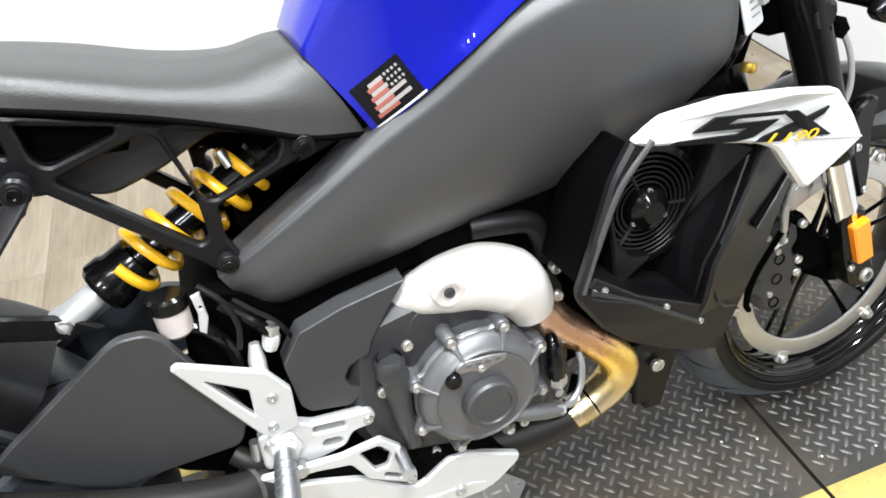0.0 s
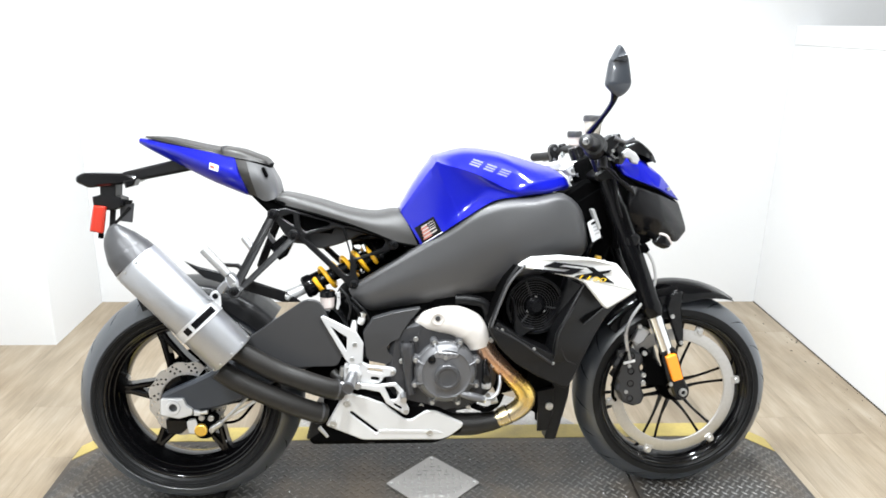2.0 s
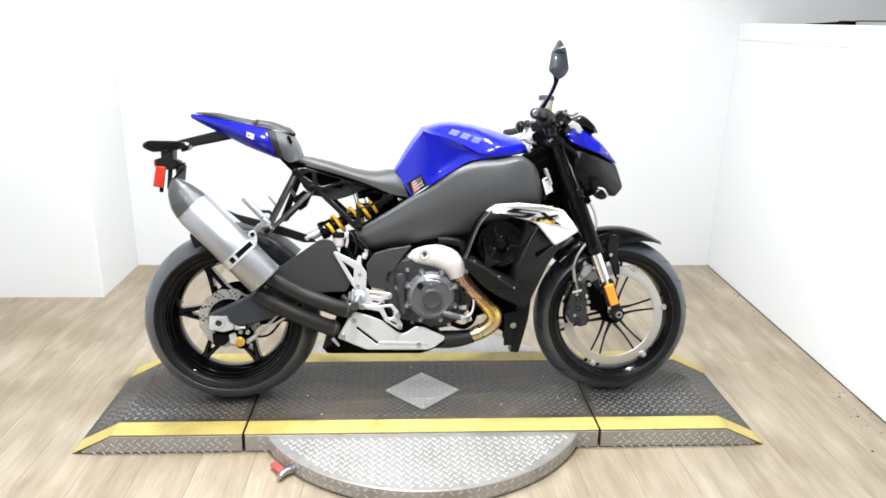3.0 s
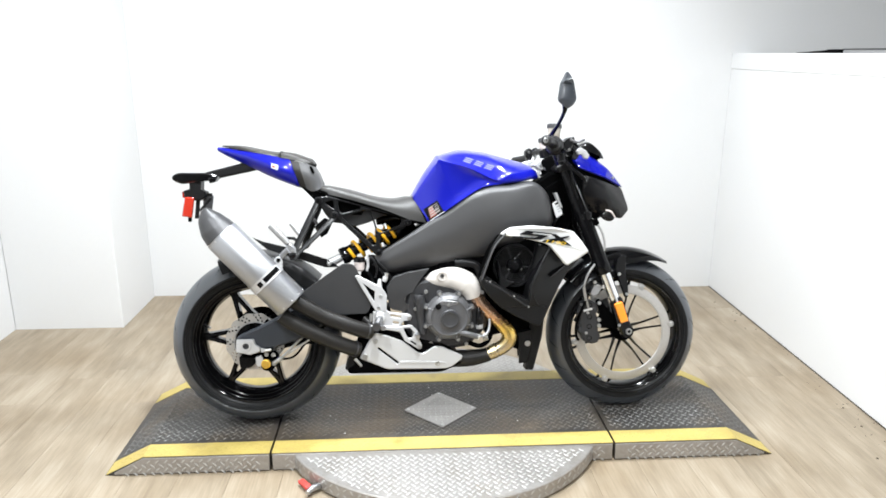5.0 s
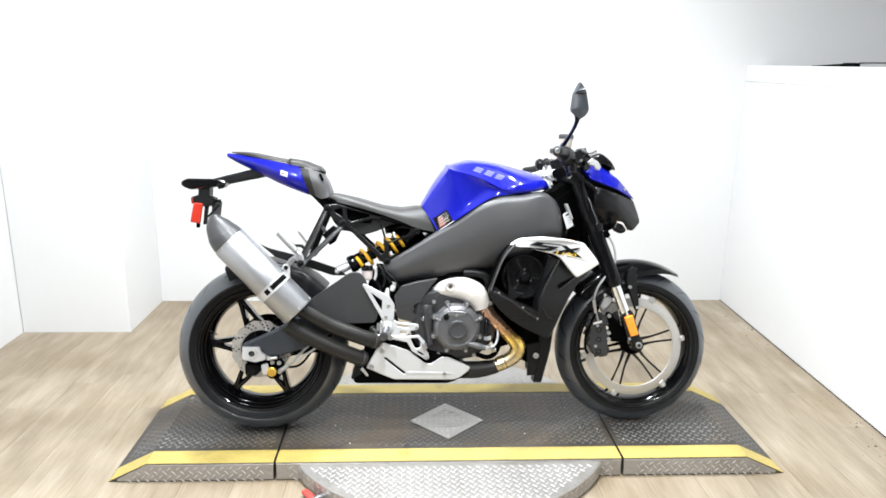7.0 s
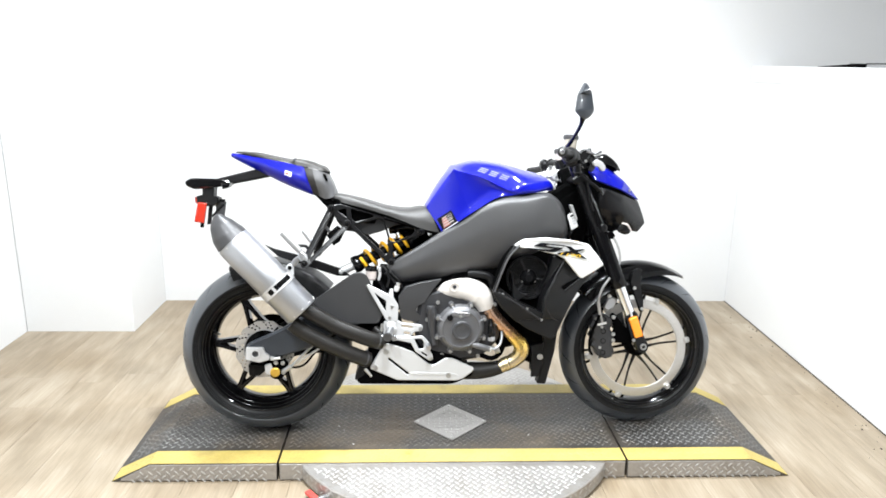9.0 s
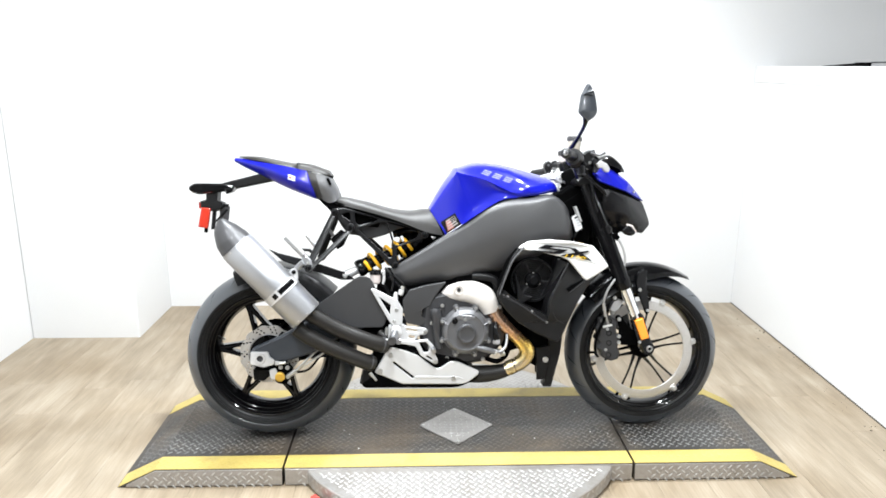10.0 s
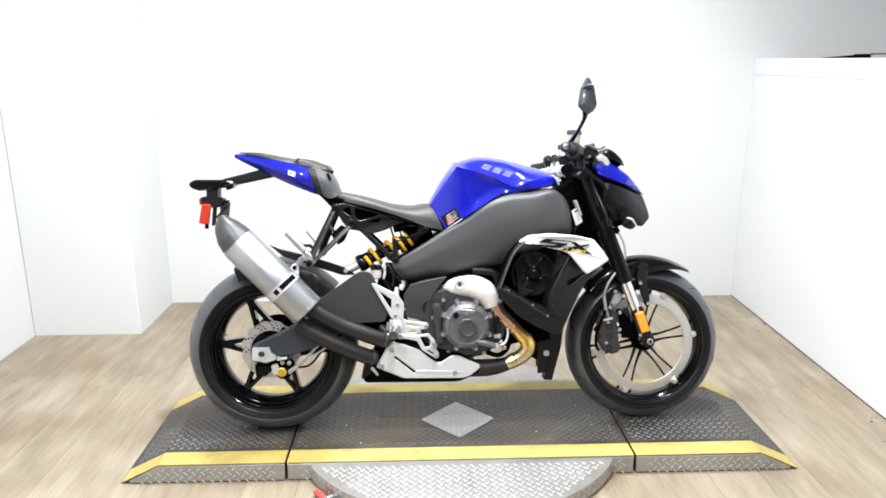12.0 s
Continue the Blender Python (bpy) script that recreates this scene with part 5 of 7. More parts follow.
part("header_pipe", tube(header, [0.03, 0.030, 0.0275, 0.0225, 0.0255, 0.0285, 0.0285, 0.0265, 0.0255], 32, 8), HEADER, exhaust, "heat-tinted brown and gold header pipe")
part("header_clamp", lathe([(0.0255, -0.011), (0.0275, -0.011), (0.0275, 0.011), (0.0255, 0.011)], (0.896, -0.111, 0.2615), (0.91, 0, 0.41), 32, closed=True), STRAW, exhaust, "straw-gold band clamp")
part("clamp_gap", lathe([(0.0262, -0.0015), (0.0272, -0.0015), (0.0272, 0.0015), (0.0262, 0.0015)], (0.908, -0.112, 0.267), (0.91, 0, 0.41), 32, closed=True), DARK, exhaust)
part("mid_pipe", tube([(0.884, -0.111, 0.256), (0.86, -0.108, 0.246), (0.80, -0.10, 0.236), (0.70, -0.09, 0.235)], [0.0248, 0.027, 0.032, 0.033], 24, 5), BLACKPIPE, exhaust)
shield = part("heat_shield", tube([(0.640, -0.126, 0.541), (0.668, -0.128, 0.545), (0.705, -0.130, 0.548), (0.750, -0.132, 0.546), (0.788, -0.134, 0.528), (0.808, -0.134, 0.500), (0.817, -0.134, 0.474)], [0.008, 0.026, 0.036, 0.042, 0.044, 0.038, 0.031], 28, 7), SHIELD, exhaust, "white cast heat shield with brown heat staining", smooth=50)
shield.location = (0.002, 0.012, -0.004)
part("shield_boss", lathe([(0.0, -0.004), (0.011, -0.004), (0.0125, -0.007), (0.0175, -0.008), (0.0205, -0.005), (0.022, 0.012)], (0.700, -0.163, 0.560), (0, 1, 0.15), 28), SHIELD, shield)
part("shield_bolt", bolted((0.700, 0.560, -0.168), r=0.007, h=0.003), CAPGREY, shield)

# -- added near-black filler behind the joint of seat and tank
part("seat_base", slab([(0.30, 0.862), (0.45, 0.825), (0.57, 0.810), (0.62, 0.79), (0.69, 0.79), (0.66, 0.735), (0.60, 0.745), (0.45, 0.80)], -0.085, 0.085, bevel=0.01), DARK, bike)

# -- added filler behind the engine plate; its black stands in for shade
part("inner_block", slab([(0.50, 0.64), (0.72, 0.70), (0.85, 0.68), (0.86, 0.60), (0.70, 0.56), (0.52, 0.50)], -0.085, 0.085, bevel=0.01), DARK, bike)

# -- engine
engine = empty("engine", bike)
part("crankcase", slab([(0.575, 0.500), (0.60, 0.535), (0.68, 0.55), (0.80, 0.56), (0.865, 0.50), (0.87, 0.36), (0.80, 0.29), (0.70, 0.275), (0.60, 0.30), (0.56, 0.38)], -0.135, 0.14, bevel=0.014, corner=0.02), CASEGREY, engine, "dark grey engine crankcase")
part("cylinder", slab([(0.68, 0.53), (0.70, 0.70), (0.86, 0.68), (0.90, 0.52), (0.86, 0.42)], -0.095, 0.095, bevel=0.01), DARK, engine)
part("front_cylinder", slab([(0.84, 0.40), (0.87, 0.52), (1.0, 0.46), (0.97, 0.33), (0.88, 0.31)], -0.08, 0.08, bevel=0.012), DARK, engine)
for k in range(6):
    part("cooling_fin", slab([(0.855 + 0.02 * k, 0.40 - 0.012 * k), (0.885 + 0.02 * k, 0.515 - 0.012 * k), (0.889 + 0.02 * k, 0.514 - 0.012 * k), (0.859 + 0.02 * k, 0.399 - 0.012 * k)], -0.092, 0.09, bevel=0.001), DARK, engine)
CX, CZ = 0.725, 0.407
turn = [2 * math.pi * i / 160 for i in range(160)]
lobe = lambda a: 0.0855 + 0.0125 * max(0.0, math.cos(8 * (a - radians(21)))) ** 3
cover = part("clutch_cover", lathe([(0.083, 0.0), (0.083, -0.024), (0.0815, -0.031), (0.078, -0.037), (0.0715, -0.043), (0.0685, -0.0445), (0.0675, -0.0465), (0.0655, -0.047), (0.064, -0.045), (0.062, -0.044), (0.045, -0.046), (0.0, -0.046)], (CX, -0.132, CZ), (0, 1, 0), 96), ENGINE, engine, "dark grey bolted clutch cover", smooth=40)
part("cover_flange", slab([(CX + lobe(a) * math.cos(a), CZ + lobe(a) * math.sin(a)) for a in turn], -0.156, -0.13, bevel=0.003), ENGINE, cover, smooth=40)
part("flange_bead", tube([(CX + (lobe(a) - 0.004) * math.cos(a), -0.156, CZ + (lobe(a) - 0.004) * math.sin(a)) for a in turn[::2]], 0.0018, 6, 1, closed=True), CASTEDGE, cover)
cap = part("centre_cap", lathe([(0.0345, 0.006), (0.0345, -0.012), (0.032, -0.0155), (0.0255, -0.016), (0.024, -0.0135), (0.0225, -0.013), (0.0, -0.013)], (CX + 0.001, -0.182, CZ - 0.004), (0, 1, 0), 56), CAPGREY, cover, "darker round inspection cap")
for k in range(8):
    a = radians(21 + 45 * k)
    lx, lz = CX + 0.0905 * math.cos(a), CZ + 0.0905 * math.sin(a)
    lug = part("cover_lug", lathe([(0.0, -0.032), (0.0085, -0.032), (0.0098, -0.029), (0.0108, 0.0)], (lx, -0.132, lz), (0, 1, 0), 18), ENGINE, cover)
    part("cover_bolt", bolted((lx, lz, -0.1635), r=0.0062, h=0.0055), BOLT, lug)
    bm = slab([(0.0655, -0.0020), (0.084, -0.0036), (0.088, -0.0045), (0.088, 0.0045), (0.084, 0.0036), (0.0655, 0.0020)], lambda x, z: -0.1808 + max(0.0, x - 0.066) * 0.55, -0.15, bevel=0.0012)
    bm.transform(Matrix.Translation((CX, 0, CZ)) @ Matrix.Rotation(-a, 4, "Y"))
    part("cover_rib", bm, ENGINE, cover)
part("filler_plug", lathe([(0.0, -0.004), (0.0055, -0.006), (0.0085, -0.006), (0.0105, -0.003), (0.0105, 0.006)], (CX - 0.040, -0.180, CZ + 0.041), (0, 1, 0), 18), GLOSSBLACK, cover)
badge = part("cover_badge", slab([(CX - 0.036, CZ + 0.056), (CX - 0.027, CZ + 0.064), (CX + 0.010, CZ + 0.061), (CX + 0.034, CZ + 0.056), (CX + 0.028, CZ + 0.046), (CX + 0.012, CZ + 0.044), (CX - 0.004, CZ + 0.036), (CX - 0.016, CZ + 0.046), (CX - 0.032, CZ + 0.046)], -0.1805, -0.170, bevel=0.0015, corner=0.005), CASTBADGE, cover, "raised cast badge")
part("badge_screw", bolted((CX - 0.003, CZ + 0.046, -0.180), r=0.0055, h=0.003), BOLT, badge)
for k in range(4):
    part("badge_bar", slab([(CX - 0.024 + 0.0125 * k, CZ + 0.0545 - 0.001 * k), (CX - 0.021 + 0.0125 * k, CZ + 0.0595 - 0.001 * k), (CX - 0.013 + 0.0125 * k, CZ + 0.059 - 0.001 * k), (CX - 0.016 + 0.0125 * k, CZ + 0.054 - 0.001 * k)], -0.1818, -0.179, bevel=0.0006), ENGINE, badge)
part("starter", tube([(0.618, -0.150, 0.482), (0.622, -0.152, 0.46), (0.624, -0.150, 0.40), (0.632, -0.148, 0.345)], [0.016, 0.018, 0.013, 0.012], 16, 5), CASEGREY, engine)
part("starter_cap", lathe([(0.0, -0.02), (0.016, -0.02), (0.019, -0.015), (0.019, 0.006), (0.016, 0.012)], (0.619, -0.150, 0.478), (0, 0, 1), 20), CASEGREY, engine)
part("upper_case", slab([(0.640, 0.505), (0.655, 0.532), (0.70, 0.545), (0.76, 0.535), (0.80, 0.50), (0.82, 0.45), (0.79, 0.42), (0.65, 0.43)], -0.136, -0.11, bevel=0.008, corner=0.016), CASEGREY, engine)
part("case_bolt", bolted((0.643, 0.499, -0.150), r=0.0072, h=0.006), BOLT, engine)
part("case_bolt", bolted((0.606, 0.435, -0.140), r=0.0075, h=0.006), BOLT, engine)
for bx, bz in ((0.598, 0.345), (0.66, 0.305), (0.79, 0.30), (0.845, 0.33), (0.856, 0.42), (0.85, 0.49)):
    part("case_bolt", bolted((bx, bz, -0.134), r=0.0072, h=0.008), BOLT, engine)
part("oil_fitting", tube([(0.752, -0.166, 0.352), (0.775, -0.170, 0.347), (0.805, -0.171, 0.339), (0.829, -0.170, 0.332)], [0.006, 0.0105, 0.0115, 0.010], 14, 4), ENGINE, engine, "grey cast hose fitting")
part("fitting_nut", lathe([(0.0, -0.008), (0.0105, -0.008), (0.0105, 0.006), (0.0, 0.008)], (0.828, -0.170, 0.333), (0.97, 0, -0.26), 6), BOLT, engine)
part("oil_line", tube([(0.832, -0.169, 0.332), (0.852, -0.165, 0.334), (0.868, -0.158, 0.348), (0.875, -0.150, 0.372), (0.876, -0.14, 0.39)], 0.0048, 10, 6), MUFFLER, engine)
part("sensor", tube([(0.836, -0.150, 0.372), (0.836, -0.152, 0.40), (0.834, -0.150, 0.422), (0.838, -0.13, 0.44)], [0.0125, 0.0125, 0.009, 0.006], 14, 4), GLOSSBLACK, engine)
part("sensor_cap", lathe([(0.0, -0.008), (0.0135, -0.008), (0.0145, 0.0), (0.0135, 0.008), (0.0, 0.008)], (0.837, -0.150, 0.366), (0, 0, 1), 6), STEEL, engine)
part("lower_hose", tube([(0.80, -0.12, 0.30), (0.84, -0.135, 0.29), (0.87, -0.13, 0.305), (0.885, -0.12, 0.33)], 0.009, 10, 5), DARK, engine)
part("hose_clip", tube([(0.85, -0.15, 0.318), (0.868, -0.152, 0.324)], 0.009, 10, 1), BOLT, engine)
part("coolant_hose", tube([(0.755, -0.10, 0.598), (0.79, -0.105, 0.597), (0.83, -0.108, 0.588), (0.846, -0.108, 0.560), (0.85, -0.105, 0.53)], [0.014, 0.0145, 0.0145, 0.0145, 0.013], 16, 6), MATTE, engine)
for bx, bz in ((0.852, 0.528), (0.856, 0.548)):
    part("hose_bolt", bolted((bx, bz, -0.125), r=0.008, h=0.012), BOLT, engine)
part("engine_side_plate", slab([(0.502, 0.516), (0.527, 0.553), (0.58, 0.569), (0.657, 0.582), (0.630, 0.549), (0.604, 0.511), (0.600, 0.496), (0.588, 0.493), (0.573, 0.485), (0.566, 0.470), (0.571, 0.455), (0.584, 0.448), (0.582, 0.436), (0.565, 0.423), (0.519, 0.434), (0.509, 0.448)], lambda x, z: -0.141 + max(0.0, 0.50 - z) * 0.12, -0.110, bevel=0.0012, corner=0.004), GUARDGREY, bike, "dark grey plate beside the engine")

# -- belly cover
pan_pts = [(x, z - 0.006) for x, z in [(0.448, 0.352), (0.462, 0.357), (0.505, 0.345), (0.556, 0.325), (0.612, 0.280), (0.632, 0.277), (0.672, 0.303), (0.700, 0.300), (0.775, 0.264), (0.772, 0.252), (0.738, 0.226), (0.715, 0.218), (0.500, 0.222), (0.400, 0.266)]]
pan = part("belly_cover", slab(pan_pts, -0.152, -0.139, bevel=0.003, corner=0.008, holes=[slot(0.470, 0.294, 0.537, 0.240, 0.0042)]), SILVER, bike, "white-silver belly cover with a slanted slot")
part("cover_lip", slab([(0.545, 0.244), (0.56, 0.246), (0.70, 0.240), (0.72, 0.232), (0.55, 0.236)], -0.1545, -0.144, bevel=0.001), SILVER, pan)
for bx, bz in ((0.458, 0.322), (0.421, 0.266), (0.683, 0.234)):
    part("cover_bolt", bolted((bx, bz, -0.151), r=0.0095, h=0.006), BOLT, pan)
part("belly_black", slab([(0.345, 0.215), (0.36, 0.265), (0.40, 0.30), (0.46, 0.30), (0.55, 0.27), (0.70, 0.26), (0.72, 0.205), (0.52, 0.198)], -0.14, 0.05, bevel=0.006, corner=0.01), MATTE, bike)

# -- rider footrest bracket
rest = empty("footrest_bracket", bike)
rest.location = (-0.013, 0.034, -0.020)
part("heel_guard", slab([(0.402, 0.580), (0.410, 0.584), (0.496, 0.540), (0.516, 0.507), (0.513, 0.452), (0.481, 0.446), (0.468, 0.461)], -0.182, -0.172, bevel=0.0018, corner=0.003, holes=[rounded([(0.430, 0.554), (0.472, 0.524), (0.470, 0.487)], 0.003, 3)]), BRIGHT, rest, "white-silver cast heel guard")
part("mount_arm", slab([(0.464, 0.450), (0.508, 0.456), (0.528, 0.444), (0.599, 0.436), (0.605, 0.426), (0.599, 0.413), (0.572, 0.411), (0.562, 0.394), (0.525, 0.387), (0.462, 0.398)], -0.178, -0.162, bevel=0.0025, corner=0.006, holes=[slot(0.531, 0.433, 0.562, 0.428, 0.0048), slot(0.540, 0.407, 0.553, 0.405, 0.0055)]), BRIGHT, rest, "white-silver cast mount")
part("mount_cup", lathe([(0.0, -0.018), (0.011, -0.018), (0.016, -0.014), (0.019, 0.0), (0.019, 0.01)], (0.490, -0.174, 0.427), (0, 1, 0), 24), BRIGHT, rest)
part("mount_web", slab([(0.476, 0.448), (0.504, 0.448), (0.512, 0.420), (0.498, 0.402), (0.480, 0.404)], -0.188, -0.172, bevel=0.004, corner=0.006), BRIGHT, rest)
peg_ob = part("footpeg", tube([(0.490, -0.180, 0.428), (0.487, -0.20, 0.423), (0.482, -0.235, 0.416), (0.477, -0.264, 0.410)], [0.011, 0.0138, 0.0140, 0.0145], 20, 4), STEEL, rest, "knurled silver footpeg")
for k in range(5):
    part("peg_groove", lathe([(0.0142, -0.0012), (0.0148, 0.0), (0.0142, 0.0012)], (0.4862 - 0.0018 * k, -0.206 - 0.0105 * k, 0.4215 - 0.0022 * k), (0.16, 1, 0.2), 20), ENGINE, peg_ob)
part("peg_end", lathe([(0.0, -0.002), (0.0115, -0.002), (0.0125, -0.004), (0.0155, -0.003), (0.0155, 0.006)], (0.477, -0.264, 0.410), (0.14, 1, 0.16), 20), CAPGREY, rest)
part("spring_pin", tube([(0.459, -0.168, 0.440), (0.454, -0.168, 0.402)], 0.0062, 12, 1), BOLT, rest)
for bx, bz, by in ((0.493, 0.505, -0.181), (0.485, 0.464, -0.181), (0.594, 0.423, -0.177), (0.474, 0.434, -0.177)):
    part("mount_bolt", bolted((bx, bz, by), r=0.0066, h=0.0045), BOLT, rest)
part("brake_lever", slab([(0.443, 0.404), (0.552, 0.394), (0.576, 0.397), (0.602, 0.400), (0.626, 0.374), (0.622, 0.357), (0.639, 0.326), (0.638, 0.312), (0.628, 0.308), (0.601, 0.326), (0.576, 0.342), (0.572, 0.352), (0.560, 0.374), (0.520, 0.383), (0.443, 0.391)], -0.194, -0.184, bevel=0.002, corner=0.004, holes=[rounded([(0.572, 0.388), (0.598, 0.389), (0.611, 0.371), (0.604, 0.352), (0.588, 0.352)], 0.004, 3), slot(0.600, 0.338, 0.616, 0.328, 0.0032)]), BRIGHT, rest, "white-silver brake pedal arm")
part("lever_pivot", lathe([(0.0, -0.008), (0.008, -0.008), (0.0105, -0.005), (0.0105, 0.01)], (0.500, -0.188, 0.392), (0, 1, 0), 18), STEEL, rest)
part("pedal_tip", tube([(0.622, -0.190, 0.366), (0.622, -0.228, 0.362)], 0.0085, 14, 1), STEEL, rest)
part("tip_bolt", bolted((0.630, 0.317, -0.193), r=0.007, h=0.005), BOLT, rest)

# -- rear brake fluid cup
cup = empty("rear_brake_cup", bike)
part("cup", lathe([(0.0, -0.022), (0.014, -0.022), (0.0185, -0.017), (0.0195, 0.012), (0.0, 0.012)], (0.405, -0.10, 0.596), (0, 0, 1), 24), CLEAR, cup, "milky fluid cup")
part("lid", lathe([(0.0, 0.012), (0.021, 0.012), (0.021, 0.026), (0.017, 0.029), (0.0, 0.029)], (0.405, -0.10, 0.596), (0, 0, 1), 24), GLOSSBLACK, cup)
part("cup_bracket", slab([(0.430, 0.622), (0.440, 0.625), (0.441, 0.592), (0.434, 0.572), (0.428, 0.578), (0.432, 0.60)], -0.118, -0.113, bevel=0.001, holes=[circle(0.4365, 0.607, 0.0022, 8)]), BRIGHT, cup)
part("cup_hose", tube([(0.42, -0.10, 0.578), (0.44, -0.105, 0.562), (0.455, -0.11, 0.53), (0.452, -0.12, 0.49)], 0.008, 10, 6), GLOSSBLACK, cup)
part("brake_switch", tube([(0.478, -0.12, 0.545), (0.476, -0.125, 0.525), (0.475, -0.13, 0.51)], [0.006, 0.010, 0.010], 12, 3), SILVER, bike)
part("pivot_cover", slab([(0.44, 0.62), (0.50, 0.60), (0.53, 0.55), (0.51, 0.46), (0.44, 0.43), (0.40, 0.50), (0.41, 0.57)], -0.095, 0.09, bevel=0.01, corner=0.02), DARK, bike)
part("pivot_fitting", lathe([(0.0, -0.012), (0.008, -0.012), (0.010, -0.006), (0.010, 0.006), (0.006, 0.012), (0.0, 0.012)], (0.497, -0.128, 0.548), (0.3, 0, 1), 8), BRIGHT, bike)
part("pivot_nut", lathe([(0.0, -0.006), (0.0095, -0.006), (0.0095, 0.006), (0.0, 0.006)], (0.500, -0.128, 0.562), (0.3, 0, 1), 6), BOLT, bike)
part("pivot_clip", slab([(0.452, 0.520), (0.466, 0.524), (0.468, 0.514), (0.456, 0.510)], -0.142, -0.136, bevel=0.001), BRIGHT, bike)
part("pivot_wire", tube([(0.47, -0.125, 0.61), (0.49, -0.13, 0.59), (0.505, -0.132, 0.575), (0.515, -0.128, 0.555), (0.522, -0.12, 0.53)], 0.003, 8, 5), MATTE, bike)
part("pivot_wire", tube([(0.44, -0.12, 0.635), (0.46, -0.128, 0.612), (0.468, -0.13, 0.58), (0.462, -0.13, 0.55)], 0.0035, 8, 5), MATTE, bike)
part("pivot_hose", tube([(0.455, -0.11, 0.60), (0.485, -0.125, 0.575), (0.50, -0.13, 0.555)], 0.007, 10, 5), GLOSSBLACK, bike)

# -- passenger footrest
peg = empty("passenger_footrest", bike)
part("peg", tube([(0.106, -0.205, 0.752), (0.14, -0.208, 0.716), (0.165, -0.21, 0.688)], [0.0120, 0.0120, 0.0105], 18, 4), PEGGREY, peg, "folded silver passenger peg")
part("peg_knuckle", slab([(0.156, 0.682), (0.170, 0.692), (0.190, 0.672), (0.192, 0.650), (0.172, 0.648), (0.162, 0.662)], -0.216, -0.175, bevel=0.005, corner=0.008), STEEL, peg)
part("knuckle_bolt", bolted((0.180, 0.660, -0.216), r=0.0065, h=0.004), BOLT, peg)
for fx in (0.175,):
    part("far_peg", tube([(0.13, 0.20, 0.735), (0.165, 0.19, 0.69)], 0.011, 14, 1), STEEL, peg)
part("hanger_arm", slab([(0.125, 0.702), (0.132, 0.708), (0.18, 0.706), (0.195, 0.69), (0.188, 0.683), (0.175, 0.696), (0.14, 0.698)], -0.150, -0.140, bevel=0.002), MATTE, bike)

# -- licence plate holder
holder = empty("plate_holder", bike)
holder.location = (0.018, 0.0, 0.0)
part("arm", slab([(0.03, 0.962), (-0.015, 0.976), (-0.165, 0.938), (-0.180, 0.905), (-0.12, 0.917), (0.03, 0.948)], -0.028, 0.028, bevel=0.006, corner=0.008), MATTE, holder)
part("lamp_housing", slab([(-0.278, 0.926), (-0.258, 0.937), (-0.150, 0.936), (-0.115, 0.926), (-0.128, 0.910), (-0.205, 0.902), (-0.245, 0.896), (-0.278, 0.912)], -0.045, 0.045, bevel=0.006, corner=0.01), GLOSSBLACK, holder)
part("signal_stub", slab([(-0.145, 0.918), (-0.112, 0.922), (-0.118, 0.905), (-0.14, 0.898)], -0.075, -0.03, bevel=0.004), GLOSSBLACK, holder)
part("far_signal", slab([(-0.30, 0.925), (-0.285, 0.928), (-0.28, 0.905), (-0.292, 0.902)], 0.05, 0.12, bevel=0.004), CLEAR, holder)
part("bracket", slab([(-0.222, 0.905), (-0.180, 0.905), (-0.182, 0.875), (-0.165, 0.868), (-0.165, 0.848), (-0.19, 0.835), (-0.24, 0.838), (-0.243, 0.872), (-0.222, 0.878)], -0.03, 0.03, bevel=0.004), MATTE, holder)
part("plate_panel", slab([(-0.180, 0.858), (-0.143, 0.853), (-0.150, 0.800), (-0.181, 0.804)], -0.005, 0.004, bevel=0.0015), material("grey_backing", (0.03, 0.03, 0.033), 0.45, grain=0.05), holder, "grey backing panel")
part("panel_arm", slab([(-0.19, 0.862), (-0.145, 0.862), (-0.148, 0.852), (-0.19, 0.848)], -0.008, 0.0, bevel=0.002), MATTE, holder)
part("panel_strut", slab([(-0.155, 0.845), (-0.148, 0.84), (-0.192, 0.795), (-0.197, 0.80)], -0.008, 0.0, bevel=0.0015), MATTE, holder)
part("plate_stay", slab([(-0.205, 0.84), (-0.19, 0.84), (-0.198, 0.77), (-0.212, 0.768)], -0.008, 0.0, bevel=0.002), MATTE, holder)
part("red_reflector", slab([(-0.235, 0.850), (-0.203, 0.847), (-0.214, 0.774), (-0.248, 0.780)], -0.048, -0.03, bevel=0.004, corner=0.004), RED, holder, "bright red reflector")
part("reflector_foot", lathe([(0.007, -0.008), (0.007, 0.008), (0.0, 0.008)], (-0.222, -0.035, 0.768), (0, 0.3, 1), 12), DARK, holder)
part("far_light", slab([(-0.262, 0.868), (-0.246, 0.87), (-0.246, 0.845), (-0.26, 0.845)], 0.02, 0.06, bevel=0.003), RED, holder)

# -- radiator shroud with its fan
shroud_pts = [(0.915, 0.722), (0.880, 0.676), (0.852, 0.612), (0.828, 0.548), (0.834, 0.530), (0.862, 0.488), (0.905, 0.446), (0.960, 0.410), (1.030, 0.376), (1.048, 0.370), (1.062, 0.388), (1.090, 0.450), (1.120, 0.512), (1.155, 0.562), (1.200, 0.602), (1.232, 0.632), (1.236, 0.652), (1.13, 0.71), (1.0, 0.735)]
shroud = empty("radiator_shroud", bike)
open_pts = [(0.920, 0.704), (0.888, 0.668), (0.842, 0.562), (0.846, 0.540), (0.905, 0.516), (1.000, 0.450), (1.008, 0.470), (1.012, 0.525), (1.032, 0.565), (1.085, 0.655), (1.078, 0.676)]


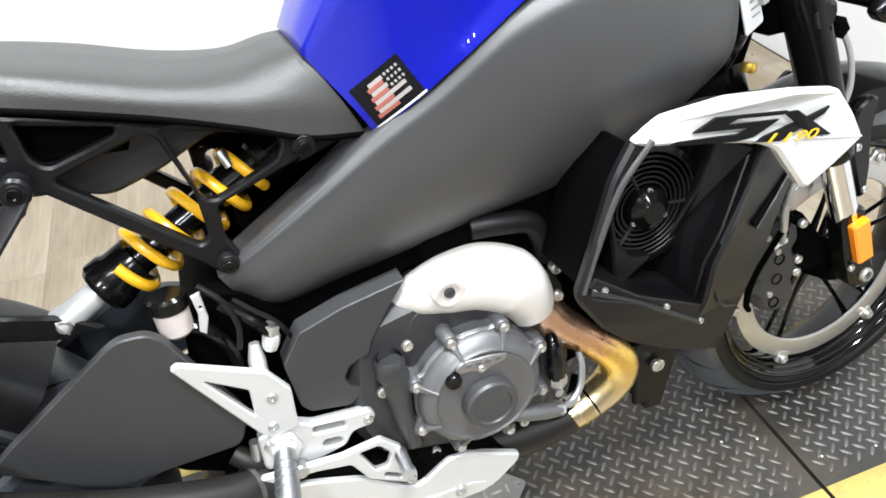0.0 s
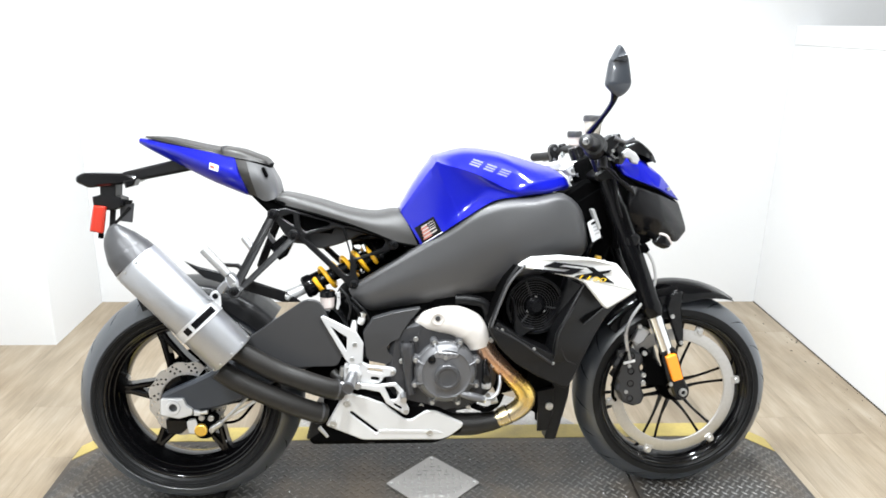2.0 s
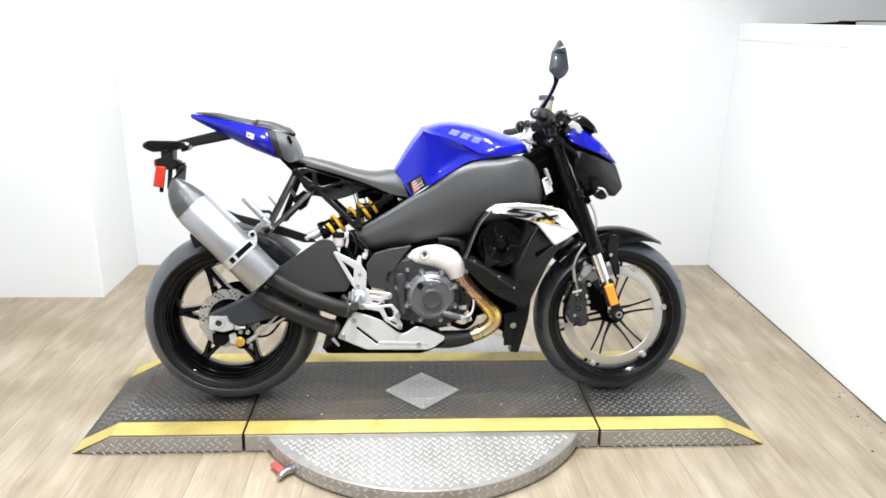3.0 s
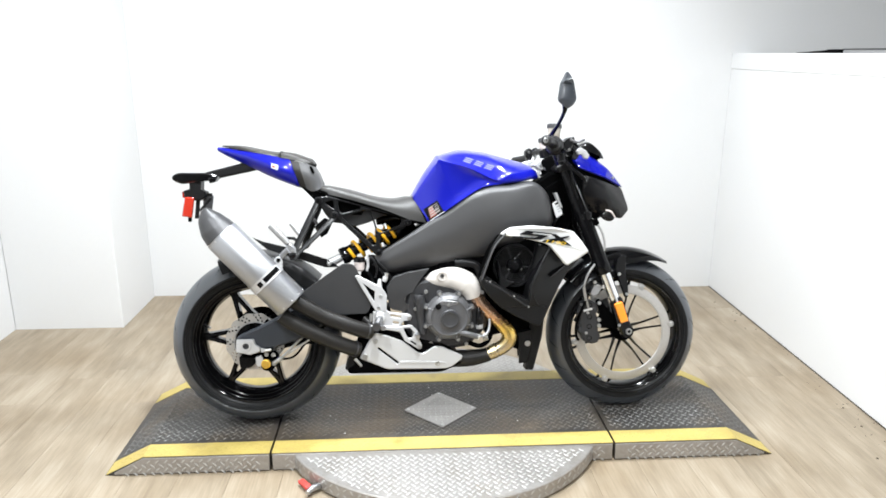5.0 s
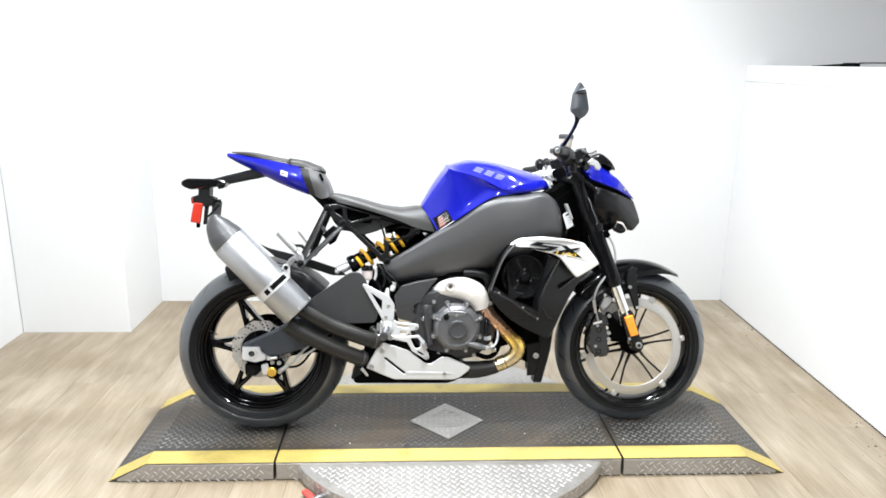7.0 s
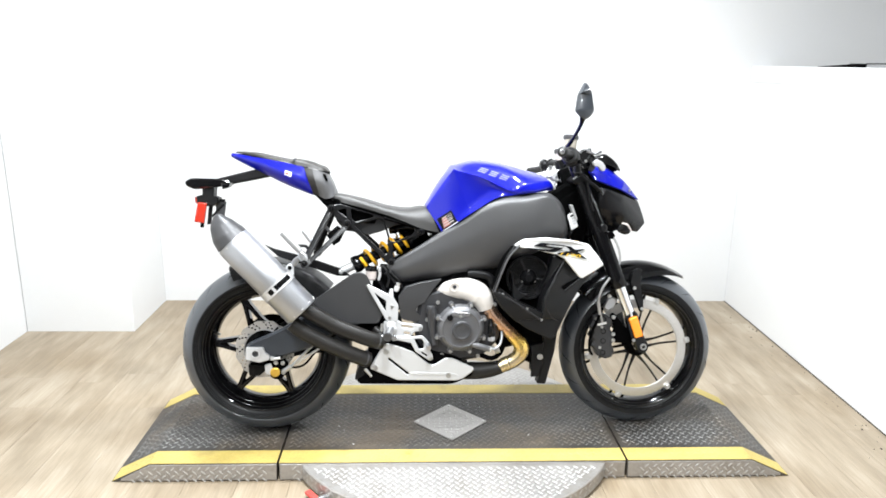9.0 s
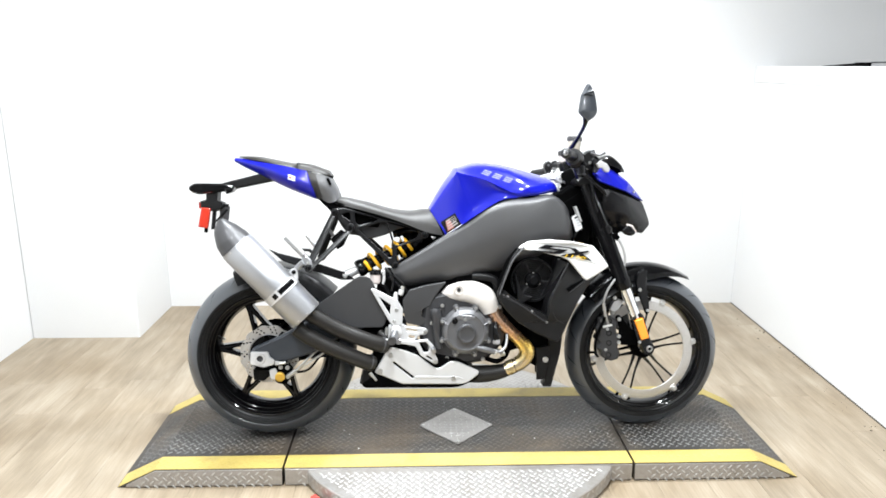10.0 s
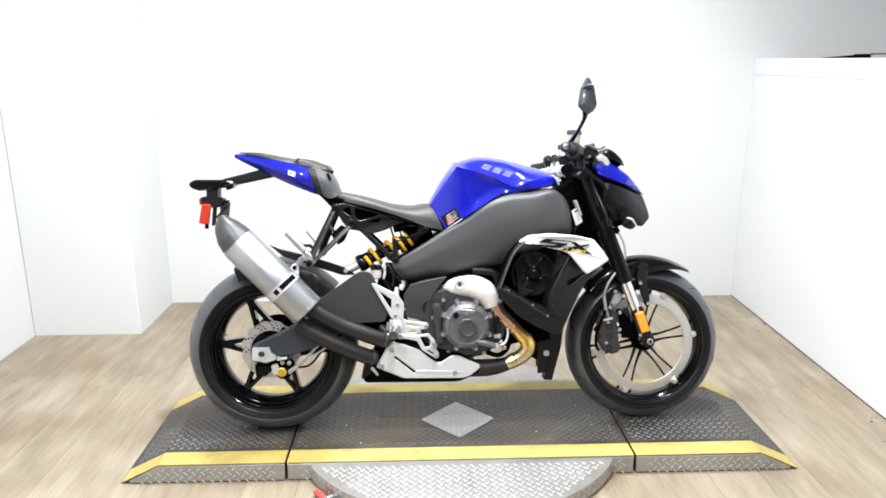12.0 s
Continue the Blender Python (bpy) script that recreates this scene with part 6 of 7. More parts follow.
def skin(x, z):
    return -0.228 + max(0.0, x - 1.05) * 0.42 + max(0.0, 0.50 - z) * 0.18 + max(0.0, z - 0.60) * 0.12


part("outer_panel", slab(shroud_pts, skin, lambda x, z: skin(x, z) + 0.016, bevel=0.004, corner=0.01, holes=[rounded(open_pts, 0.012, 3)]), SHROUDBLACK, shroud, "matte black radiator shroud", smooth=30)
part("far_panel", slab(shroud_pts, 0.17, 0.20, bevel=0.006, corner=0.01), MATTE, shroud)
# added thin slab, coloured near-black for the shade inside the duct's left side
part("duct_wall", slab([(0.905, 0.705), (0.878, 0.668), (0.853, 0.605), (0.838, 0.550), (0.846, 0.548), (0.862, 0.602), (0.888, 0.664), (0.915, 0.700)], -0.205, -0.12, bevel=0.002), DARK, shroud)
part("right_wall", slab([(1.010, 0.525), (1.032, 0.565), (1.085, 0.655), (1.100, 0.650), (1.050, 0.560), (1.030, 0.50), (1.040, 0.40), (1.020, 0.42), (1.002, 0.452)], lambda x, z: skin(x, z) + 0.014, -0.12, bevel=0.002), SHROUDBLACK, shroud)
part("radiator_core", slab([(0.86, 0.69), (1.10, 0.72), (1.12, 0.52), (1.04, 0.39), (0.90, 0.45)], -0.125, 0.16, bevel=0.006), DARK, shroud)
part("rim_lip", tube([(0.922, -0.226, 0.712), (0.884, -0.226, 0.668), (0.858, -0.226, 0.608), (0.836, -0.226, 0.548)], 0.0035, 8, 6), SATIN, shroud)
part("inner_lip", tube([(1.084, -0.214, 0.660), (1.055, -0.221, 0.610), (1.026, -0.222, 0.552)], 0.0028, 8, 5), SIDECOVER, shroud)
part("bottom_lip", tube([(0.846, -0.224, 0.545), (0.905, -0.224, 0.512), (1.002, -0.222, 0.446)], 0.0035, 8, 4), SIDECOVER, shroud)
part("duct_floor", slab([(0.845, 0.548), (0.905, 0.512), (1.0, 0.448), (1.006, 0.47), (0.915, 0.515), (0.855, 0.56)], -0.222, -0.13, bevel=0.002), SHROUDBLACK, shroud)
part("duct_fin", slab([(0.898, 0.615), (0.905, 0.575), (0.912, 0.495), (0.925, 0.505), (0.962, 0.530), (0.935, 0.535), (0.915, 0.565), (0.905, 0.61)], -0.175, -0.13, bevel=0.003), SHROUDBLACK, shroud)
part("duct_cheek", slab([(1.012, 0.52), (1.030, 0.56), (1.085, 0.655), (1.05, 0.67), (1.035, 0.60), (1.0, 0.53)], lambda x, z: -0.150 - max(0.0, x - 1.02) * 0.8, -0.125, bevel=0.003), SHROUDBLACK, shroud)
part("vent_recess", slab([(1.076, 0.562), (1.092, 0.575), (1.158, 0.602), (1.148, 0.592), (1.085, 0.552)], lambda x, z: skin(x, z) - 0.0012, lambda x, z: skin(x, z) + 0.01, bevel=0.0008), DARK, shroud)
part("vent_lip", tube([(1.086, skin(1.086, 0.552) - 0.001, 0.551), (1.12, skin(1.12, 0.575) - 0.002, 0.573), (1.160, skin(1.16, 0.6) - 0.001, 0.600)], 0.002, 6, 4), SIDECOVER, shroud)
part("panel_crease", tube([(1.024, skin(1.02, 0.47), 0.485), (1.04, skin(1.04, 0.45), 0.455), (1.068, skin(1.068, 0.44), 0.440)], [0.001, 0.002, 0.001], 6, 4), SIDECOVER, shroud)
for bx, bz in ((0.852, 0.542), (0.866, 0.540), (0.952, 0.487), (1.004, 0.447)):
    part("shroud_bolt", bolted((bx, bz, -0.222), r=0.0045, h=0.003), BOLT, shroud)
fan = empty("cooling_fan", bike)
GX, GZ, GY, GR = 0.967, 0.589, -0.146, 0.073
part("fan_rim", lathe([(GR, -0.008), (GR + 0.007, -0.008), (GR + 0.009, -0.004), (GR + 0.009, 0.03), (GR, 0.03)], (GX, GY, GZ), (0, 1, 0), 48, closed=True), GLOSSBLACK, fan)
for k in range(7):
    r = 0.026 + 0.0066 * (k + 1)
    part("guard_ring", tube([(GX + r * math.cos(2 * math.pi * i / 28), GY - 0.004, GZ + r * math.sin(2 * math.pi * i / 28)) for i in range(28)], 0.0013, 6, 1, closed=True), SIDECOVER, fan)
for k in range(3):
    a = radians(-8 + 120 * k)
    part("guard_spoke", tube([(GX + 0.024 * math.cos(a), GY - 0.005, GZ + 0.024 * math.sin(a)), (GX + GR * math.cos(a), GY - 0.004, GZ + GR * math.sin(a))], 0.0023, 8, 1), SIDECOVER, fan)
for k in range(7):
    a = radians(51.4 * k)
    bm = slab([(0.022, -0.010), (0.068, -0.018), (0.070, 0.008), (0.022, 0.010)], 0.0, 0.003, bevel=0.001)
    bm.transform(Matrix.Translation((GX, GY + 0.016, GZ)) @ Matrix.Rotation(a, 4, "Y") @ Matrix.Rotation(radians(28), 4, "X"))
    part("fan_blade", bm, GLOSSBLACK, fan)
part("fan_motor", lathe([(0.0, -0.026), (0.014, -0.026), (0.018, -0.022), (0.0265, -0.016), (0.0285, -0.010), (0.0285, 0.01), (0.0, 0.01)], (GX, GY, GZ), (0, 1, 0), 32), GLOSSBLACK, fan)
for k in range(3):
    a = radians(90 + 120 * k)
    part("motor_screw", bolted((GX + 0.026 * math.cos(a), GZ + 0.026 * math.sin(a), GY - 0.014), r=0.0035, h=0.003), BOLT, fan)

# -- white side panel with its stripes
def panel_y(x, z):
    fold = 0.693 - (x - 1.06) * 0.25
    return -0.222 - 0.10 * (x - 0.91) + max(0.0, x - 1.10) * 0.22 + (max(0.0, fold - z) * 0.14 if x > 1.05 else 0.0)


white_panel = part("side_panel", slab([(0.909, 0.716), (0.921, 0.7255), (0.944, 0.739), (1.02, 0.745), (1.10, 0.738), (1.170, 0.722), (1.205, 0.682), (1.228, 0.648), (1.19, 0.622), (1.150, 0.599), (1.138, 0.608), (1.084, 0.672), (1.06, 0.684), (1.0, 0.698), (0.925, 0.710)], panel_y, lambda x, z: panel_y(x, z) + 0.018, bevel=0.004, corner=0.006), WHITE, bike, "glossy white angular side panel", smooth=25)


def decal(name, pts, mat, parent, y=None, lift=0.0016):
    f = y or panel_y
    return part(name, slab(pts, lambda x, z: f(x, z) - lift, lambda x, z: f(x, z) + 0.002, bevel=0.0003), mat, parent, smooth=0)


part_fold = tube([(1.065, panel_y(1.07, 0.69) + 0.0005, 0.690), (1.14, panel_y(1.14, 0.673) + 0.0005, 0.672), (1.222, panel_y(1.222, 0.652), 0.651)], 0.0012, 6, 4)
part("panel_fold", part_fold, WHITE, white_panel)
decal("black_bar", [(1.0024, 0.7275), (1.0896, 0.7175), (1.0839, 0.7140), (1.0281, 0.7207), (1.0154, 0.7162), (1.0799, 0.7097), (1.0501, 0.6954), (1.0289, 0.6946), (0.9500, 0.7060), (0.9545, 0.7097), (1.0297, 0.7025), (1.0461, 0.7072), (0.9757, 0.7153)], BLACKDECAL, white_panel)
decal("black_slash", [(1.0841, 0.7164), (1.1044, 0.7143), (1.1647, 0.6700), (1.1328, 0.6763)], BLACKDECAL, white_panel)
decal("black_slash", [(1.1548, 0.7065), (1.1467, 0.6996), (1.0841, 0.6829), (1.0536, 0.6880), (1.0641, 0.6932), (1.1270, 0.7034)], BLACKDECAL, white_panel, lift=0.0019)


def lettering(text, start, end, height, mat, parent, y=panel_y, lift=0.0026):
    """Slanted letters laid on a panel, from start to end of their base line in x and z."""
    curve = bpy.data.curves.new("lettering", "FONT")
    curve.body, curve.size, curve.extrude, curve.shear = text, 1.0, 0.02, 0.3
    holder_ob = bpy.data.objects.new("lettering", curve)
    me = bpy.data.meshes.new_from_object(holder_ob)
    bpy.data.objects.remove(holder_ob)
    bm = bmesh.new()
    bm.from_mesh(me)
    bpy.data.meshes.remove(me)
    wide = max(v.co.x for v in bm.verts)
    tall = max(v.co.y for v in bm.verts)
    for v in bm.verts:
        f, g, deep = v.co.x / wide, v.co.y / tall, v.co.z
        x = start[0] + (end[0] - start[0]) * f
        z = start[1] + (end[1] - start[1]) * f + height * g
        v.co = (x, y(x, z) - lift - deep * 0.02, z)
    return part("lettering", bm, mat, parent, smooth=0)


lettering("1190", (1.0592, 0.6858), (1.1405, 0.6734), 0.0115, YELLOWDECAL, white_panel)
white_panel.location = (-0.006, 0.0, -0.006)

# -- decals on the tank: plain silver bars and a small striped sticker
from mathutils.bvhtree import BVHTree


def wrapped(name, quad, mat, ob, lift=0.0012, n=5):
    """A thin decal laid onto the near side of a body: quad gives its corners in x and z."""
    tree = BVHTree.FromPolygons([v.co for v in ob.data.vertices], [p.vertices for p in ob.data.polygons])
    bm = bmesh.new()
    a, b, c, d = (Vector(q) for q in quad)
    grid, under = [], []
    for i in range(n + 1):
        lower, upper = a.lerp(b, i / n), d.lerp(c, i / n)
        col, col2 = [], []
        for j in range(3):
            q = lower.lerp(upper, j / 2)
            place, normal, index, dist = tree.ray_cast(Vector((q.x, -0.5, q.y)), Vector((0, 1, 0)))
            if place is None:
                bm.free()
                return None
            normal = normal if normal.y < 0 else -normal
            col.append(bm.verts.new(place + normal * lift))
            col2.append(bm.verts.new(place - normal * 0.001))
        grid.append(col)
        under.append(col2)
    for i in range(n):
        for j in range(2):
            bm.faces.new((grid[i][j], grid[i + 1][j], grid[i + 1][j + 1], grid[i][j + 1]))
        for j in (0, 2):
            bm.faces.new((grid[i][j], grid[i + 1][j], under[i + 1][j], under[i][j]))
    for i in (0, n):
        for j in range(2):
            bm.faces.new((grid[i][j], grid[i][j + 1], under[i][j + 1], under[i][j]))
    return part(name, bm, mat, ob, smooth=60)


tank = bpy.data.objects["tank_cover"]


def letter(k, u0, u1, v0, v1):
    """A patch of the grey mark, in a slanted frame of its own."""
    def at(u, v):
        return (0.782 + 0.038 * k + 0.033 * u + 0.015 * v, 0.971 - 0.0125 * k - 0.011 * u + 0.014 * v)
    return [at(u0, v0), at(u1, v0), at(u1, v1), at(u0, v1)]


for k in range(3):
    for v0, v1 in ((0.0, 0.2), (0.41, 0.59), (0.8, 1.0)):
        wrapped("silver_bar", letter(k, 0.06, 0.84, v0, v1), GREYDECAL, tank)


def stick(u0, u1, v0, v1):
    o, e, f = Vector((0.664, 0.753)), Vector((0.050, 0.034)), Vector((-0.0125, 0.0225))
    return [tuple(o + e * u + f * v) for u, v in ((u0, v0), (u1, v0), (u1, v1), (u0, v1))]


wrapped("sticker", stick(0.0, 1.0, 0.10, 1.9), BLACKDECAL, tank, 0.0010)
wrapped("pale_edge", stick(-0.02, 1.02, 0.02, 0.10), WHITEDECAL, tank, 0.0012)
for k in range(4):
    wrapped("red_stripe", stick(0.12 + 0.04 * k, 0.55, 0.30 + 0.34 * k, 0.46 + 0.34 * k), REDDECAL, tank, 0.0016, 2)
    wrapped("pale_stripe", stick(0.18 + 0.04 * k, 0.85 if k < 2 else 0.58, 0.46 + 0.34 * k, 0.62 + 0.34 * k), STICKPALE, tank, 0.0016, 2)
for i in range(4):
    for j in range(3):
        wrapped("pale_dot", stick(0.62 + 0.08 * i, 0.66 + 0.08 * i, 1.05 + 0.24 * j, 1.16 + 0.24 * j), STICKPALE, tank, 0.0016, 1)
wrapped("tail_sticker", [(0.098, 0.952), (0.122, 0.944), (0.124, 0.960), (0.100, 0.968)], WHITEDECAL, tail)
wrapped("tail_mark", [(0.101, 0.955), (0.112, 0.951), (0.113, 0.958), (0.102, 0.962)], REDDECAL, tail, 0.0018)

# -- fork, front brake and mudguard
fork = empty("front_fork", bike)
TOP, AX = Vector((1.136, 0, 1.012)), Vector((1.412, 0, 0.318))
FD = (AX - TOP).normalized()
for y in (-0.100, 0.100):
    o = TOP + Vector((0, y, 0))
    leg = part("outer_tube", lathe([(0.0, -0.012), (0.022, -0.012), (0.0255, -0.006), (0.0255, 0.16), (0.0285, 0.17), (0.0285, 0.455), (0.031, 0.462), (0.031, 0.492), (0.026, 0.50), (0.0, 0.50)], o, FD, 32), FORKBLACK, fork, "black fork tube")
    part("slider", lathe([(0.0, 0.48), (0.0205, 0.48), (0.0205, 0.63), (0.0, 0.63)], o, FD, 28), material("chrome_slider", (0.82, 0.83, 0.85), 0.12, metal=1.0), leg, "bright chrome slider")
    part("foot", slab([(1.348, 0.455), (1.368, 0.462), (1.386, 0.452), (1.412, 0.365), (1.432, 0.330), (1.428, 0.306), (1.408, 0.296), (1.388, 0.304), (1.366, 0.36), (1.345, 0.43)], y - 0.02, y + 0.02, bevel=0.006, corner=0.01), GLOSSBLACK, leg)
part("axle_end", lathe([(0.007, -0.002), (0.010, -0.002), (0.0125, 0.002), (0.0125, 0.01), (0.007, 0.01)], (1.410, -0.124, 0.324), (0, 1, 0), 20, closed=True), BOLT, fork)
part("pinch_bolt", bolted((1.372, 0.350, -0.122), r=0.006, h=0.004), BOLT, fork)
part("orange_reflector", slab([(1.350, 0.431), (1.380, 0.442), (1.405, 0.367), (1.376, 0.359)], -0.134, -0.118, bevel=0.003, corner=0.004), ORANGE, fork, "orange side reflector")
part("upper_clamp", slab([(1.125, 0.945), (1.155, 0.965), (1.190, 0.956), (1.182, 0.930), (1.135, 0.926)], -0.126, 0.126, bevel=0.006, corner=0.01), FRAMEBLACK, fork)
for by in (-0.118, -0.082):
    part("clamp_screw", tube([(1.158, by, 0.960), (1.161, by, 0.970)], 0.006, 10, 1), BOLT, fork)
part("lower_clamp", slab([(1.212, 0.775), (1.243, 0.790), (1.266, 0.775), (1.258, 0.745), (1.224, 0.742)], -0.128, 0.128, bevel=0.008, corner=0.012), FRAMEBLACK, fork)
brake = empty("front_caliper", bike)
brake.location = (0.008, 0.020, -0.006)
part("caliper_body", slab([(1.223, 0.442), (1.266, 0.449), (1.294, 0.43), (1.299, 0.41), (1.289, 0.392), (1.305, 0.36), (1.297, 0.33), (1.307, 0.305), (1.299, 0.282), (1.274, 0.275), (1.241, 0.288), (1.233, 0.31), (1.217, 0.325), (1.228, 0.345), (1.212, 0.362), (1.225, 0.38), (1.21, 0.4), (1.223, 0.42)], -0.098, -0.044, bevel=0.007, corner=0.005), material("caliper_grey", (0.032, 0.032, 0.034), 0.42, metal=0.3, grain=0.1, grain_scale=500, bump=0.2), brake, "dark grey eight-piston caliper")
for bx, bz in ((1.262, 0.428), (1.262, 0.382), (1.262, 0.345), (1.262, 0.300)):
    part("piston_plug", lathe([(0.0, 0.003), (0.006, 0.003), (0.008, -0.001), (0.0098, -0.002), (0.0098, 0.006)], (bx, -0.098, bz), (0, 1, 0), 18), DARK, brake)
for bx, bz in ((1.256, 0.398), (1.250, 0.320), (1.232, 0.43)):
    part("caliper_bolt", bolted((bx, bz, -0.097), r=0.0058, h=0.005), BOLT, brake)
part("caliper_label", slab([(1.238, 0.410), (1.272, 0.418), (1.274, 0.410), (1.240, 0.402)], -0.0993, -0.097, bevel=0.0004), WHITEDECAL, brake)
part("bracket", slab([(1.262, 0.470), (1.278, 0.505), (1.300, 0.512), (1.318, 0.500), (1.300, 0.468), (1.28, 0.457)], -0.095, -0.06, bevel=0.004, corner=0.008), STEEL, brake, "silver caliper bracket")
part("lower_bracket", slab([(1.292, 0.44), (1.305, 0.45), (1.345, 0.40), (1.40, 0.36), (1.385, 0.33), (1.31, 0.335), (1.292, 0.36), (1.31, 0.385)], -0.09, -0.066, bevel=0.004, corner=0.008), DARK, brake)
for bx, bz in ((1.282, 0.515), (1.300, 0.435), (1.300, 0.37), (1.300, 0.347)):
    part("bracket_bolt", bolted((bx, bz, -0.094), r=0.0075, h=0.008), BOLT, brake)
part("brake_hose", tube([(1.250, -0.120, 0.765), (1.266, -0.133, 0.750), (1.287, -0.134, 0.727), (1.303, -0.134, 0.689), (1.306, -0.132, 0.645), (1.280, -0.13, 0.600), (1.243, -0.13, 0.545), (1.232, -0.125, 0.49), (1.246, -0.115, 0.445), (1.256, -0.105, 0.418)], 0.0042, 10, 8), material("braided_hose", (0.36, 0.36, 0.36), 0.5, metal=0.3, grain=0.4, grain_scale=700), brake, "grey braided brake hose")
part("hose_clip", slab([(1.258, 0.758), (1.276, 0.760), (1.286, 0.744), (1.276, 0.732), (1.262, 0.738)], -0.140, -0.118, bevel=0.003), DARK, brake)
part("hose_sleeve", tube([(1.232, -0.125, 0.50), (1.242, -0.118, 0.45)], 0.0058, 10, 1), STEEL, brake)
part("loop_hose", tube([(1.252, -0.12, 0.475), (1.232, -0.11, 0.42), (1.212, -0.1, 0.36), (1.214, -0.09, 0.31), (1.225, -0.085, 0.29)], 0.005, 10, 6), DARK, brake)

guard_rows = []
for k in range(11):
    a = radians(136 - 80 * k / 10)
    r = 0.324 + 0.006 * math.sin(math.pi * k / 10)
    half = 0.070 - (0.05 * ((k - 7) / 3) ** 2 if k > 7 else 0.0)
    drop = 0.055 if k < 7 else 0.055 * (1 - (k - 6) / 4.2)
    guard_rows.append(row((FX + (r - drop) * math.cos(a), -half, FZ + (r - drop) * math.sin(a)), (FX + (r - drop * 0.35) * math.cos(a), -half * 0.93, FZ + (r - drop * 0.35) * math.sin(a)), (FX + r * math.cos(a), -half * 0.5, FZ + r * math.sin(a)), (FX + (r + 0.006) * math.cos(a), 0, FZ + (r + 0.006) * math.sin(a))))
mud = part("front_mudguard", surf(guard_rows, 5, 5, close_ends=False, thick=0.003), FORKBLACK, bike, "glossy black front mudguard", smooth=50)
for y in (-0.078, 0.078):
    part("mudguard_stay", slab([(1.372, 0.60), (1.395, 0.618), (1.412, 0.61), (1.408, 0.56), (1.418, 0.50), (1.420, 0.452), (1.408, 0.446), (1.398, 0.47), (1.375, 0.53), (1.365, 0.565)], y - 0.008, y + 0.008, bevel=0.004, corner=0.008), GLOSSBLACK, mud)
part("stay_bolt", bolted((1.382, 0.540, -0.086), r=0.0065, h=0.004), BOLT, mud)
part("stay_bolt", bolted((1.412, 0.462, -0.086), r=0.006, h=0.004), BOLT, mud)

# -- lower radiator stay
STAY = (-0.022, -0.075, 0.030)
part("lower_stay", slab([(1.010, 0.30), (1.062, 0.31), (1.060, 0.235), (1.046, 0.182), (1.016, 0.180), (1.016, 0.23)], -0.03, -0.015, bevel=0.003), MATTE, bike).location = STAY
part("lower_stay", slab([(1.060, 0.35), (1.115, 0.36), (1.105, 0.275), (1.072, 0.150), (1.040, 0.152), (1.055, 0.22)], -0.02, 0.03, bevel=0.004, corner=0.006), MATTE, bike).location = STAY
part("stay_bolt", bolted((1.046, 0.258, -0.035), r=0.011, h=0.008), BOLT, bike).location = STAY
part("stay_web", slab([(1.012, 0.31), (1.105, 0.31), (1.092, 0.24), (1.062, 0.20), (1.018, 0.20)], 0.0, 0.02, bevel=0.003), DARK, bike).location = STAY
part("stay_core", slab([(0.95, 0.42), (1.04, 0.42), (1.035, 0.33), (1.01, 0.25), (0.97, 0.27)], -0.09, -0.05, bevel=0.004), DARK, bike)

# -- headlight cowl
def forward(bm):
    """Draws the nose out towards its tip."""
    for v in bm.verts:
        v.co.x += 0.020 * min(1.0, max(0.0, (v.co.x - 1.22) / 0.1))
    return bm


def faceted(corners, bevel):
    """A moulded body with flat facets and softened edges; corners are given for the near side, the far side mirrors them."""
    bm = bmesh.new()
    for x, y, z in corners:
        bm.verts.new((x, y, z))
        if abs(y) > 1e-4:
            bm.verts.new((x, -y, z))
    out = bmesh.ops.convex_hull(bm, input=bm.verts[:])
    bmesh.ops.delete(bm, geom=[v for v in out["geom_interior"] if isinstance(v, bmesh.types.BMVert)], context="VERTS")
    bmesh.ops.dissolve_limit(bm, angle_limit=radians(4), verts=bm.verts[:], edges=bm.edges[:])
    bmesh.ops.bevel(bm, geom=bm.edges[:], offset=bevel, segments=3, affect="EDGES", profile=0.5)
    return bm


nose = part("nose_cowl", faceted([(1.200, -0.088, 0.971), (1.218, -0.100, 0.943), (1.262, -0.108, 0.927), (1.321, -0.092, 0.908), (1.404, -0.034, 0.870), (1.420, 0, 0.868), (1.387, 0, 0.911), (1.352, 0, 0.944), (1.304, 0, 0.988), (1.225, 0, 1.0), (1.225, -0.055, 0.995), (1.267, -0.062, 0.985), (1.345, -0.045, 0.940)], 0.004), BLUE, bike, "glossy metallic blue nose cowl", smooth=50)
part("nose_seam", faceted([(1.222, -0.094, 0.940), (1.262, -0.104, 0.924), (1.321, -0.088, 0.904), (1.402, -0.031, 0.866), (1.417, 0, 0.862), (1.25, 0, 0.90), (1.262, -0.104, 0.918), (1.402, -0.031, 0.860)], 0.0015), DARK, bike)
head = part("headlight_housing", faceted([(1.236, -0.096, 0.918), (1.262, -0.106, 0.912), (1.322, -0.090, 0.893), (1.405, -0.032, 0.863), (1.416, 0, 0.862), (1.440, -0.018, 0.782), (1.408, -0.030, 0.748), (1.326, -0.066, 0.760), (1.228, -0.100, 0.838), (1.334, -0.097, 0.822), (1.262, -0.078, 0.778), (1.24, -0.06, 0.80)], 0.006), HEADGLOSS, bike, "glossy dark grey faceted headlight housing", smooth=40)
part("cowl_brace", slab([(1.205, 0.955), (1.24, 0.935), (1.262, 0.915), (1.262, 0.85), (1.24, 0.83), (1.215, 0.85), (1.20, 0.91)], -0.092, 0.092, bevel=0.006), DARK, bike)
for bx, bz in ((1.232, 0.905), (1.240, 0.872)):
    part("brace_bolt", bolted((bx, bz, -0.092), r=0.004, h=0.004), ENGINE, bike)
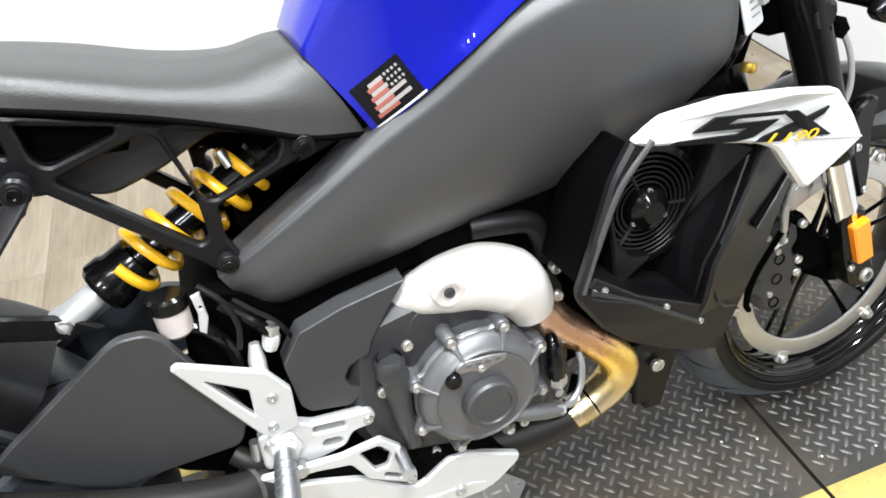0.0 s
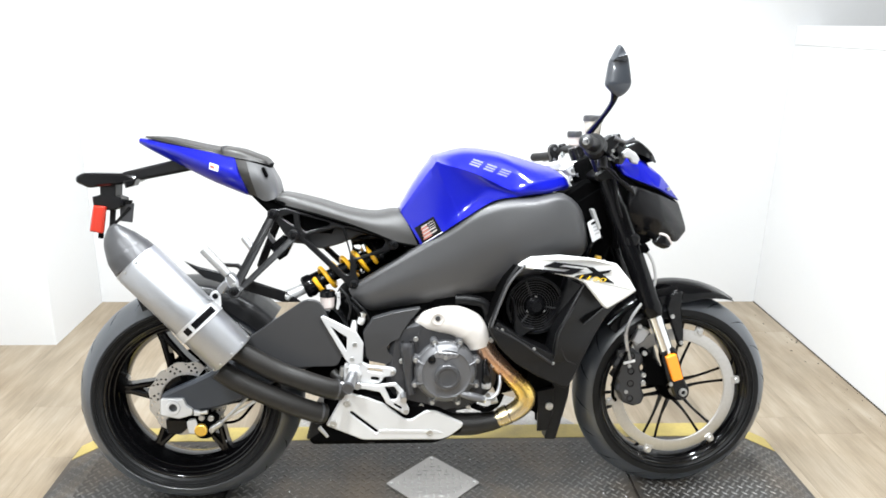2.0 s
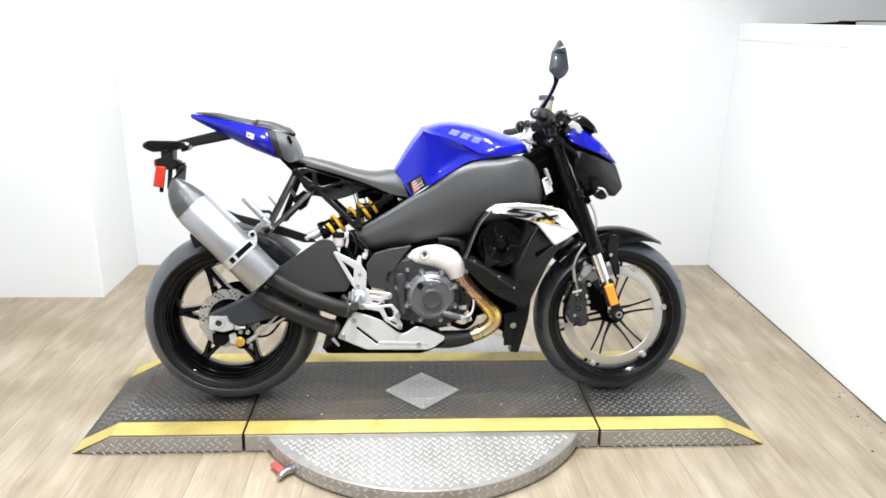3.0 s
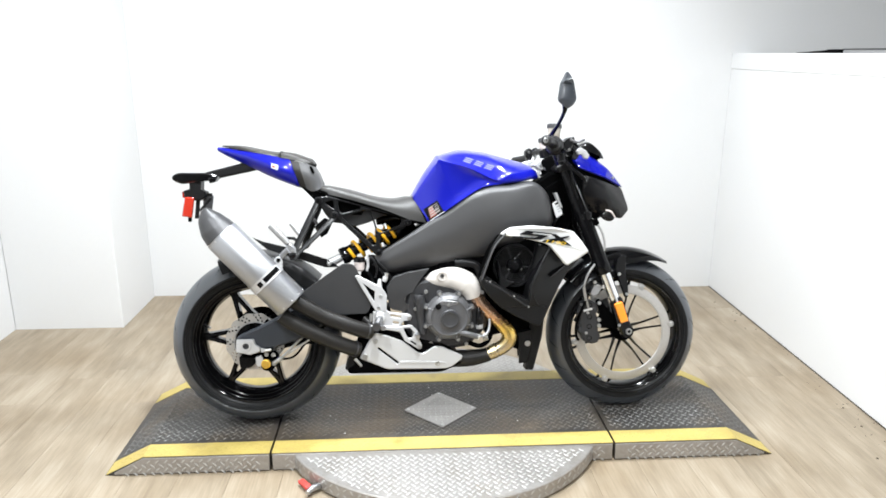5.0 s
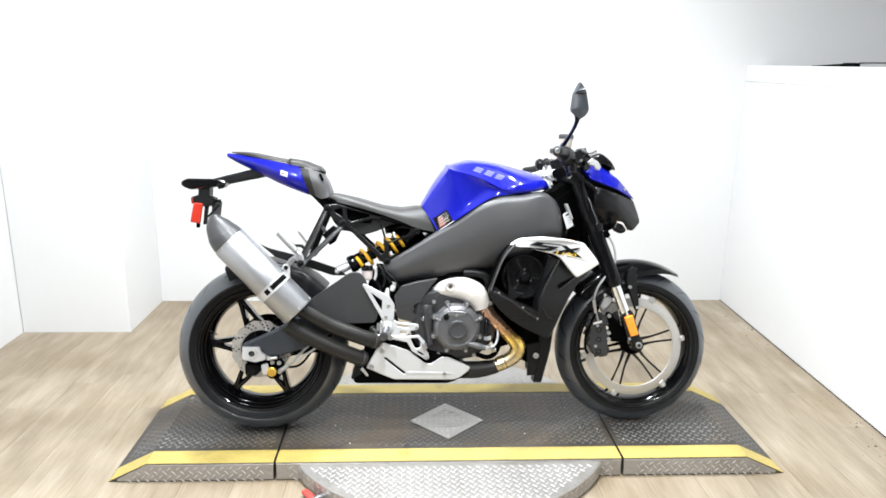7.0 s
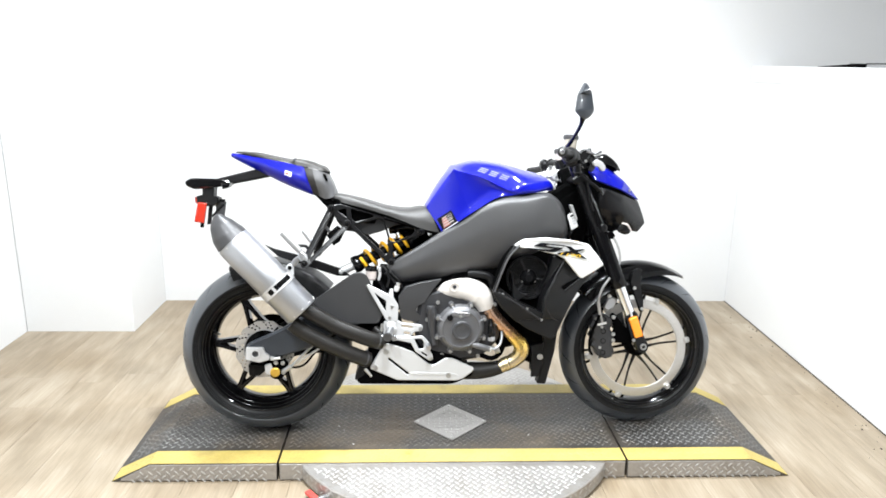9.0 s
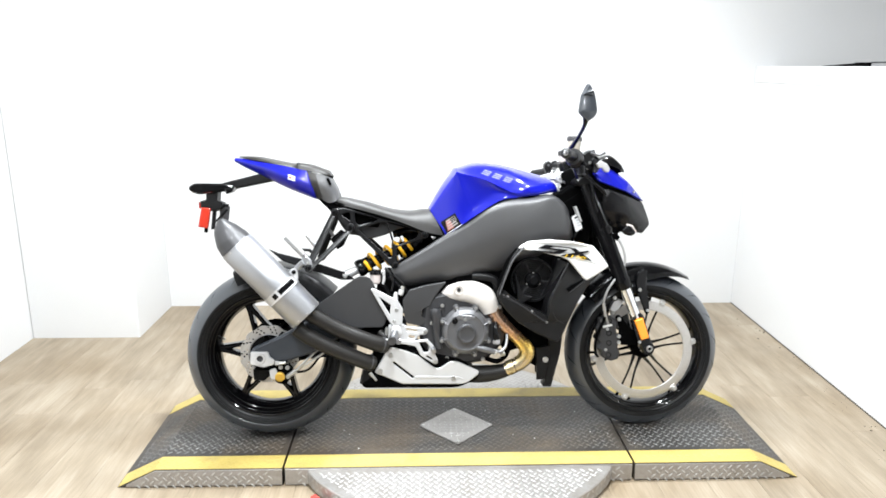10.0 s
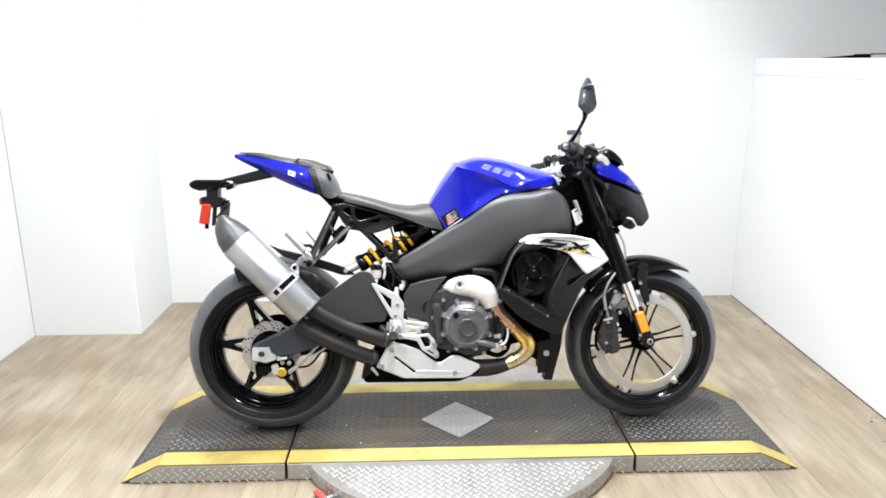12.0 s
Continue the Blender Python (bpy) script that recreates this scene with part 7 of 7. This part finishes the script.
part("screen", forward(surf([row((1.235, -0.045, 1.006), (1.238, -0.03, 1.03), (1.240, 0, 1.036)), row((1.262, -0.050, 1.003), (1.268, -0.034, 1.035), (1.272, 0, 1.044)), row((1.292, -0.046, 0.990), (1.300, -0.032, 1.008), (1.306, 0, 1.014)), row((1.310, -0.035, 0.976), (1.316, -0.025, 0.982), (1.320, 0, 0.984))], 5, 4)), GLOSSBLACK, nose, "small dark fly screen", smooth=45)
part("nose_screw", bolted((1.360, 0.905, -0.060), r=0.0045, h=0.006), BOLT, nose)
signal = empty("turn_signal", bike)
part("stalk", tube([(1.300, -0.09, 0.778), (1.303, -0.12, 0.774), (1.306, -0.145, 0.770)], [0.011, 0.009, 0.008], 10, 4), DARK, signal)
part("lens_body", slab([(1.286, 0.765), (1.306, 0.785), (1.322, 0.780), (1.338, 0.759), (1.332, 0.749), (1.316, 0.745), (1.297, 0.753)], -0.160, -0.138, bevel=0.004, corner=0.006), GLOSSBLACK, signal, "dark front turn signal", smooth=60)
part("clear_lens", tube([(1.306, -0.150, 0.787), (1.325, -0.152, 0.780), (1.341, -0.150, 0.758)], [0.003, 0.0048, 0.0035], 10, 5), CLEAR, signal, "clear lens edge")

# -- handlebar and controls
bars = empty("handlebar", bike)
part("bar", tube([(1.036, -0.35, 1.028), (1.062, -0.29, 1.027), (1.092, -0.23, 1.024), (1.128, -0.13, 1.004), (1.165, -0.04, 0.988), (1.162, 0.07, 0.988), (1.142, 0.15, 1.012), (1.130, 0.22, 1.014), (1.122, 0.28, 1.0), (1.088, 0.43, 0.99)], 0.0125, 16, 6), MATTE, bars)
part("right_grip", tube([(1.036, -0.352, 1.029), (1.060, -0.30, 1.028), (1.088, -0.238, 1.025)], [0.0165, 0.0165, 0.018], 20, 4), MATTE, bars, "black rubber grip")
part("left_grip", tube([(1.080, 0.446, 0.988), (1.098, 0.385, 0.991), (1.116, 0.32, 0.995)], [0.0145, 0.0140, 0.0155], 20, 4), MATTE, bars, "black rubber grip")
part("grip_flange", lathe([(0.014, -0.004), (0.021, -0.004), (0.021, 0.003), (0.014, 0.003)], (1.117, 0.315, 0.996), (0.3, -1, 0), 20, closed=True), MATTE, bars)
part("bar_end", lathe([(0.0, -0.010), (0.006, -0.010), (0.009, -0.008), (0.0165, -0.004), (0.0185, 0.002), (0.0185, 0.012), (0.0, 0.014)], (1.034, -0.356, 1.030), (0.4, 0.9, 0), 28), SIDECOVER, bars, "black bar-end weight")
part("end_screw", bolted((1.031, 1.030, -0.364), r=0.0085, h=0.004), STEEL, bars)
part("throttle_flange", lathe([(0.016, -0.004), (0.026, -0.004), (0.0285, 0.0), (0.0285, 0.006), (0.016, 0.006)], (1.084, -0.248, 1.025), (0.4, 0.9, -0.05), 28, closed=True), SIDECOVER, bars)
part("throttle_housing", tube([(1.086, -0.240, 1.024), (1.094, -0.225, 1.022), (1.106, -0.195, 1.016), (1.112, -0.180, 1.012)], [0.026, 0.031, 0.031, 0.024], 22, 4), SIDECOVER, bars)
part("housing_seam", lathe([(0.0300, -0.0015), (0.0325, -0.0015), (0.0325, 0.0015), (0.0300, 0.0015)], (1.100, -0.210, 1.019), (0.4, 0.9, -0.15), 24, closed=True), DARK, bars)
part("kill_switch", slab([(1.088, 1.048), (1.104, 1.050), (1.108, 1.040), (1.090, 1.038)], -0.236, -0.214, bevel=0.003), MATTE, bars)
part("lever_perch", tube([(1.134, -0.155, 1.006), (1.137, -0.155, 0.985), (1.138, -0.155, 0.966)], [0.011, 0.0135, 0.0125], 16, 3), FRAMEBLACK, bars)
part("perch_ring", lathe([(0.011, -0.002), (0.0142, -0.002), (0.0142, 0.002), (0.011, 0.002)], (1.138, -0.155, 0.968), (0, 0, 1), 18, closed=True), SIDECOVER, bars)
part("master_cylinder", slab([(1.150, 1.040), (1.168, 1.054), (1.195, 1.058), (1.199, 1.038), (1.180, 1.014), (1.172, 0.980), (1.150, 0.985)], -0.122, -0.088, bevel=0.005, corner=0.006), FRAMEBLACK, bars)
part("master_rod", tube([(1.178, -0.125, 1.046), (1.205, -0.13, 1.036), (1.229, -0.13, 1.046)], [0.006, 0.0045, 0.006], 10, 4), ENGINE, bars)
for bx, bz in ((1.186, 1.044), (1.176, 1.010), (1.168, 0.990)):
    part("master_bolt", bolted((bx, bz, -0.122), r=0.0055, h=0.004), BOLT, bars)
part("lever_bracket", slab([(1.196, 1.028), (1.215, 1.014), (1.222, 0.996), (1.205, 0.972), (1.192, 0.976), (1.200, 1.0), (1.188, 1.016)], -0.110, -0.092, bevel=0.003, corner=0.004), SIDECOVER, bars)
part("left_switch", slab([(1.093, 1.022), (1.106, 1.034), (1.118, 1.030), (1.126, 1.008), (1.124, 0.974), (1.110, 0.965), (1.098, 0.970), (1.100, 0.990), (1.093, 1.0)], 0.262, 0.305, bevel=0.006, corner=0.007), MATTE, bars)
part("switch_block", slab([(1.118, 1.030), (1.135, 1.036), (1.144, 1.020), (1.138, 1.002), (1.122, 1.0)], 0.235, 0.265, bevel=0.005, corner=0.006), MATTE, bars)
for bx, bz in ((1.108, 1.016), (1.108, 0.982)):
    part("switch_button", lathe([(0.0, -0.004), (0.005, -0.004), (0.006, 0.004)], (bx, 0.262, bz), (0, 1, 0), 14), ENGINE, bars)
part("clutch_rod", tube([(1.115, 0.21, 1.0), (1.108, 0.20, 0.982), (1.102, 0.19, 0.968)], 0.004, 8, 4), STEEL, bars)
part("brake_lever", tube([(1.112, -0.20, 1.008), (1.125, -0.25, 1.0), (1.112, -0.32, 0.992), (1.105, -0.37, 0.985)], [0.008, 0.007, 0.006, 0.007], 10, 5), GLOSSBLACK, bars)
part("clutch_lever", tube([(1.118, 0.20, 1.0), (1.13, 0.26, 0.992), (1.115, 0.34, 0.985), (1.105, 0.40, 0.98)], [0.008, 0.007, 0.006, 0.007], 10, 5), GLOSSBLACK, bars)
part("silver_clamp", slab([(1.060, 0.955), (1.079, 0.971), (1.104, 0.982), (1.131, 0.976), (1.142, 0.933), (1.130, 0.932), (1.122, 0.955), (1.112, 0.943), (1.099, 0.935), (1.083, 0.939), (1.072, 0.950)], -0.022, 0.022, bevel=0.005, corner=0.006), SILVER, bars, "bright silver bar clamp")
part("clamp_hook", tube([(1.090, -0.012, 0.938), (1.085, -0.014, 0.918), (1.094, -0.014, 0.906), (1.106, -0.014, 0.908)], [0.006, 0.005, 0.005, 0.004], 10, 5), BRIGHT, bars)
part("clamp_cap", lathe([(0.0, -0.006), (0.010, -0.006), (0.012, -0.003), (0.012, 0.012)], (1.116, -0.024, 0.965), (0, 1, 0), 20), BRIGHT, bars)
part("clamp_bolt", bolted((1.110, 0.942, -0.021), r=0.007, h=0.008), STEEL, bars)
part("clamp_bolt", bolted((1.092, 0.955, -0.021), r=0.005, h=0.006), STEEL, bars)
part("pale_lamp_cap", slab([(1.202, 1.006), (1.218, 1.018), (1.240, 1.006), (1.252, 0.988), (1.246, 0.974), (1.232, 0.978), (1.224, 0.990), (1.208, 0.992)], -0.122, -0.100, bevel=0.003, corner=0.003), BRIGHT, bars, "pale silver cap beside the nose")
part("far_clamp", slab([(1.03, 0.965), (1.09, 0.98), (1.10, 0.95), (1.05, 0.945)], 0.115, 0.15, bevel=0.005, corner=0.008), SILVER, bars)
part("display", slab([(1.165, 1.03), (1.215, 1.045), (1.235, 1.02), (1.22, 0.985), (1.18, 0.985)], -0.06, 0.06, bevel=0.006, corner=0.01), GLOSSBLACK, bars)
fres = empty("brake_fluid_reservoir", bike)
part("cup", lathe([(0.0, -0.030), (0.016, -0.030), (0.021, -0.022), (0.024, 0.012), (0.0, 0.012)], (1.128, -0.085, 1.077), (0.05, 0, 1), 28), material("amber_fluid_cup", (0.46, 0.42, 0.36), 0.25, grain=0.03, patch=0.1, patch_scale=30), fres, "translucent fluid cup")
part("lid", lathe([(0.0, 0.012), (0.0265, 0.012), (0.0275, 0.015), (0.0275, 0.026), (0.024, 0.029), (0.0, 0.029)], (1.128, -0.085, 1.077), (0.05, 0, 1), 28), SATIN, fres)
part("red_tag", slab([(1.100, 1.048), (1.114, 1.049), (1.114, 1.036), (1.100, 1.036)], -0.125, -0.115, bevel=0.002), RED, fres)
part("stem", tube([(1.128, -0.085, 1.05), (1.12, -0.10, 1.01)], 0.008, 10, 1), DARK, fres)
cres = empty("clutch_fluid_reservoir", bike)
part("cup", lathe([(0.0, -0.024), (0.014, -0.024), (0.019, -0.018), (0.0205, 0.007), (0.0, 0.007)], (1.166, 0.24, 1.048), (0, 0, 1), 24), CLEAR, cres, "milky fluid cup")
part("lid", lathe([(0.0, 0.006), (0.023, 0.006), (0.024, 0.009), (0.024, 0.022), (0.020, 0.026), (0.0, 0.026)], (1.166, 0.24, 1.048), (0, 0, 1), 24), SATIN, cres)
part("stem", tube([(1.162, 0.24, 1.034), (1.14, 0.24, 1.01)], 0.007, 10, 1), DARK, cres)
mirror = empty("rear_view_mirror", bike)
mirror.location = (-0.018, 0.0, 0.011)
part("shell", slab([(1.114, 1.243), (1.124, 1.236), (1.138, 1.212), (1.148, 1.152), (1.138, 1.134), (1.120, 1.122), (1.110, 1.126), (1.086, 1.150), (1.094, 1.205)], lambda x, z: -0.385 - (0.012 if 1.10 < x < 1.13 and 1.14 < z < 1.22 else 0.0), -0.362, bevel=0.005, corner=0.008), material("mirror_shell", (0.030, 0.034, 0.041), 0.3, grain=0.04, coat=0.3), mirror, "dark slate mirror shell", smooth=45)
part("glass", slab([(1.113, 1.235), (1.134, 1.21), (1.142, 1.155), (1.118, 1.13), (1.092, 1.152), (1.099, 1.203)], -0.361, -0.359, bevel=0.0006), material("mirror_glass", (0.9, 0.9, 0.9), 0.02, metal=1.0, rough_var=0.0), mirror)
part("stem", tube([(1.112, -0.374, 1.135), (1.115, -0.345, 1.112), (1.118, -0.26, 1.082), (1.112, -0.17, 1.045)], [0.011, 0.007, 0.0065, 0.009], 12, 6), GLOSSBLACK, mirror)

# -- cables and labels round the steering head
LABEL = (-0.012, -0.042, 0.006)
part("label_plate", slab([(1.126, 0.807), (1.149, 0.821), (1.167, 0.767), (1.143, 0.752)], -0.073, -0.070, bevel=0.0006, corner=0.004), WHITEDECAL, bike, "white sticker with dark bars").location = LABEL
part("label_bar", slab([(1.136, 0.806), (1.148, 0.813), (1.150, 0.807), (1.138, 0.800)], -0.0745, -0.072, bevel=0.0003), BLACKDECAL, bike).location = LABEL
for k in range(3):
    part("label_bar", slab([(1.142 + 0.003 * k, 0.794 - 0.009 * k), (1.153 + 0.003 * k, 0.799 - 0.009 * k), (1.154 + 0.003 * k, 0.797 - 0.009 * k), (1.143 + 0.003 * k, 0.792 - 0.009 * k)], -0.0742, -0.072, bevel=0.0002), MUFFLER, bike).location = LABEL
part("steering_shroud", slab([(1.20, 0.805), (1.30, 0.805), (1.315, 0.758), (1.27, 0.735), (1.21, 0.735)], -0.075, 0.075, bevel=0.008), DARK, bike)
part("label_mount", slab([(1.130, 0.803), (1.147, 0.813), (1.163, 0.768), (1.145, 0.757)], -0.0705, -0.055, bevel=0.001), DARK, bike).location = LABEL
part("label_strip", slab([(1.134, 0.844), (1.142, 0.846), (1.163, 0.792), (1.156, 0.789)], -0.083, -0.055, bevel=0.0006), material("grey_strip", (0.4, 0.4, 0.4), 0.5), bike).location = LABEL
part("brass_cap", lathe([(0.0, -0.005), (0.009, -0.005), (0.0105, 0.0), (0.009, 0.007), (0.0, 0.007)], (1.152, -0.10, 0.712), (0.2, 0, 1), 16), GOLD, bike)
part("steer_cable", tube([(1.12, -0.09, 0.715), (1.13, -0.10, 0.745), (1.15, -0.10, 0.775), (1.16, -0.095, 0.77)], 0.007, 10, 6), GLOSSBLACK, bike)
for k in range(2):
    part("bar_cable", tube([(1.142 + 0.006 * k, -0.140, 0.968), (1.160 + 0.006 * k, -0.142, 0.954 + 0.005 * k), (1.182 + 0.004 * k, -0.142, 0.934 + 0.006 * k), (1.198, -0.140, 0.927)], 0.0028, 8, 6), MATTE, bike)
part("cable_sleeve", tube([(1.194, -0.140, 0.930), (1.212, -0.140, 0.916), (1.226, -0.140, 0.903), (1.235, -0.138, 0.892)], [0.0055, 0.0068, 0.006, 0.003], 12, 5), MATTE, bike)
part("bar_cable", tube([(1.178, -0.135, 0.942), (1.182, -0.137, 0.914), (1.189, -0.137, 0.872), (1.205, -0.13, 0.83)], 0.0035, 8, 6), MATTE, bike)
part("loom", tube([(1.19, -0.06, 0.96), (1.21, -0.08, 0.90), (1.235, -0.085, 0.84), (1.265, -0.08, 0.80)], 0.008, 10, 6), DARK, bike)
part("head_bracket", slab([(1.16, 0.99), (1.215, 0.995), (1.235, 0.93), (1.25, 0.84), (1.22, 0.81), (1.17, 0.86)], -0.07, 0.07, bevel=0.006), DARK, bike)
# added block between tank and fork, near-black in place of shade
part("ram_tube", slab([(1.05, 0.88), (1.12, 0.93), (1.18, 0.93), (1.22, 0.80), (1.19, 0.70), (1.10, 0.70), (1.04, 0.80)], -0.058, 0.06, bevel=0.01), DARK, bike)

# ---- floor boards ----
WIDTH, LENGTH = 0.18, 1.22
plank_meshes = {}


def plank_mesh(width, length):
    key = (round(width, 4), round(length, 4))
    if key not in plank_meshes:
        plank_meshes[key] = mesh_of("plank", boxed(-width / 2 + 0.0003, width / 2 - 0.0003, -length / 2 + 0.0003, length / 2 - 0.0003, -0.006, 0.0, bevel=0.0007, seg=1), PLANK, 0)
    return plank_meshes[key]


rng = random.Random(4)
x = LEFT
EDGE = RIGHT + 0.06
while x < EDGE - 0.01:
    w = min(WIDTH, EDGE - x)
    y = FRONT - rng.uniform(0, 1.0)
    while y < BACK - 0.01:
        a, b = max(y, FRONT), min(y + LENGTH, BACK)
        if b - a > 0.05:
            ob = new("plank", plank_mesh(w, b - a))
            ob.location, ob.parent = (x + w / 2, (a + b) / 2, 0), floor
        y += LENGTH
    x += w

# ---- dirt on the floor and the deck, dark strip at the partition ----
def flakes(name, spots, mat, parent=None):
    """Small flat crumbs of dirt or paint; spots give place and size."""
    verts, faces = [], []
    for x, y, z, r in spots:
        k, n = len(verts), 6
        turn0 = rng.uniform(0, 6)
        for h, f in ((0.0, 1.0), (r * 0.35, 0.6)):
            for i in range(n):
                a, q = turn0 + 2 * math.pi * i / n, r * f * rng.uniform(0.6, 1.0)
                verts.append((x + q * math.cos(a), y + q * math.sin(a), z + h))
        for i in range(n):
            j = (i + 1) % n
            faces.append((k + i, k + j, k + n + j, k + n + i))
        faces.append(tuple(range(k + n, k + 2 * n)))
    me = bpy.data.meshes.new(name)
    me.from_pydata(verts, [], faces)
    me.materials.append(mat)
    ob = new(name, me)
    ob["kind"] = "stuff"
    return ob


CRUMB = material("dirt_and_foot_strip", (0.035, 0.028, 0.02), 0.9, grain=0.3)
spots = []
for k in range(60):
    y = rng.uniform(-0.6, 1.5)
    spots.append((RIGHT + 0.029 * y - abs(rng.gauss(0, 0.07)) - 0.010, y, 0.0003, rng.choice((0.002, 0.002, 0.003, 0.004, 0.006))))
tagged(flakes("dirt", spots, CRUMB), "dark crumbs of dirt along the foot of the partition", "dirt", kind="stuff")
spots = [(rng.uniform(0.15, 1.75), rng.uniform(-0.15, 0.26), DECK + 0.0004, rng.choice((0.002, 0.003, 0.004))) for k in range(22)]
tagged(flakes("paint_speck", spots, WHITEDECAL), "pale specks of paint on the black deck", "paint", kind="stuff")
# thin dark strip, 4 mm high, along the foot of the partition
part("joint", askew(boxed(RIGHT - 0.0035, RIGHT + 0.002, FRONT, BACK - 0.004, 0.0, 0.004)), CRUMB, bpy.data.objects["wall_partition"], "thin dark strip at the foot of the wall", smooth=0)
